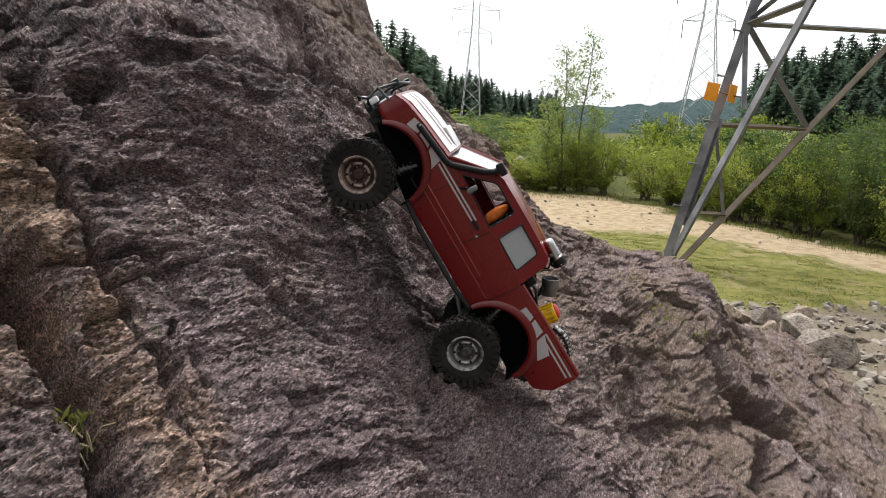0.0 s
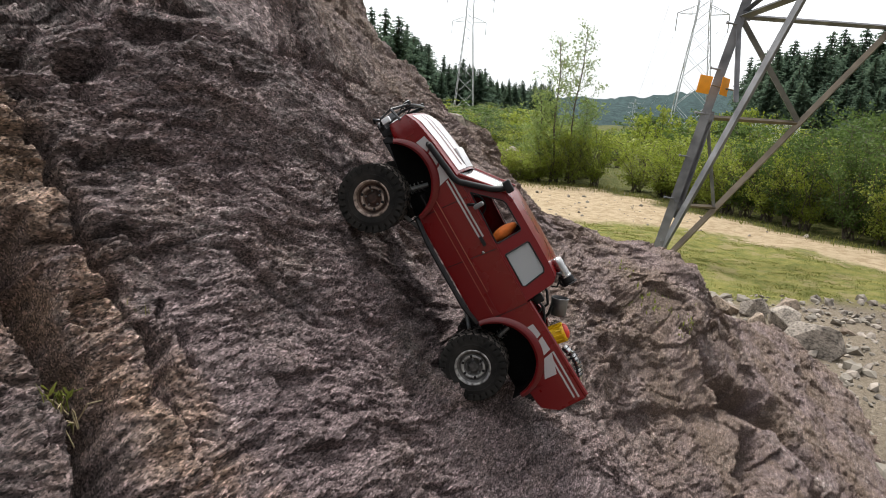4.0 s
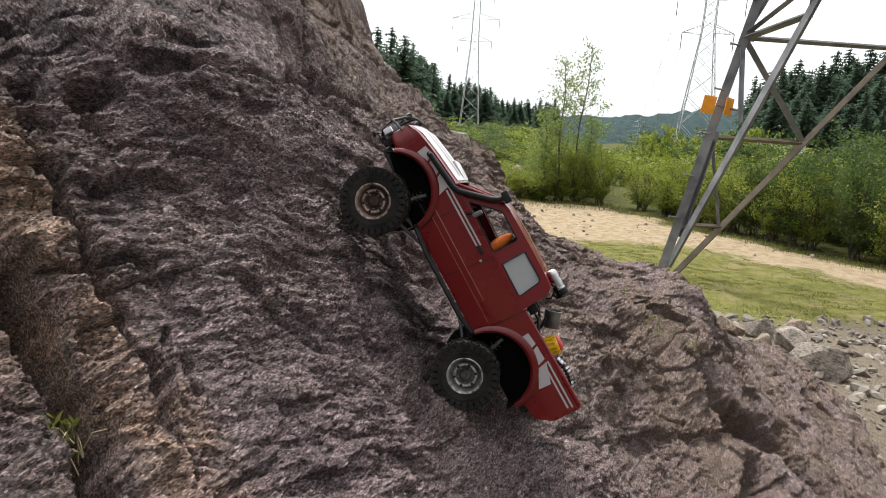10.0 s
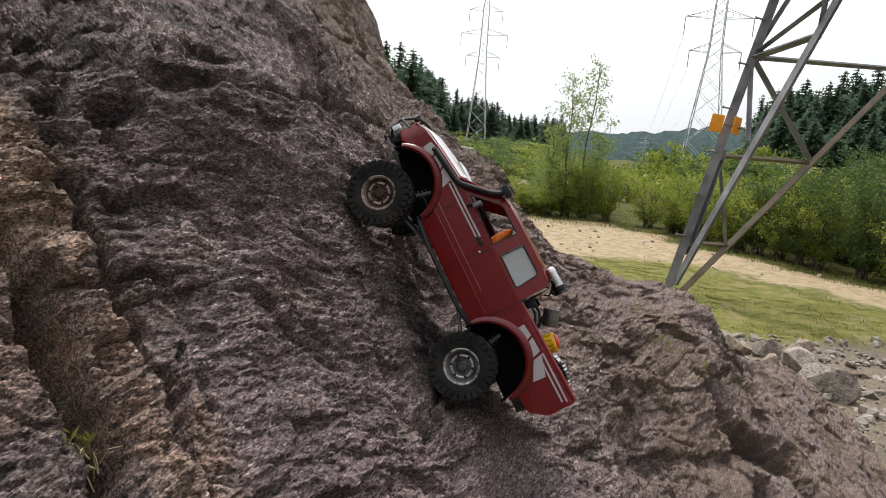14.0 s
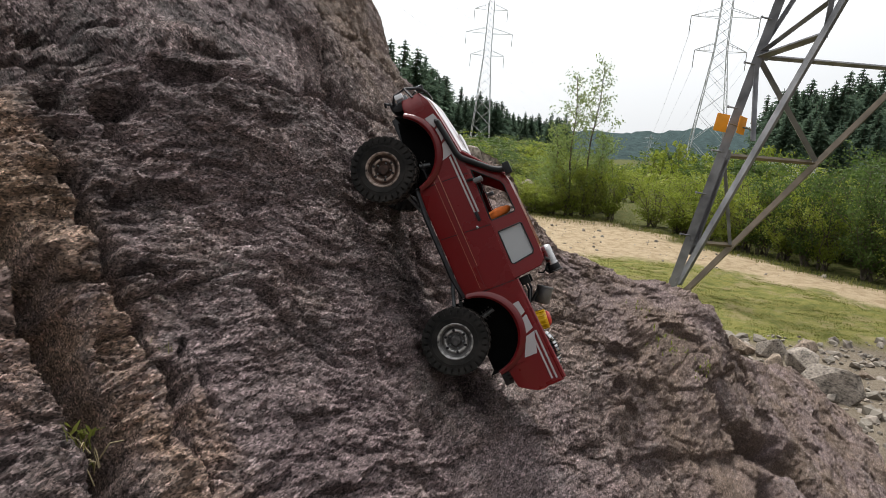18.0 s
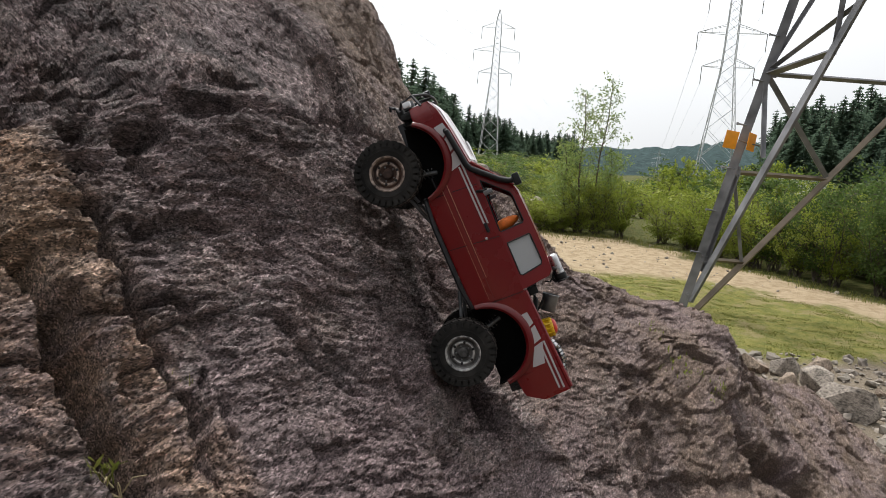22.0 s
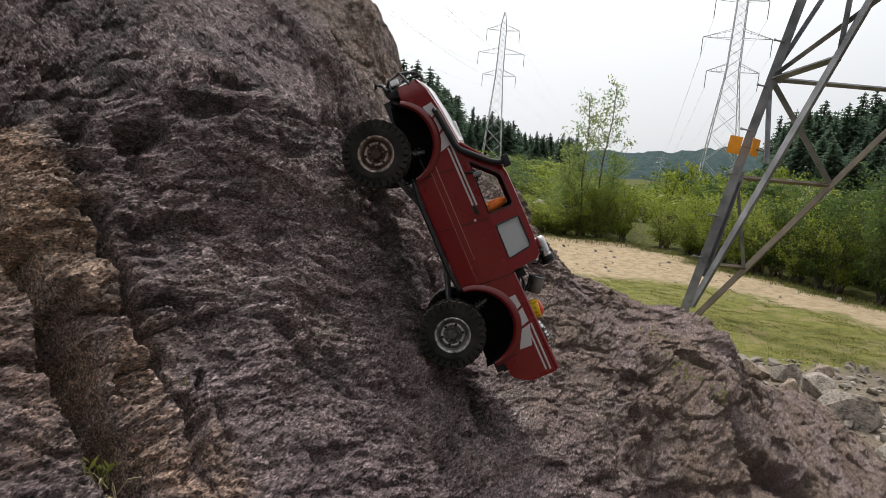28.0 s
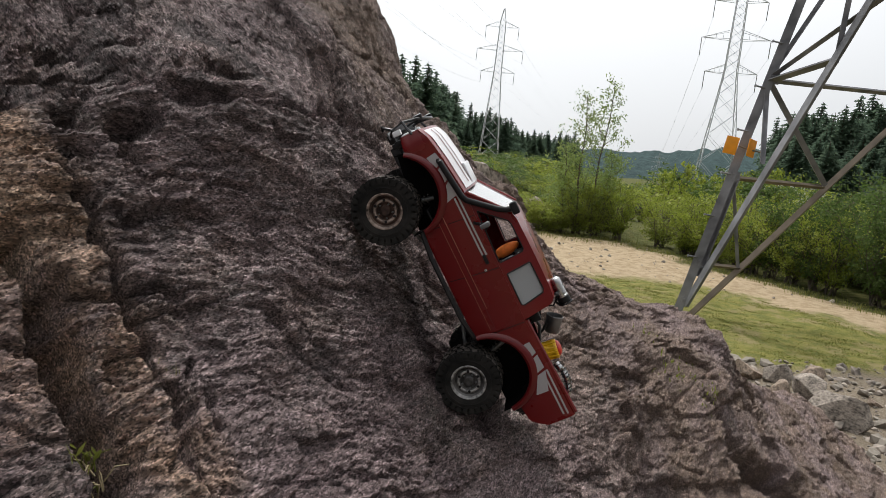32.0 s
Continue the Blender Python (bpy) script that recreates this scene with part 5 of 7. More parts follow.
# ---- far hills ----
def build_hills():
    # the blue of distant air is mixed into the forest colour
    hill_mat = material("hazy_wooded_hill", (0.046, 0.066, 0.066), 1.0, var=0.35, scale=0.45, bump=0.0, spec=0.0)
    for name, y0, ridge in (("backdrop_hill", 1150, ((-500, 14), (-150, 12), (60, 14), (230, 16), (330, 23), (425, 38), (520, 48), (700, 48), (1500, 40))),
                            ("backdrop_hill", 1900, ((-900, 18), (-300, 20), (100, 26), (300, 24), (520, 30), (900, 40), (1700, 40)))):
        bm, rows = bmesh.new(), []
        rx, rz = [q[0] for q in ridge], [q[1] for q in ridge]
        for i in range(260):
            x = rx[0] + (rx[-1] - rx[0]) * i / 259
            h = float(np.interp(x, rx, rz)) + 5.0 * random.Random(i).random() + 3 * float(layered(np.array([x / 40]), np.array([y0 / 40.0]), 3, 0.5, 9)[0])
            rows.append([bm.verts.new((x, y0 - 320, -62)), bm.verts.new((x, y0 - 120, h * 0.5 - 8)), bm.verts.new((x, y0, h)), bm.verts.new((x, y0 + 250, -62))])
        for a, b in zip(rows, rows[1:]):
            for j in range(3):
                bm.faces.new((a[j], b[j], b[j + 1], a[j + 1]))
        me = mesh_of(bm, name, hill_mat, 60)
        tagged(new(name, me), "far hill covered with dark forest, tinted blue-green for haze", "hill", kind="structure")


build_hills()


# ---- leaves ----
def leaf_material(name, a, b, c, through_share=0.45, rough=0.55, spec=0.25):
    m = bpy.data.materials.new(name)
    m.use_nodes = True
    n, l = m.node_tree.nodes, m.node_tree.links
    out, p = n["Material Output"], n["Principled BSDF"]
    p.inputs["Roughness"].default_value = rough
    p.inputs["Specular IOR Level"].default_value = spec
    geo = n.new("ShaderNodeNewGeometry")
    info = n.new("ShaderNodeObjectInfo")
    ramp = n.new("ShaderNodeValToRGB")
    ramp.color_ramp.elements[0].color, ramp.color_ramp.elements[1].color = (*a, 1), (*c, 1)
    e = ramp.color_ramp.elements.new(0.5)
    e.color = (*b, 1)
    add = n.new("ShaderNodeMath")
    add.operation = "MULTIPLY_ADD"
    add.inputs[1].default_value, add.inputs[2].default_value = 0.62, 0.0
    shift = n.new("ShaderNodeMath")
    shift.operation = "MULTIPLY"
    shift.inputs[1].default_value = 0.38
    l.new(geo.outputs["Random Per Island"], add.inputs[0])
    l.new(info.outputs["Random"], shift.inputs[0])
    l.new(shift.outputs["Value"], add.inputs[2])
    l.new(add.outputs["Value"], ramp.inputs["Fac"])
    l.new(ramp.outputs["Color"], p.inputs["Base Color"])
    tr = n.new("ShaderNodeBsdfTranslucent")
    l.new(ramp.outputs["Color"], tr.inputs["Color"])
    mix = n.new("ShaderNodeMixShader")
    mix.inputs["Fac"].default_value = through_share
    l.new(p.outputs["BSDF"], mix.inputs[1])
    l.new(tr.outputs["BSDF"], mix.inputs[2])
    l.new(mix.outputs["Shader"], out.inputs["Surface"])
    return m


ALDER = leaf_material("shrub_leaf", (0.130, 0.178, 0.020), (0.230, 0.278, 0.038), (0.35, 0.38, 0.088), 0.5)
DEEP = leaf_material("deep_leaf", (0.048, 0.084, 0.018), (0.080, 0.126, 0.030), (0.130, 0.180, 0.050), 0.5)
YOUNG = leaf_material("young_leaf", (0.16, 0.23, 0.06), (0.24, 0.31, 0.10), (0.34, 0.39, 0.17))
# conifer greens are lightened to carry the haze of distance in their colour
HAZY_NEEDLE = leaf_material("hazy_needle", (0.072, 0.112, 0.080), (0.095, 0.140, 0.096), (0.120, 0.165, 0.105), 0.5, 0.9, 0.05)
GRASS = leaf_material("grass_blade", (0.11, 0.135, 0.022), (0.165, 0.175, 0.038), (0.25, 0.225, 0.085), 0.45)
BARK = material("bark", (0.085, 0.066, 0.05), 0.9, var=0.4, scale=12, bump=0.5)


def quads_mesh(name, quads, mat, extra=None):
    """A mesh from an array of quads (n, 4, 3)."""
    q = np.asarray(quads, dtype=np.float32)
    me = bpy.data.meshes.new(name)
    me.vertices.add(len(q) * 4)
    me.vertices.foreach_set("co", q.ravel())
    me.loops.add(len(q) * 4)
    me.loops.foreach_set("vertex_index", np.arange(len(q) * 4, dtype=np.int32))
    me.polygons.add(len(q))
    me.polygons.foreach_set("loop_start", np.arange(0, len(q) * 4, 4, dtype=np.int32))
    me.update()
    me.materials.append(mat)
    return me


def leaf_quads(centres, size, rng, flat=0.0):
    """Kite-shaped leaves, turned at random, about the centres."""
    n = len(centres)
    d = rng.normal(size=(n, 3))
    d[:, 2] = d[:, 2] * (1 - flat) - 0.25
    d /= np.linalg.norm(d, axis=1)[:, None]
    e = np.cross(d, rng.normal(size=(n, 3)))
    e /= np.linalg.norm(e, axis=1)[:, None] + 1e-9
    s = (size * rng.uniform(0.6, 1.35, n))[:, None]
    return np.stack((centres - d * s * 0.55, centres + e * s * 0.30 - d * s * 0.05, centres + d * s * 0.6, centres - e * s * 0.30 - d * s * 0.05), 1)


def shrub(seed, height, spread, leaves, size, mat, stems=11):
    """Meshes of a shrub: its stems and its leaves."""
    rng = np.random.default_rng(seed)
    bm, twigs = bmesh.new(), []
    for k in range(stems):
        a, lean = rng.uniform(0, 2 * np.pi), rng.uniform(0.1, 1.0) * spread
        h = height * rng.uniform(0.62, 1.05) * (1 - 0.25 * lean / max(spread, 0.01))
        pts = [np.array((0.10 * math.cos(a), 0.10 * math.sin(a), 0.0))]
        for j in range(1, 6):
            u = j / 5
            pts.append(np.array((math.cos(a) * lean * u ** 1.3, math.sin(a) * lean * u ** 1.3, h * u)) + rng.normal(0, 0.035, 3) * height)
        tube(bm, pts, 0.012, 5, 0.003)
        for j in range(8):
            u = rng.uniform(0.12, 1.0)
            i = min(4, int(u * 5))
            p = pts[i] + (pts[i + 1] - pts[i]) * (u * 5 - i)
            out = np.array((math.cos(a + rng.normal(0, 1.1)), math.sin(a + rng.normal(0, 1.1)), rng.uniform(0.1, 0.9)))
            q = p + out * height * rng.uniform(0.10, 0.24)
            tube(bm, (p, (p + q) / 2 + (0, 0, 0.02), q), 0.004, 3, 0.002)
            twigs.append((p, q))
    per = leaves // len(twigs)
    cs = []
    for p, q in twigs:
        u = rng.uniform(0.0, 1.15, per)[:, None]
        cs.append(p + (q - p) * u + rng.normal(0, 0.027 * height, (per, 3)))
    cs = np.concatenate(cs)
    cs[:, 2] = np.abs(cs[:, 2]) + 0.02
    return mesh_of(bm, "wood", BARK, 60), quads_mesh("foliage", leaf_quads(cs, size, rng), mat)


def plant(name, meshes, names, label, category, group, x, y, turn, scale, kind=""):
    root = thing(name, label, category, group, kind)
    for nm, me in zip(names, meshes):
        o = new(nm, me)
        o.parent = root
    root.matrix_world = pose(x, y, ground_z(x, y) - 0.02, 0, 0, turn) @ Matrix.Diagonal((scale[0], scale[0], scale[1], 1))
    return root


def build_shrubs():
    rng = random.Random(12)
    light = [shrub(s, 1.35, 0.75, 4900, 0.036, ALDER, 14) for s in (1, 2, 3, 4)]
    deep = [shrub(s, 1.9, 0.95, 5600, 0.043, DEEP, 14) for s in (11, 12, 13)]  # deep ones stand 1.9 m high at scale 1
    light_far = [shrub(s, 1.35, 0.75, 1100, 0.075, ALDER, 7) for s in (21, 22, 23)]
    deep_far = [shrub(s, 1.9, 0.95, 1200, 0.095, DEEP, 7) for s in (31, 32, 33)]
    front = ((0.2, 13.0), (1.17, 12.5), (1.9, 13.1), (2.6, 13.1), (3.35, 12.7), (3.95, 11.5), (4.4, 10.4), (4.8, 9.5), (5.2, 8.8), (5.6, 8.2), (6.2, 7.6), (6.9, 7.0))
    fx, fy = [q[0] for q in front], [q[1] for q in front]
    length = [0.0]
    for a, b in zip(front, front[1:]):
        length.append(length[-1] + math.dist(a, b))

    def put(pool, x, y, s, h):
        if x / y < 0.085 and y < 16:
            return  # bare rock knolls here
        if x / y < 0.15 and y < 20:
            h *= 0.66
        if 0.462 < x / y < 0.492 and 8.5 < y < 44:
            h = min(h, 0.62 if pool in (light, light_far) else 0.45)
        plant("shrub", pool[rng.randrange(len(pool))], ("wood", "foliage"),
              "leafy yellow-green shrub beside the sandy track" if pool in (light, light_far) else "dense dark green shrub behind the track", "shrub", "shrubs beyond the track", x, y, rng.uniform(0, 360), (s, h))
    for k in range(26):
        d = length[-1] * (k + rng.random() * 0.7) / 26
        x, y = float(np.interp(d, length, fx)), float(np.interp(d, length, fy))
        nx, ny = (0.0, 1.0) if x < 3.3 else (0.86, 0.5)
        right = x > 4.3
        put(deep if right and rng.random() < 0.7 else light, x + nx * 0.55, y + ny * 0.55, rng.uniform(0.75, 1.0), rng.uniform(0.62, 0.95) if not right else rng.uniform(0.75, 1.0))
        for row in range(1, 5):
            o = 0.55 + row * 1.25 + rng.uniform(-0.3, 0.3)
            tall = (0.72 + 0.055 * row) if not right else (0.86 + 0.17 * row)
            pool = deep if rng.random() < (0.25 if not right else 0.75) else light
            put(pool, x + nx * o + rng.uniform(-0.4, 0.4), y + ny * o + rng.uniform(-0.4, 0.4), rng.uniform(0.95, 1.35), tall * rng.uniform(0.85, 1.15) * (0.78 if pool is deep else 1.0))
    # farther thickets, wider and lower against the sky line
    for k in range(70):
        y = 19 + 26 * rng.random()
        x = y * (-0.10 + 0.62 * rng.random())
        tall = 0.80 if x / y < 0.30 else 1.45
        pool = deep_far if rng.random() < 0.55 else light_far
        put(pool, x, y, rng.uniform(1.3, 1.9), tall * rng.uniform(0.75, 1.15) * (0.72 if pool is deep_far else 1.0))
    # scrub out to the foot of the hills
    for k in range(90):
        y = 42 + 110 * (k / 90) ** 1.4
        x = y * (0.06 + 0.42 * rng.random())
        pool = deep_far if rng.random() < 0.6 else light_far
        put(pool, x, y, rng.uniform(2.2, 3.6), rng.uniform(0.80, 1.15) * (0.72 if pool is deep_far else 1.0))


build_shrubs()


def build_young_trees():
    """Two slender young alders with thin, gappy crowns, and two saplings at their feet."""
    for seed, x, y, h, lean, wide in ((5, 2.33, 13.7, 2.72, -0.03, 0.30), (6, 2.66, 13.9, 3.02, 0.09, 0.24), (8, 2.10, 13.8, 1.75, -0.10, 0.30), (9, 2.95, 14.1, 1.6, 0.05, 0.30)):
        rng = np.random.default_rng(seed)
        root = thing("young_tree", "slender young tree with a thin crown of pale leaves", "tree", "young trees")
        bm = bmesh.new()
        pts = [np.array((lean * (k / 8) ** 1.5 * h * 0.6 + 0.03 * math.sin(k * 1.3), 0.03 * math.cos(k), h * k / 8)) for k in range(9)]
        tube(bm, pts, 0.024, 7, 0.006)
        part("trunk", bm, BARK, root)
        bm, cs = bmesh.new(), []
        for k in range(26):
            u = 0.16 + 0.83 * (k + rng.uniform(0, 0.8)) / 26
            i = min(7, int(u * 8))
            p = pts[i] + (pts[i + 1] - pts[i]) * (u * 8 - i)
            a = 2.4 * k + rng.normal(0, 0.4)
            r = h * wide * (1.08 - u) ** 0.6 * rng.uniform(0.55, 1.05)
            q = p + np.array((math.cos(a) * r, math.sin(a) * r, r * rng.uniform(0.55, 1.2)))
            mid = (p + q) / 2 + (0, 0, -0.08 * r)
            tube(bm, (p, mid, q), 0.006, 4, 0.002)
            # leaves sit in clumps, with bare limb between them
            for c in range(rng.integers(4, 8)):
                w = rng.uniform(0.3, 1.08)
                spot = p + (mid - p) * 2 * w if w < 0.5 else mid + (q - mid) * (2 * w - 1)
                m = int(rng.integers(11, 24) * (1.55 - u))
                cs.append(spot + rng.normal(0, 0.055, (m, 3)) * (1.2, 1.2, 1.0))
        part("wood", bm, BARK, root)
        o = new("foliage", quads_mesh("foliage", leaf_quads(np.concatenate(cs), 0.042, rng), YOUNG))
        o.parent = root
        root.matrix_world = pose(x, y, ground_z(x, y) - 0.02)


build_young_trees()


def conifer(seed, h):
    rng = np.random.default_rng(seed)
    bm = bmesh.new()
    tube(bm, [(0, 0, 0), (0.02 * h * 0.1, 0, h * 0.5), (0, 0, h)], 0.018 * h, 7, 0.002 * h)
    quads = []
    z = 0.08 * h
    while z < 0.985 * h:
        u = z / h
        reach = h * (0.27 * (1 - u) ** 0.80 + 0.016) * rng.uniform(0.75, 1.15)
        for k in range(int(11 + 8 * (1 - u))):
            if rng.random() < 0.12:
                continue
            a = rng.uniform(0, 2 * np.pi)
            r = reach * rng.uniform(0.55, 1.15)
            steps = max(2, int(5 * r / (0.1 * h)) + 1)
            d = np.array((math.cos(a), math.sin(a), 0))
            side = np.array((-math.sin(a), math.cos(a), 0))
            for j in range(steps):
                t = (j + 0.5) / steps
                c = d * r * t + np.array((0, 0, z - 0.30 * r * t * t + 0.06 * r * t))
                w = 0.034 * h * (1.15 - 0.7 * t) * (0.35 + 0.65 * (1 - u)) * rng.uniform(0.7, 1.3)
                ln = r / steps * 0.75
                tilt = np.array((0, 0, rng.normal(0, 0.9) * w))
                quads.append((c - side * w + tilt - d * ln * 0.4, c + d * ln - (0, 0, 0.35 * ln), c + side * w - tilt - d * ln * 0.4, c - d * ln * 0.6 + (0, 0, 0.15 * w)))
        z += h * 0.027 * rng.uniform(0.7, 1.3)
    return mesh_of(bm, "trunk", BARK, 60), quads_mesh("crown", quads, HAZY_NEEDLE)


def build_conifers():
    rng = random.Random(31)
    kinds = [conifer(s, 10.0) for s in (41, 42, 43, 44, 45)]

    def put(az, dist, top, wide=1.0):
        """top: height of the tip over the eye, as a tangent."""
        x, y = dist * az, dist
        g = ground_z(x, y)
        h = (1.5 + top * dist - g) / 10.0
        plant("conifer", kinds[rng.randrange(5)], ("trunk", "crown"), "tall dark green conifer at the edge of the forest", "tree", "conifers", x, y, rng.uniform(0, 360), (h * wide * rng.uniform(1.05, 1.5), h))
    # behind the rock's upper edge
    for az, dist, top in ((-0.062, 74, 0.112), (-0.050, 80, 0.100), (-0.040, 78, 0.084), (-0.028, 86, 0.072), (-0.018, 84, 0.060), (-0.010, 95, 0.048), (0.004, 92, 0.062), (0.012, 88, 0.050),
                          (0.022, 96, 0.036), (0.031, 90, 0.058), (0.040, 94, 0.052), (0.048, 99, 0.046), (0.058, 104, 0.038), (-0.08, 84, 0.12), (-0.10, 86, 0.12)):
        put(az, dist * 2.4, top, 1.2)
    for k in range(40):
        put(0.055 + 0.105 * k / 40 + rng.uniform(-0.003, 0.003), rng.uniform(225, 265), 0.022 + 0.010 * rng.random() + (0.010 if k % 7 == 3 else 0))
    for k in range(30):
        put(-0.075 + 0.15 * k / 30 + rng.uniform(-0.004, 0.004), rng.uniform(200, 240), (0.068 if k < 12 else 0.036) + 0.022 * rng.random(), 1.3)
    # on the slope beyond the lattice tower
    for k in range(120):
        u = k / 119
        put(0.44 + 0.36 * u + rng.uniform(-0.006, 0.006), rng.uniform(52, 70), 0.066 + 0.075 * u * rng.uniform(0.55, 1.1) + 0.028 * rng.random() * (1 if k % 3 else 1.6))
    for k in range(60):
        put(0.45 + 0.40 * rng.random(), rng.uniform(44, 50), 0.040 + 0.040 * rng.random(), 1.3)


build_conifers()


# ---- steel towers ----
GALV = material("galvanised_steel", (0.125, 0.126, 0.136), 0.55, metal=0.2, var=0.3, scale=6, bump=0.1, tint=(0.20, 0.20, 0.21))
WEATHERED = material("weathered_steel", (0.15, 0.122, 0.09), 0.65, metal=0.2, var=0.35, scale=6, bump=0.1)
# steel of the far pylons and wires, paled in its colour to suggest haze
HAZY_STEEL = material("hazy_pylon_steel", (0.46, 0.47, 0.49), 0.6, metal=0.3, var=0.2, scale=2, bump=0.0)
CERAMIC = material("insulator", (0.12, 0.11, 0.11), 0.4, var=0.2, scale=3, bump=0.0)
PLATE = material("orange_plate", (0.80, 0.30, 0.010), 0.5, var=0.12, scale=14, bump=0.05)


def angle_bar(bm, p, q, w, t, turn=0.0):
    """An L-section from p to q."""
    p, q = Vector(p), Vector(q)
    d = (q - p).normalized()
    x = d.cross(Vector((0, 0, 1)))
    if x.length < 0.05:
        x = d.cross(Vector((0, 1, 0)))
    x.normalize()
    y = x.cross(d)
    c, s = math.cos(radians(turn)), math.sin(radians(turn))
    x, y = c * x + s * y, c * y - s * x
    loop = ((0, 0), (w, 0), (w, t), (t, t), (t, w), (0, w))
    o = (x + y) * (-w / 2)
    a = [bm.verts.new(p + o + u * x + v * y) for u, v in loop]
    b = [bm.verts.new(q + o + u * x + v * y) for u, v in loop]
    for k in range(6):
        bm.faces.new((a[k], a[(k + 1) % 6], b[(k + 1) % 6], b[k]))
    bm.faces.new(a[::-1])
    bm.faces.new(b)
    return bm


def build_tower():
    root = thing("lattice_tower", "galvanised steel lattice tower leg with braces standing on the grass", "power tower")
    foot = Vector((2.43, 7.23, 0))

    def on_leg(z):
        return foot + Vector((0.2217, 0, 1)) * z
    bars = (("leg", on_leg(-0.1), on_leg(6.5), 0.090, 0.012, 200, GALV), ("brace", (2.545, 7.25, -0.05), (6.11, 7.97, 4.0), 0.066, 0.008, 40, WEATHERED),
            ("horizontal", on_leg(1.49), (3.86, 7.512, 1.49), 0.055, 0.007, 30, WEATHERED), ("horizontal", on_leg(2.50), (6.1, 8.05, 2.60), 0.060, 0.007, 30, GALV),
            ("horizontal", on_leg(0.56), (3.06, 7.355, 0.545), 0.045, 0.006, 30, WEATHERED), ("diagonal", on_leg(2.48), (3.87, 7.516, 1.505), 0.052, 0.006, 60, GALV))
    bars += (("strut", (2.80, 7.235, 1.47), (3.05, 7.355, 0.545), 0.040, 0.005, 10, GALV), ("diagonal", (2.52, 7.19, 0.10), (3.94, 5.84, 5.0), 0.085, 0.010, 215, GALV),
            ("tie", on_leg(2.50), (3.25, 6.52, 2.65), 0.075, 0.009, 20, GALV), ("strut", on_leg(2.44), (2.925, 6.915, 1.65), 0.050, 0.006, 80, GALV),
            ("diagonal", on_leg(2.53), (3.52, 6.08, 3.28), 0.048, 0.006, 30, GALV), ("strut", (3.245, 6.53, 2.60), (3.27, 6.48, 4.6), 0.050, 0.006, 0, GALV),
            ("strut", (2.80, 7.19, 1.47), (2.575, 7.185, 0.42), 0.050, 0.006, 100, GALV), ("diagonal", on_leg(2.55), (3.60, 7.30, 3.75), 0.045, 0.006, 20, GALV))
    for name, p, q, w, t, turn, mat in bars:
        part(name, angle_bar(bmesh.new(), p, q, w, t, turn), mat, root, smooth=0)
    for k in range(13):
        z = 0.62 + 0.445 * k
        bm = bmesh.new()
        p = on_leg(z)
        tube(bm, (p + Vector((-0.005, -0.03, 0)), p + Vector((-0.125, -0.05, 0.012))), 0.009, 6)
        tube(bm, (p + Vector((-0.125, -0.05, 0.012)), p + Vector((-0.135, -0.052, 0.013))), 0.015, 6)
        part("step_bolt", bm, GALV, root)
    for z in (0.14, 0.56, 1.49, 2.50):
        bm = bmesh.new()
        p = on_leg(z)
        box(bm, (p.x - 0.015, p.y - 0.045, z - 0.055), (p.x + 0.075, p.y - 0.035, z + 0.05))
        gusset = part("gusset_plate", bm, GALV, root, smooth=0)
        for i in range(3):
            for j in range(2):
                bm = bmesh.new()
                lathe(bm, [(0.0001, -0.012), (0.010, -0.010), (0.010, 0.0)], 6, "y", Matrix.Translation((p.x + 0.005 + 0.026 * i, p.y - 0.045, z - 0.030 + 0.055 * j)))
                part("bolt", bm, GALV, gusset, smooth=0)
    for x, y, z, turn in ((2.665, 7.11, 1.80, -28), (2.875, 7.12, 1.79, 34)):
        bm = bmesh.new()
        box(bm, (-0.062, -0.004, -0.088), (0.062, 0.004, 0.088), pose(x, y, z, 0, 8, turn), 0.003)
        part("sign_plate", bm, PLATE, root, "plain orange marker plate")
    bm = bmesh.new()
    tube(bm, ((2.74, 7.11, 1.80), (2.86, 7.13, 1.775), (2.98, 7.13, 1.76)), 0.008, 6)
    part("strap", bm, WEATHERED, root)


build_tower()


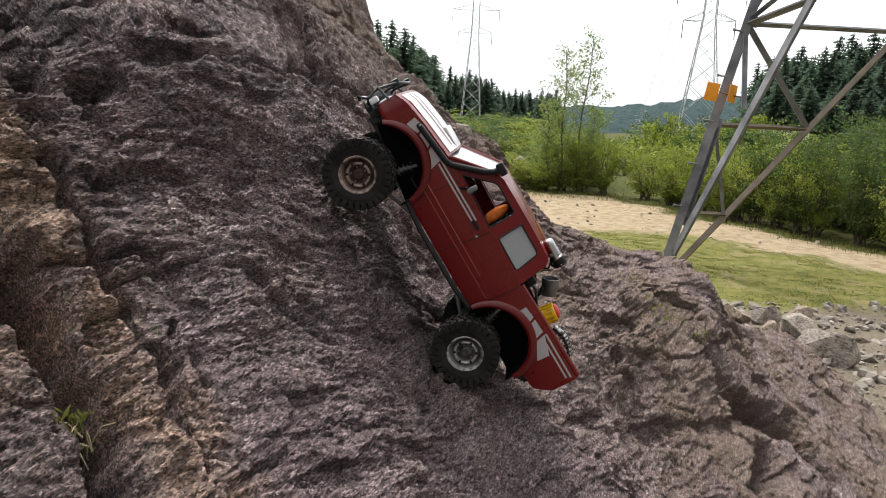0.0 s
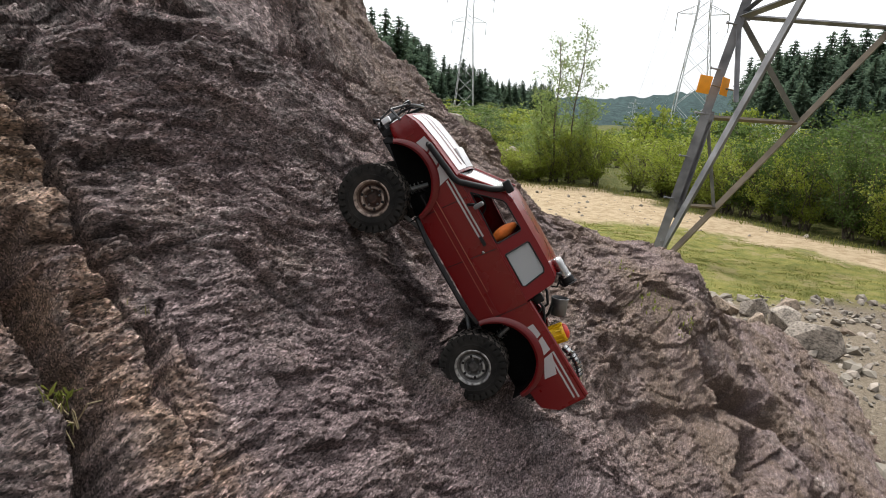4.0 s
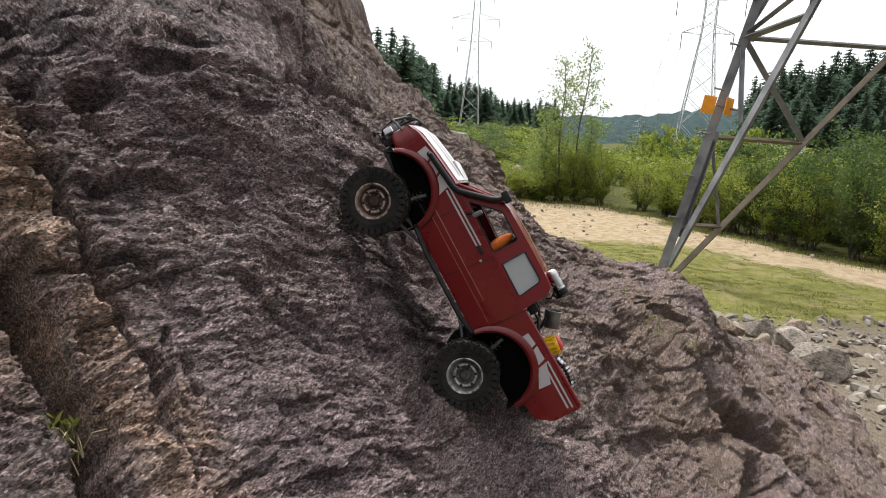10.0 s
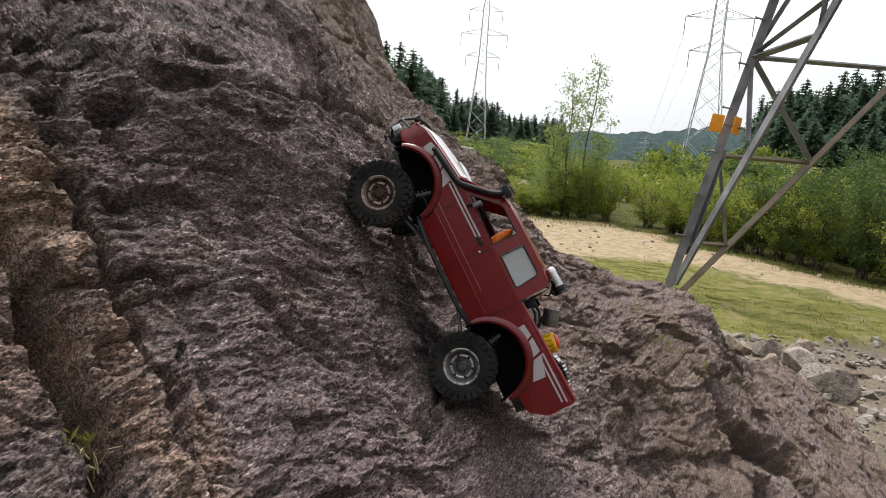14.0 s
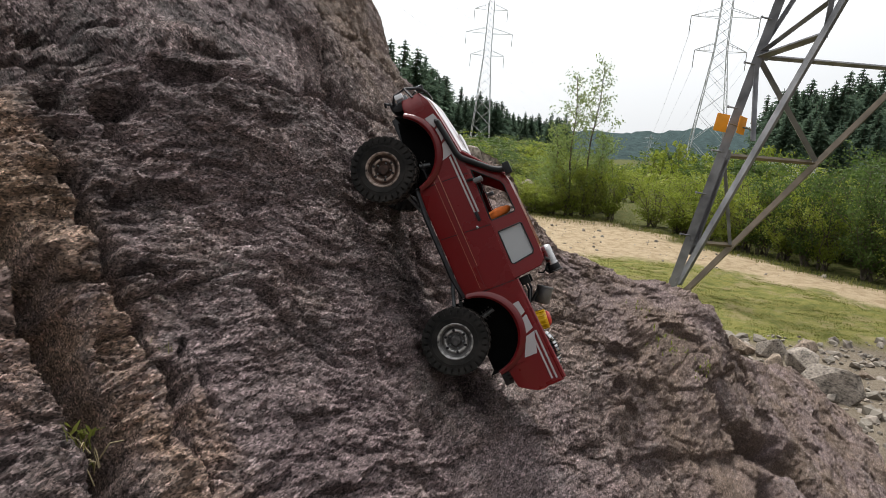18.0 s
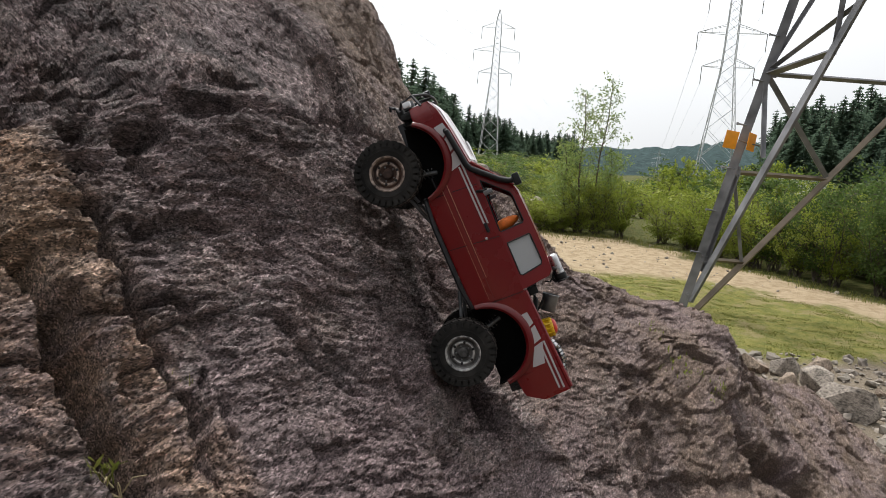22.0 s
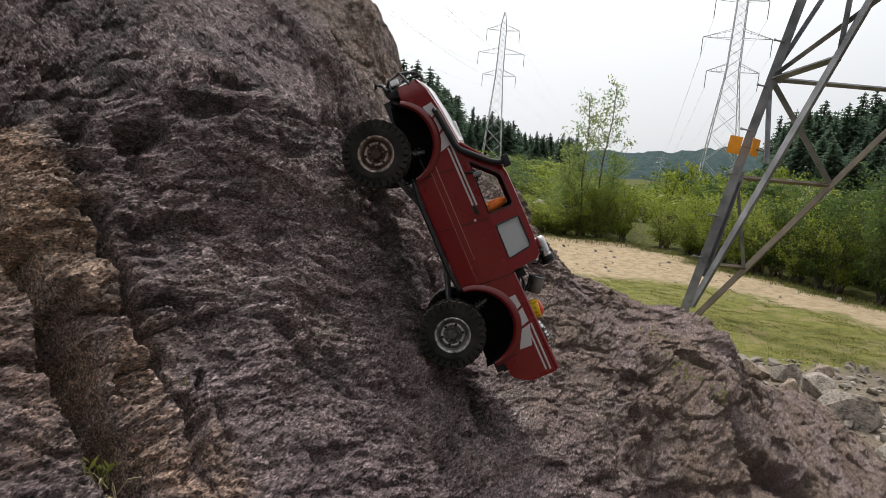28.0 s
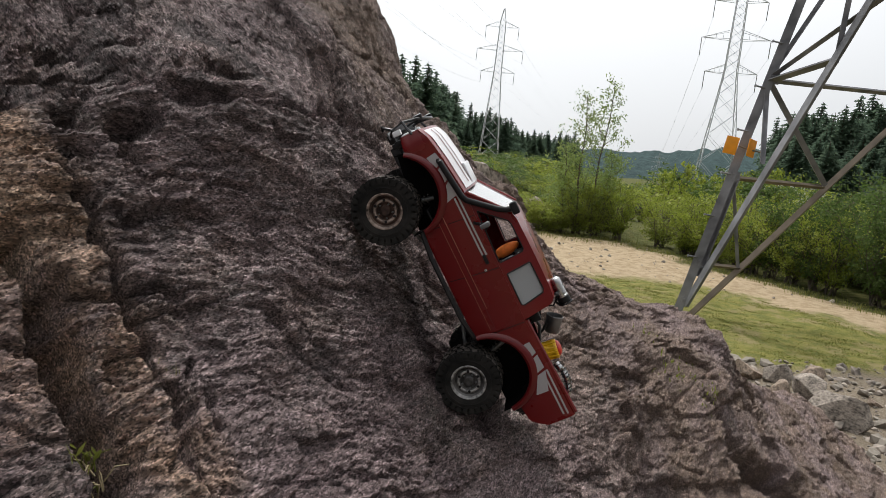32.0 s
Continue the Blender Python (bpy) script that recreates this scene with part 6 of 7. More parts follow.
def build_pylon(x, y, h, base, waist, arms, turn, label):
    """A distant lattice pylon: four tapering legs, cross bracing, arms with hanging insulators."""
    root = thing("power_pylon", label, "pylon", "far pylons")

    def half(z):
        return float(np.interp(z, (0, arms[0][0], h - 3.0, h), (base / 2, waist / 2, waist * 0.38, 0.12)))
    levels = [0.0]
    while levels[-1] < h - 1.0:
        levels.append(min(h, levels[-1] + max(1.3, 1.7 * half(levels[-1]))))
    levels[-1] = h
    bar = 0.085
    for sx in (1, -1):
        for sy in (1, -1):
            part("leg", tube(bmesh.new(), [(sx * half(z), sy * half(z), z) for z in levels], bar, 4, 0.065), HAZY_STEEL, root, smooth=0)
    for a, b in zip(levels, levels[1:]):
        for ax in range(4):
            c0, s0 = ((1, 1), (-1, 1), (-1, -1), (1, -1))[ax], ((-1, 1), (-1, -1), (1, -1), (1, 1))[ax]
            ha, hb = half(a), half(b)
            part("brace", tube(bmesh.new(), ((c0[0] * ha, c0[1] * ha, a), (s0[0] * hb, s0[1] * hb, b)), 0.030, 4), HAZY_STEEL, root, smooth=0)
            part("brace", tube(bmesh.new(), ((s0[0] * ha, s0[1] * ha, a), (c0[0] * hb, c0[1] * hb, b)), 0.030, 4), HAZY_STEEL, root, smooth=0)
    for z, reach in arms:
        w = half(z)
        for s in (1, -1):
            bm = bmesh.new()
            for q in (1, -1):
                tube(bm, ((s * w, q * w, z), (s * reach, 0, z + 0.15)), 0.048, 4)
                tube(bm, ((s * w, q * w, z + 1.35), (s * reach, 0, z + 0.15)), 0.048, 4)
            for k in range(1, 4):
                u = k / 4
                tube(bm, ((s * (w + (reach - w) * u), 0, z + 0.1), (s * (w + (reach - w) * u), 0, z + 1.35 * (1 - u) + 0.15)), 0.028, 4)
            arm = part("cross_arm", bm, HAZY_STEEL, root, smooth=0)
            bm = bmesh.new()
            tube(bm, ((s * reach, 0, z + 0.1), (s * reach, 0, z - 2.6)), 0.065, 6)
            part("insulator", bm, CERAMIC, arm)
    root.matrix_world = pose(x, y, ground_z(x, y) - 0.3, 0, 0, turn)


PYLONS = ((6.1, 170, 34.9, 4.6, 1.75, ((20.1, 4.0), (25.2, 5.5), (30.6, 3.9)), -6, "distant pale grey lattice power pylon above the conifers"),
          (40.6, 113, 35.0, 6.4, 1.9, ((19.5, 3.9), (24.7, 5.1), (30.4, 3.9)), -14, "grey lattice power pylon with three pairs of arms"),
          (170, 610, 30, 4.4, 1.9, ((18, 5), (22, 6), (26, 5)), -14, "very distant pale lattice power pylon in the valley"),
          (-16.5, 390, 36.0, 4.6, 1.9, ((20.1, 4.0), (25.2, 5.5), (30.6, 3.9)), -6, "very distant pale lattice power pylon behind the conifers"))
for row in PYLONS:
    build_pylon(*row)


def build_wires():
    """Conductors from the hanging insulators of one pylon to the next, with their sag."""
    def tips(row):
        x, y, h, base, waist, arms, turn, label = row
        m = pose(x, y, ground_z(x, y) - 0.3, 0, 0, turn)
        return [m @ Vector((s * reach, 0, z - 2.6)) for z, reach in arms for s in (1, -1)]
    ahead = [Vector((118 + 6 * k % 3, 640, 9 + 4 * k)) for k in range(6)]
    spans = [(a, b, 9.0) for a, b in zip(tips(PYLONS[1]), tips(PYLONS[2]))] + [(a, b, 7.0) for a, b in zip(tips(PYLONS[0]), ahead)]
    spans += [(a, a + Vector((-38, -150, 8)), 4.0) for a in tips(PYLONS[0])]
    for a, b, sag in spans:
        bm = bmesh.new()
        tube(bm, [a.lerp(b, k / 24) - Vector((0, 0, 4 * sag * (k / 24) * (1 - k / 24))) for k in range(25)], 0.013, 4)
        ob = new("power_line", mesh_of(bm, "power_line", HAZY_STEEL, 60))
        tagged(ob, "thin sagging grey conductor hung between the pylons", "power line", "power lines")


build_wires()


# ---- boulders, stones, grass ----
STONE = material("boulder_stone", (0.125, 0.104, 0.086), 0.9, var=0.55, scale=14, bump=0.8, tint=(0.25, 0.215, 0.18))
BROWN = material("brown_stone", (0.125, 0.092, 0.068), 0.9, var=0.5, scale=11, bump=0.7, tint=(0.24, 0.185, 0.14))
PALE = material("pale_stone", (0.185, 0.162, 0.132), 0.88, var=0.3, scale=9, bump=0.5)


def stone_mesh(seed, mat, cuts=9, level=3):
    """An angular block: a ball cut by planes and roughened."""
    rng = random.Random(seed)
    bm = bmesh.new()
    bmesh.ops.create_icosphere(bm, subdivisions=level, radius=1)
    planes = []
    for k in range(cuts):
        d = Vector((rng.gauss(0, 1), rng.gauss(0, 1), rng.gauss(0, 0.8))).normalized()
        planes.append((d, rng.uniform(0.42, 0.78)))
    for v in bm.verts:
        for d, r in planes:
            over = v.co.dot(d) - r
            if over > 0:
                v.co -= d * over * 0.99
        v.co *= 1 + 0.06 * noise.noise(v.co * 2.2 + Vector((seed, 0, 0))) + 0.025 * noise.noise(v.co * 7 + Vector((0, seed, 0)))
    return mesh_of(bm, "boulder", mat, 28)


def build_boulders():
    rng = random.Random(77)
    kinds = {"d": [stone_mesh(s, STONE, 15, 4) for s in (1, 2, 3, 4)], "p": [stone_mesh(s, PALE, 14, 4) for s in (5, 6)], "b": [stone_mesh(s, BROWN, 14, 4) for s in (7, 8, 9)]}
    looks = {"d": "dark grey-brown angular boulder lying on the gravel", "p": "pale flat stone lying on the gravel", "b": "brown angular stone lying on the gravel"}
    for x, y, sx, sy, sz, pool in BOULDERS:
        ob = new("boulder", kinds[pool][rng.randrange(len(kinds[pool]))])
        ob.matrix_world = pose(x, y, ground_z(x, y) + sz * 0.35, rng.uniform(-8, 8), rng.uniform(-14, 14), rng.uniform(-35, 10)) @ Matrix.Diagonal((sx, sy, sz, 1))
        tagged(ob, looks[pool], "boulder", "boulders below the rock")
    # loose stones, too many to count
    small = [stone_mesh(s, PALE if s % 2 else STONE, 7, 1) for s in range(20, 26)]
    verts, polys, mats = [], [], []
    base = 0
    for k in range(2600):
        u = rng.random()
        if u < 0.72:
            x, y = rng.uniform(1.4, 5.2), rng.uniform(2.6, 5.75)
        else:
            x, y = rng.uniform(1.2, 5.4), rng.uniform(8.6, 12.6)
            if rng.random() < 0.72 or 2.24 * x + y > 20.2 or 1.16 * x + y < 12.2 and y < 9.2:
                continue
        me = small[rng.randrange(6)]
        s = min(0.10, 0.011 * (1 / (rng.random() + 0.08)) ** 0.75) * (0.8 if u >= 0.72 else 1)
        mm = pose(x, y, ground_z(x, y) + s * 0.15, rng.uniform(0, 40), rng.uniform(0, 40), rng.uniform(0, 360)) @ Matrix.Diagonal((s * rng.uniform(0.8, 1.5), s, s * rng.uniform(0.45, 0.8), 1))
        verts += [mm @ v.co for v in me.vertices]
        polys += [[i + base for i in p.vertices] for p in me.polygons]
        mats += [0 if me.materials[0] is PALE else 1] * len(me.polygons)
        base += len(me.vertices)
    me = bpy.data.meshes.new("loose_stones")
    me.from_pydata(verts, [], polys)
    me.materials.append(PALE)
    me.materials.append(STONE)
    me.polygons.foreach_set("material_index", mats)
    me.update()
    tagged(new("loose_stones", me), "scattered pale gravel stones and small rocks", "stones", kind="stuff")


BOULDERS = ((2.53, 5.10, 0.165, 0.13, 0.115, "d"), (2.89, 5.27, 0.155, 0.09, 0.085, "b"), (2.62, 4.78, 0.150, 0.13, 0.125, "d"), (2.60, 4.34, 0.275, 0.17, 0.170, "d"), (2.36, 5.45, 0.12, 0.10, 0.085, "p"),
            (2.47, 4.88, 0.075, 0.06, 0.075, "p"), (2.89, 4.38, 0.10, 0.06, 0.045, "p"), (2.67, 5.56, 0.10, 0.06, 0.04, "p"), (2.42, 4.47, 0.08, 0.07, 0.055, "b"), (2.53, 3.83, 0.06, 0.05, 0.045, "p"),
            (2.35, 5.20, 0.14, 0.12, 0.10, "b"), (2.25, 5.42, 0.14, 0.10, 0.08, "b"), (2.71, 4.90, 0.09, 0.06, 0.06, "b"), (2.95, 5.02, 0.07, 0.05, 0.045, "p"), (2.40, 4.75, 0.12, 0.12, 0.11, "b"),
            (3.05, 4.72, 0.07, 0.05, 0.04, "b"))
build_boulders()


def build_outcrops():
    """Low knolls of the same stone behind the face."""
    rng = random.Random(3)
    for x, y, sx, sy, sz in ((0.10, 13.8, 0.75, 0.9, 1.30), (0.80, 14.4, 0.70, 0.8, 1.05), (1.35, 13.9, 0.45, 0.5, 0.70)):
        ob = new("rock_outcrop", stone_mesh(rng.randrange(60, 90), STONE, 22, 5))
        ob.matrix_world = pose(x, y, ground_z(x, y) - 0.05 + sz * 0.2, 0, 0, rng.uniform(0, 360)) @ Matrix.Diagonal((sx, sy, sz, 1))
        tagged(ob, "weathered grey-brown rock knoll among the shrubs", "rock", "rock knolls")


build_outcrops()


def blades(name, spots, mat, label, category, kind="stuff", tall=0.05, wide=0.004, seed=1, parent=None):
    """Thin bent blades at the given places, in one mesh."""
    rng = np.random.default_rng(seed)
    p = np.asarray(spots, dtype=float)
    n = len(p)
    a = rng.uniform(0, 2 * np.pi, n)
    h = tall * rng.uniform(0.45, 1.3, n)
    lean = rng.uniform(0.1, 0.75, n) * h
    d = np.stack((np.cos(a), np.sin(a), np.zeros(n)), 1)
    s = np.stack((-np.sin(a), np.cos(a), np.zeros(n)), 1) * (wide * rng.uniform(0.6, 1.3, n))[:, None]
    up = np.array((0, 0, 1.0))
    midp = p + d * (lean * 0.35)[:, None] + up * (h * 0.62)[:, None]
    tip = p + d * lean[:, None] + up * h[:, None]
    low = np.stack((p - s, p + s, midp + s * 0.75, midp - s * 0.75), 1)
    top = np.stack((midp - s * 0.75, midp + s * 0.75, tip + s * 0.08, tip - s * 0.08), 1)
    ob = new(name, quads_mesh(name, np.concatenate((low, top)), mat))
    return tagged(ob, label, category, kind=kind)


def build_grass():
    rng = random.Random(5)
    spots = []
    while len(spots) < 20000:
        x, y = rng.uniform(1.0, 5.6), rng.uniform(5.3, 9.5)
        edge = 0.35 * noise.noise(Vector((x * 1.1, y * 1.1, 2)))
        if y + edge < 5.65 or y + edge > 9.1 or 1.16 * x + y + edge > 12.8:
            continue
        if noise.noise(Vector((x * 2.3, y * 2.3, 0))) + 0.6 * noise.noise(Vector((x * 6.1, y * 6.1, 4))) < 0.02 and rng.random() < 0.88:
            continue
        spots.append((x, y, ground_z_fast(x, y)))
    blades("short_grass", spots, GRASS, "short yellow-green grass on the flat ground", "grass", tall=0.012, wide=0.0032)
    spots = []
    while len(spots) < 2600:
        x, y = rng.uniform(0.6, 6.5), rng.uniform(8, 13.6)
        far = 2.24 * x + y
        if (y > 12.4 and x < 3.6) or 19.5 < far < 21.0:
            spots.append((x, y, ground_z_fast(x, y)))
    blades("tall_grass", spots, GRASS, "longer grass along the foot of the shrubs", "grass", tall=0.055, wide=0.0035, seed=3)


def ground_z_fast(x, y):
    return GZ[min(119, max(0, int((x + 1) * 12)))][min(199, max(0, int(y * 12)))]


GZ = ground_height(*np.meshgrid(np.arange(120) / 12.0 - 1, np.arange(200) / 12.0, indexing="ij")).tolist()
build_grass()


def build_rock_plants():
    """Small tufts in the cracks of the face."""
    rng = random.Random(9)
    for a, b, count, tall, label in ((-0.516, 0.108, 11, 0.024, "thin grass tuft growing in a rock crack"), (-0.405, 0.150, 10, 0.02, "dry stems in a rock crack"),
                                     (1.06, -0.39, 22, 0.020, "small green weeds on the rock ledge"), (1.09, -0.42, 20, 0.018, "small green weeds on the rock ledge"),
                                     (1.10, -0.50, 26, 0.024, "bright green weed tuft on the rock"), (1.18, -0.26, 18, 0.018, "small green weeds on the rock ledge"), (1.02, -0.36, 12, 0.02, "small green weeds on the rock ledge")):
        spots = []
        for k in range(count):
            u, v = a + rng.gauss(0, 0.012 if a < 0 else 0.03), b + rng.gauss(0, 0.012 if a < 0 else 0.022)
            d = float(rock_height(np.array([u]), np.array([v]))[0])
            spots.append(ROCK_O + ROCK_A * u + ROCK_B * v + ROCK_N * (d - 0.003))
        blades("weed_tuft", spots, GRASS if a < 0 else ALDER, label, "weeds", kind="stuff", tall=tall * (1.0 if a < 0 else 0.65), wide=0.0007 if a < 0 else 0.0021, seed=int(abs(a) * 100))


build_rock_plants()
STRAW = leaf_material("dry_stem", (0.30, 0.24, 0.14), (0.38, 0.31, 0.19), (0.46, 0.39, 0.26), 0.2)


def build_dry_stems():
    """Withered stems and a few broad green leaves in the deep crack."""
    rng = random.Random(14)
    root = thing("crack_plant", "small withered plant with green leaves in a rock crack", "plant")
    for k in range(16):
        a, b = -0.520 + rng.gauss(0, 0.006), 0.092 + rng.gauss(0, 0.016)
        p = ROCK_O + ROCK_A * a + ROCK_B * b + ROCK_N * (float(rock_height(np.array([-0.545]), np.array([b]))[0]) - 0.022)
        way = Vector((rng.uniform(-0.5, 0.6), rng.uniform(-0.7, 0.2), rng.uniform(0.3, 1.0))).normalized()
        ln = rng.uniform(0.02, 0.045)
        bm = bmesh.new()
        tube(bm, (p, p + way * ln * 0.5 + Vector((0, 0, 0.004)), p + way * ln + Vector((rng.uniform(-0.01, 0.01), 0, -0.004))), 0.0008, 5, 0.0004)
        part("stem", bm, STRAW if k % 3 else GRASS, root)
    for k in range(9):
        a, b = -0.512 + rng.gauss(0, 0.005), 0.120 + rng.gauss(0, 0.008)
        p = ROCK_O + ROCK_A * a + ROCK_B * b + ROCK_N * (float(rock_height(np.array([-0.540]), np.array([b]))[0]) - 0.02)
        way = Vector((rng.uniform(-0.6, 0.6), rng.uniform(-0.6, 0.1), rng.uniform(0.4, 1.0))).normalized()
        side = way.cross(Vector((0.3, 1, 0.2))).normalized() * rng.uniform(0.0018, 0.003)
        ln = rng.uniform(0.014, 0.028)
        bm = bmesh.new()
        q = [bm.verts.new(v) for v in (p, p + way * ln * 0.45 + side, p + way * ln, p + way * ln * 0.45 - side)]
        bm.faces.new(q)
        part("leaf", bm, GRASS, root)


build_dry_stems()


def build_van():
    """A white van far off among the shrubs."""
    white = material("white_van_paint", (0.75, 0.76, 0.78), 0.35, var=0.08, scale=3, bump=0.0)
    root = thing("parked_van", "white van half hidden among distant shrubs", "van")
    bm = bmesh.new()
    box(bm, (-1.5, -0.8, 0.35), (1.6, 0.8, 1.55), None, 0.12)
    body = part("body", bm, white, root)
    for x in (-0.9, 0.95):
        for s in (1, -1):
            bm = bmesh.new()
            lathe(bm, [(0.0001, -0.1), (0.31, -0.1), (0.33, 0), (0.31, 0.1), (0.0001, 0.1)], 18, "y", Matrix.Translation((x, s * 0.74, 0.33)))
            part("wheel", bm, RUBBER, root)
    for s in (1, -1):
        bm = bmesh.new()
        box(bm, (0.5, s * 0.79, 1.0), (1.2, s * 0.806, 1.4), None, 0.004)
        part("side_window", bm, PALE_GLASS, body)
    x, y = 18.9, 40.0
    root.matrix_world = pose(x, y, ground_z(x, y) - 0.1, 0, 0, -12)


build_van()


def motions():
    """The truck creeps up the face, slips back and climbs again; its wheels roll with it."""
    rows = [
        (0.0, pose(-0.0687, 1.1590, 1.2225, -4.69, -57.38, 177.57)),
        (0.5, pose(-0.0672, 1.1615, 1.2177, -4.79, -56.95, 177.58)),
        (1.0, pose(-0.0671, 1.1621, 1.2198, -3.28, -57.02, 175.79)),
        (1.5, pose(-0.0648, 1.1687, 1.2095, -3.01, -56.08, 175.59)),
        (2.0, pose(-0.0592, 1.1714, 1.2047, -1.13, -56.47, 172.70)),
        (2.5, pose(-0.0569, 1.1745, 1.2035, -1.08, -56.27, 171.97)),
        (3.0, pose(-0.0543, 1.1756, 1.1995, -0.13, -56.34, 170.57)),
        (3.5, pose(-0.0216, 1.1656, 1.1563, 2.86, -56.04, 165.86)),
        (5.5, pose(-0.0632, 1.1667, 1.2094, 9.08, -55.06, 163.58)),
        (6.0, pose(-0.0701, 1.1689, 1.2174, 9.07, -55.75, 164.20)),
        (6.5, pose(-0.0723, 1.1783, 1.2281, 9.70, -56.76, 163.45)),
        (7.0, pose(-0.0746, 1.1772, 1.2230, 8.74, -56.30, 164.95)),
        (7.5, pose(-0.0748, 1.1779, 1.2239, 9.72, -56.64, 164.07)),
        (8.0, pose(-0.0740, 1.1833, 1.2264, 10.99, -56.93, 162.68)),
        (8.5, pose(-0.0753, 1.1813, 1.2281, 10.46, -57.22, 163.43)),
        (9.0, pose(-0.0744, 1.1827, 1.2285, 12.25, -57.38, 161.67)),
        (9.5, pose(-0.0727, 1.1824, 1.2256, 10.65, -58.03, 163.42)),
        (10.0, pose(-0.0442, 1.1679, 1.1840, 11.30, -56.49, 161.88)),
        (10.5, pose(-0.0148, 1.1555, 1.1411, 9.19, -55.06, 163.17)),
        (11.0, pose(-0.0036, 1.1593, 1.1356, 9.43, -55.63, 161.79)),
        (11.5, pose(-0.0118, 1.1647, 1.1420, 10.05, -55.36, 161.40)),
        (12.0, pose(-0.0244, 1.1714, 1.1549, 12.68, -54.85, 158.91)),
        (12.5, pose(-0.0356, 1.1761, 1.1713, 16.16, -53.60, 155.34)),
        (13.0, pose(-0.0545, 1.1804, 1.1912, 19.54, -53.20, 152.07)),
        (13.5, pose(-0.0613, 1.1913, 1.2034, 22.22, -53.74, 149.37)),
        (14.0, pose(-0.0650, 1.1952, 1.2108, 23.00, -54.61, 149.25)),
        (14.5, pose(-0.0762, 1.1952, 1.2270, 22.43, -54.67, 150.17)),
        (16.5, pose(-0.0791, 1.2080, 1.2428, 22.87, -56.97, 150.17)),
        (17.0, pose(-0.0802, 1.2076, 1.2430, 22.11, -57.14, 151.27)),
        (17.5, pose(-0.0822, 1.2077, 1.2473, 21.63, -57.52, 151.92)),
        (18.0, pose(-0.0841, 1.2092, 1.2552, 20.04, -58.35, 153.94)),
        (18.5, pose(-0.0852, 1.2138, 1.2585, 18.40, -58.92, 156.12)),
        (19.0, pose(-0.0928, 1.2094, 1.2672, 16.00, -59.38, 159.19)),
        (19.5, pose(-0.0952, 1.2098, 1.2704, 15.36, -59.52, 160.04)),
        (20.0, pose(-0.0990, 1.2131, 1.2830, 13.40, -60.58, 162.52)),
        (20.5, pose(-0.1004, 1.2078, 1.2804, 11.53, -60.51, 164.89)),
        (21.0, pose(-0.1035, 1.2093, 1.2885, 11.13, -61.02, 165.48)),
        (21.5, pose(-0.1044, 1.2089, 1.2897, 11.85, -60.84, 164.77)),
        (22.0, pose(-0.1044, 1.2099, 1.2894, 11.73, -60.98, 164.83)),
        (22.5, pose(-0.1108, 1.2097, 1.3016, 11.81, -61.07, 164.76)),
        (23.0, pose(-0.1100, 1.2098, 1.2981, 11.28, -61.08, 165.39)),
        (23.5, pose(-0.1176, 1.2108, 1.3100, 9.14, -61.38, 168.43)),
        (24.0, pose(-0.1179, 1.2111, 1.3078, 11.03, -61.29, 166.78)),
        (24.5, pose(-0.1225, 1.2089, 1.3163, 12.01, -61.41, 165.79)),
        (25.0, pose(-0.1238, 1.2034, 1.3143, 8.81, -61.58, 169.56)),
        (25.5, pose(-0.1269, 1.2068, 1.3229, 7.79, -62.16, 170.95)),
        (27.5, pose(-0.1346, 1.2046, 1.3304, 5.05, -62.07, 174.86)),
        (28.0, pose(-0.1338, 1.2022, 1.3275, 6.77, -61.70, 173.09)),
        (28.5, pose(-0.1342, 1.2013, 1.3279, 6.67, -61.79, 173.24)),
        (29.0, pose(-0.1331, 1.2052, 1.3250, 6.85, -61.52, 172.96)),
        (29.5, pose(-0.1322, 1.2044, 1.3230, 5.82, -61.23, 174.00)),
        (30.0, pose(-0.1309, 1.2038, 1.3186, 4.23, -61.10, 175.75)),
        (30.5, pose(-0.1308, 1.2027, 1.3173, 3.30, -60.87, 176.68)),
        (31.0, pose(-0.1312, 1.2033, 1.3169, 3.82, -61.05, 176.10)),
        (31.5, pose(-0.1242, 1.1988, 1.3054, 1.86, -60.17, 175.92)),
        (32.0, pose(-0.0842, 1.1962, 1.2472, -6.75, -58.13, 179.65)),
    ]
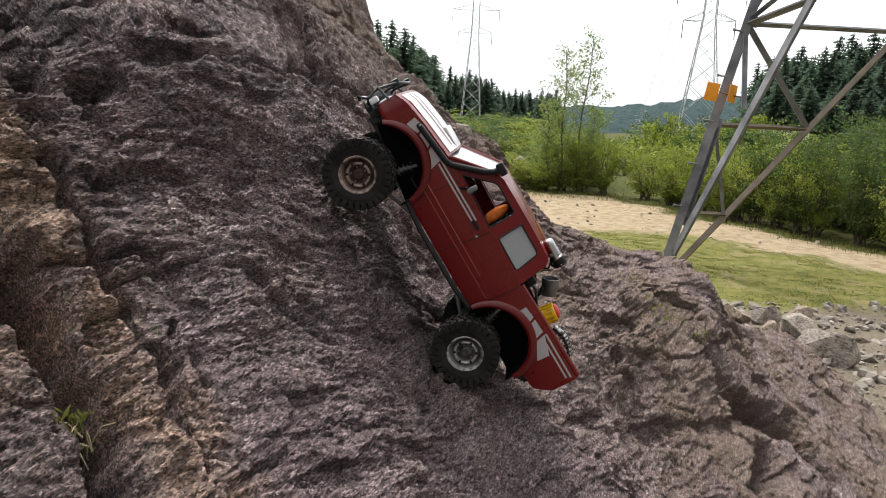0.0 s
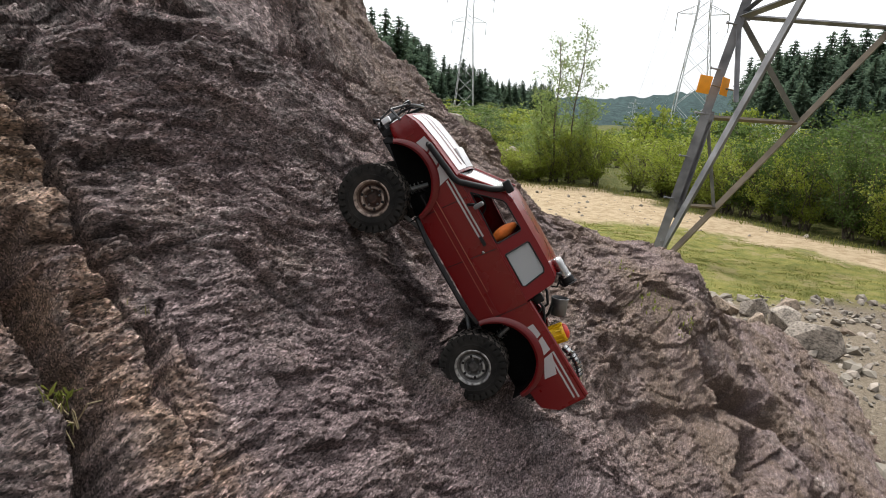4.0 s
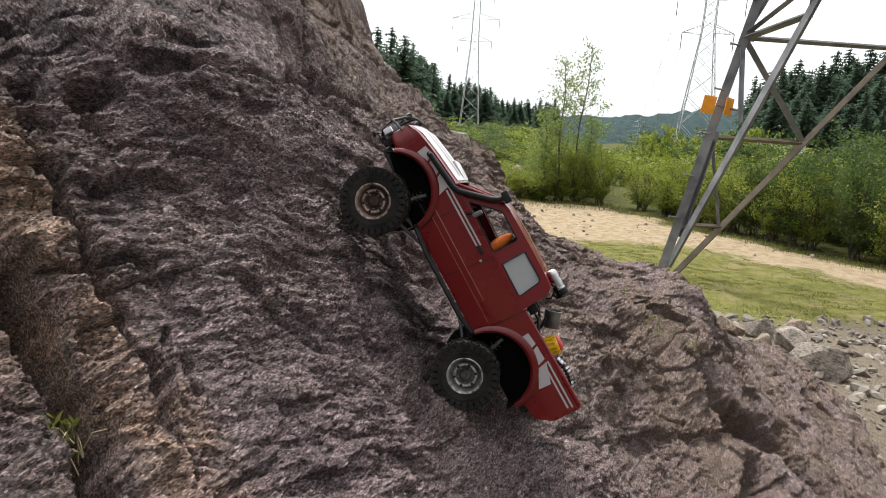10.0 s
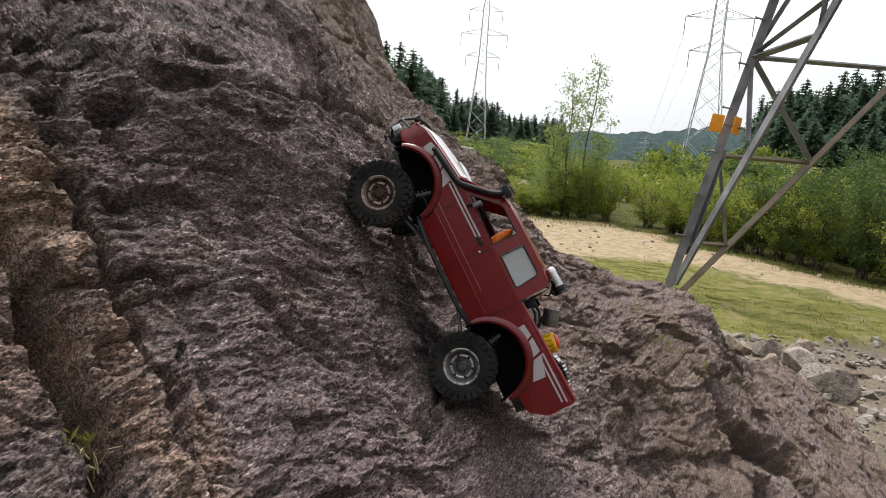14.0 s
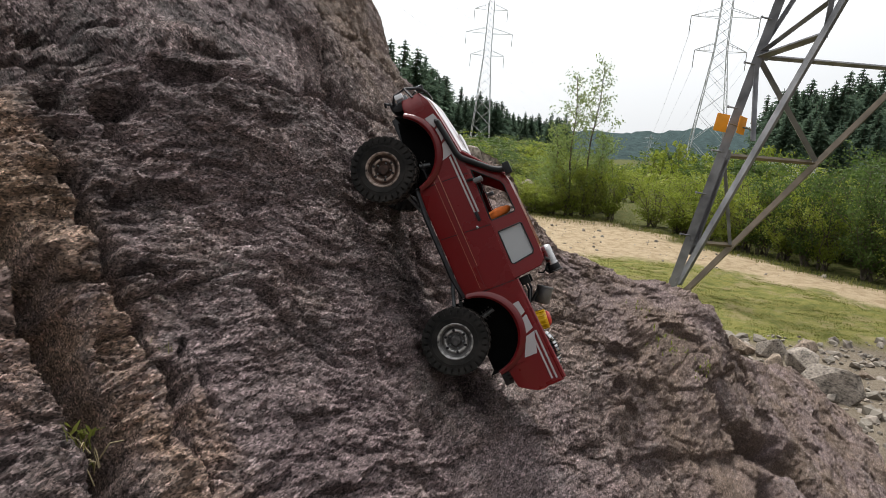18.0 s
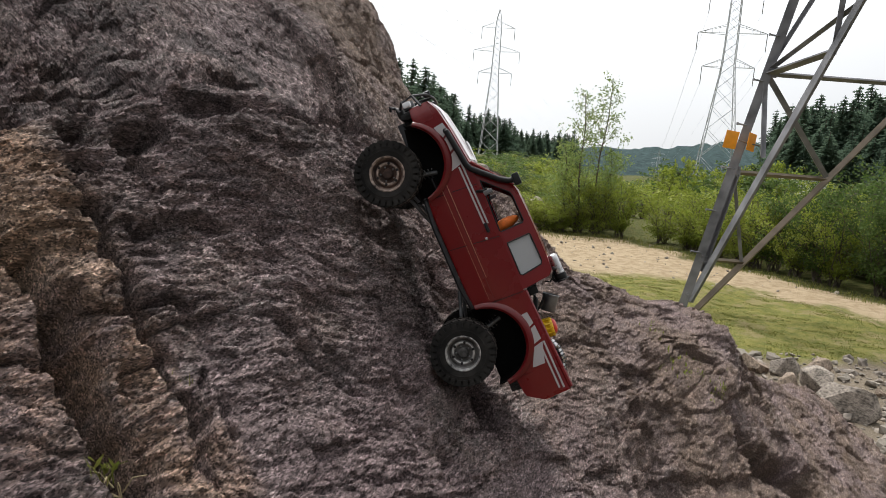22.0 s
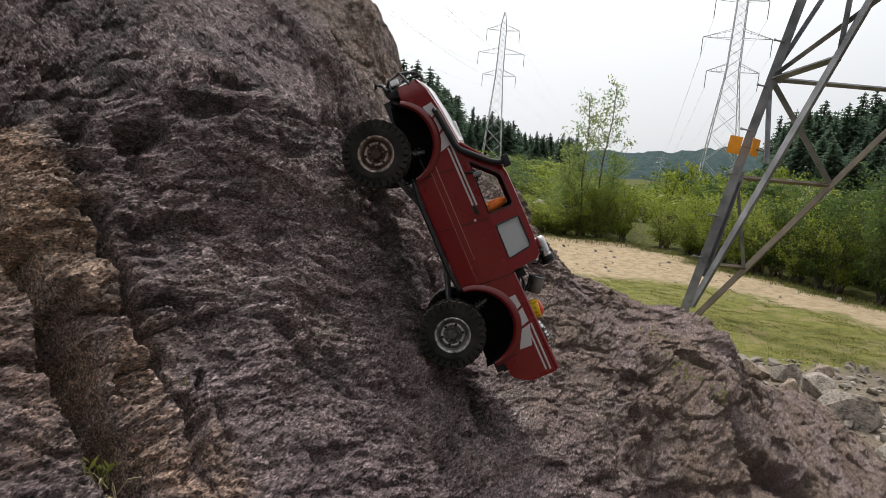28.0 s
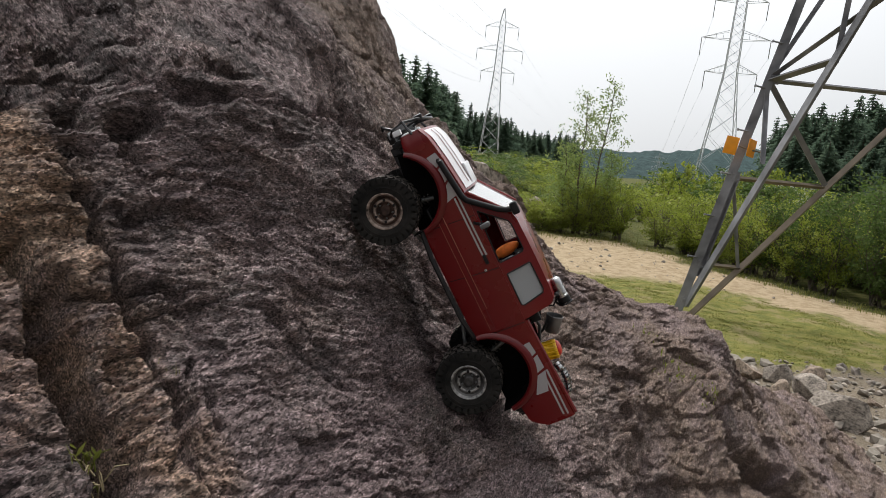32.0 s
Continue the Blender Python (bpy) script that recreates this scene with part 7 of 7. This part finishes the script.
    rolling = [  # seconds, degrees rolled, then how far the front and the rear axle shift (x, z)
        (0.0, 0.0, 0.0120, -0.0034, -0.0030, -0.0004),
        (0.5, -5.2, 0.0135, -0.0031, -0.0033, 0.0003),
        (1.0, -3.3, 0.0150, -0.0028, -0.0035, 0.0009),
        (1.5, -13.7, 0.0049, -0.0025, -0.0024, -0.0007),
        (2.0, -21.2, -0.0051, -0.0022, -0.0013, -0.0023),
        (2.5, -23.4, -0.0053, -0.0021, -0.0025, -0.0022),
        (3.0, -28.5, -0.0054, -0.0021, -0.0037, -0.0022),
        (3.5, -87.7, -0.0023, -0.0056, -0.0018, 0.0025),
        (5.5, -15.7, 0.0072, -0.0015, 0.0055, 0.0003),
        (6.0, -4.2, 0.0096, -0.0005, 0.0043, 0.0003),
        (6.5, 8.4, 0.0082, -0.0001, 0.0032, -0.0006),
        (7.0, 5.0, 0.0069, 0.0002, 0.0046, -0.0022),
        (7.5, 5.9, 0.0056, 0.0006, 0.0057, -0.0028),
        (8.0, 8.7, 0.0043, 0.0009, 0.0043, -0.0022),
        (8.5, 10.6, 0.0030, 0.0013, 0.0033, -0.0015),
        (9.0, 10.7, 0.0017, 0.0017, 0.0033, -0.0009),
        (9.5, 7.1, 0.0038, 0.0012, 0.0022, -0.0008),
        (10.0, -49.1, 0.0060, 0.0007, 0.0042, -0.0004),
        (10.5, -106.9, 0.0082, 0.0003, 0.0067, -0.0007),
        (11.0, -117.6, 0.0103, -0.0002, -0.0006, 0.0023),
        (11.5, -106.1, 0.0103, -0.0001, 0.0063, -0.0009),
        (12.0, -86.0, 0.0102, -0.0000, 0.0043, 0.0006),
        (12.5, -63.8, 0.0102, 0.0001, 0.0045, -0.0000),
        (13.0, -34.5, 0.0101, 0.0001, 0.0025, 0.0029),
        (13.5, -16.6, 0.0082, 0.0002, 0.0031, 0.0022),
        (14.0, -6.8, 0.0063, 0.0003, 0.0026, 0.0017),
        (14.5, 13.5, 0.0043, 0.0004, 0.0024, 0.0018),
        (16.5, 33.0, -0.0034, 0.0007, 0.0001, 0.0005),
        (17.0, 33.6, -0.0046, 0.0015, 0.0005, 0.0003),
        (17.5, 38.6, -0.0070, 0.0015, -0.0015, 0.0012),
        (18.0, 47.2, -0.0075, 0.0032, -0.0006, 0.0015),
        (18.5, 51.9, -0.0066, 0.0031, -0.0002, 0.0006),
        (19.0, 63.0, -0.0036, 0.0028, -0.0007, 0.0007),
        (19.5, 67.2, -0.0034, 0.0029, -0.0005, 0.0009),
        (20.0, 81.5, -0.0024, 0.0018, -0.0019, -0.0007),
        (20.5, 79.0, 0.0001, 0.0011, -0.0019, -0.0014),
        (21.0, 88.5, 0.0014, 0.0022, -0.0023, -0.0009),
        (21.5, 90.0, 0.0020, 0.0012, -0.0034, -0.0003),
        (22.0, 89.9, 0.0031, 0.0009, -0.0027, -0.0015),
        (22.5, 104.6, 0.0009, 0.0019, -0.0047, -0.0001),
        (23.0, 100.9, -0.0006, 0.0007, -0.0033, -0.0008),
        (23.5, 116.1, -0.0014, 0.0005, -0.0059, 0.0021),
        (24.0, 114.2, -0.0017, 0.0002, -0.0055, 0.0022),
        (24.5, 124.4, -0.0021, 0.0018, -0.0045, 0.0031),
        (25.0, 122.5, -0.0028, 0.0031, -0.0022, 0.0022),
        (25.5, 132.6, -0.0014, 0.0016, -0.0057, 0.0037),
        (27.5, 143.4, 0.0010, 0.0028, -0.0036, 0.0025),
        (28.0, 140.1, 0.0016, 0.0030, -0.0030, 0.0021),
        (28.5, 140.7, 0.0007, 0.0031, -0.0031, 0.0021),
        (29.0, 137.6, -0.0002, 0.0031, -0.0031, 0.0021),
        (29.5, 135.2, -0.0011, 0.0032, -0.0031, 0.0021),
        (30.0, 130.4, -0.0020, 0.0032, -0.0032, 0.0021),
        (30.5, 129.1, -0.0029, 0.0032, -0.0032, 0.0020),
        (31.0, 128.9, -0.0038, 0.0033, -0.0033, 0.0020),
        (31.5, 114.1, -0.0047, 0.0033, -0.0033, 0.0020),
        (32.0, 37.9, -0.0056, 0.0033, -0.0033, 0.0020),
    ]
    walk(truck, rows)
    for wheel, x, s in truck_wheels:
        front = x > 0
        walk(wheel, [(t, pose(x + (fx if front else rx), s * 0.0825, 0.055 + (fz if front else rz), 0, roll, 0)) for t, roll, fx, fz, rx, rz in rolling])


motions()
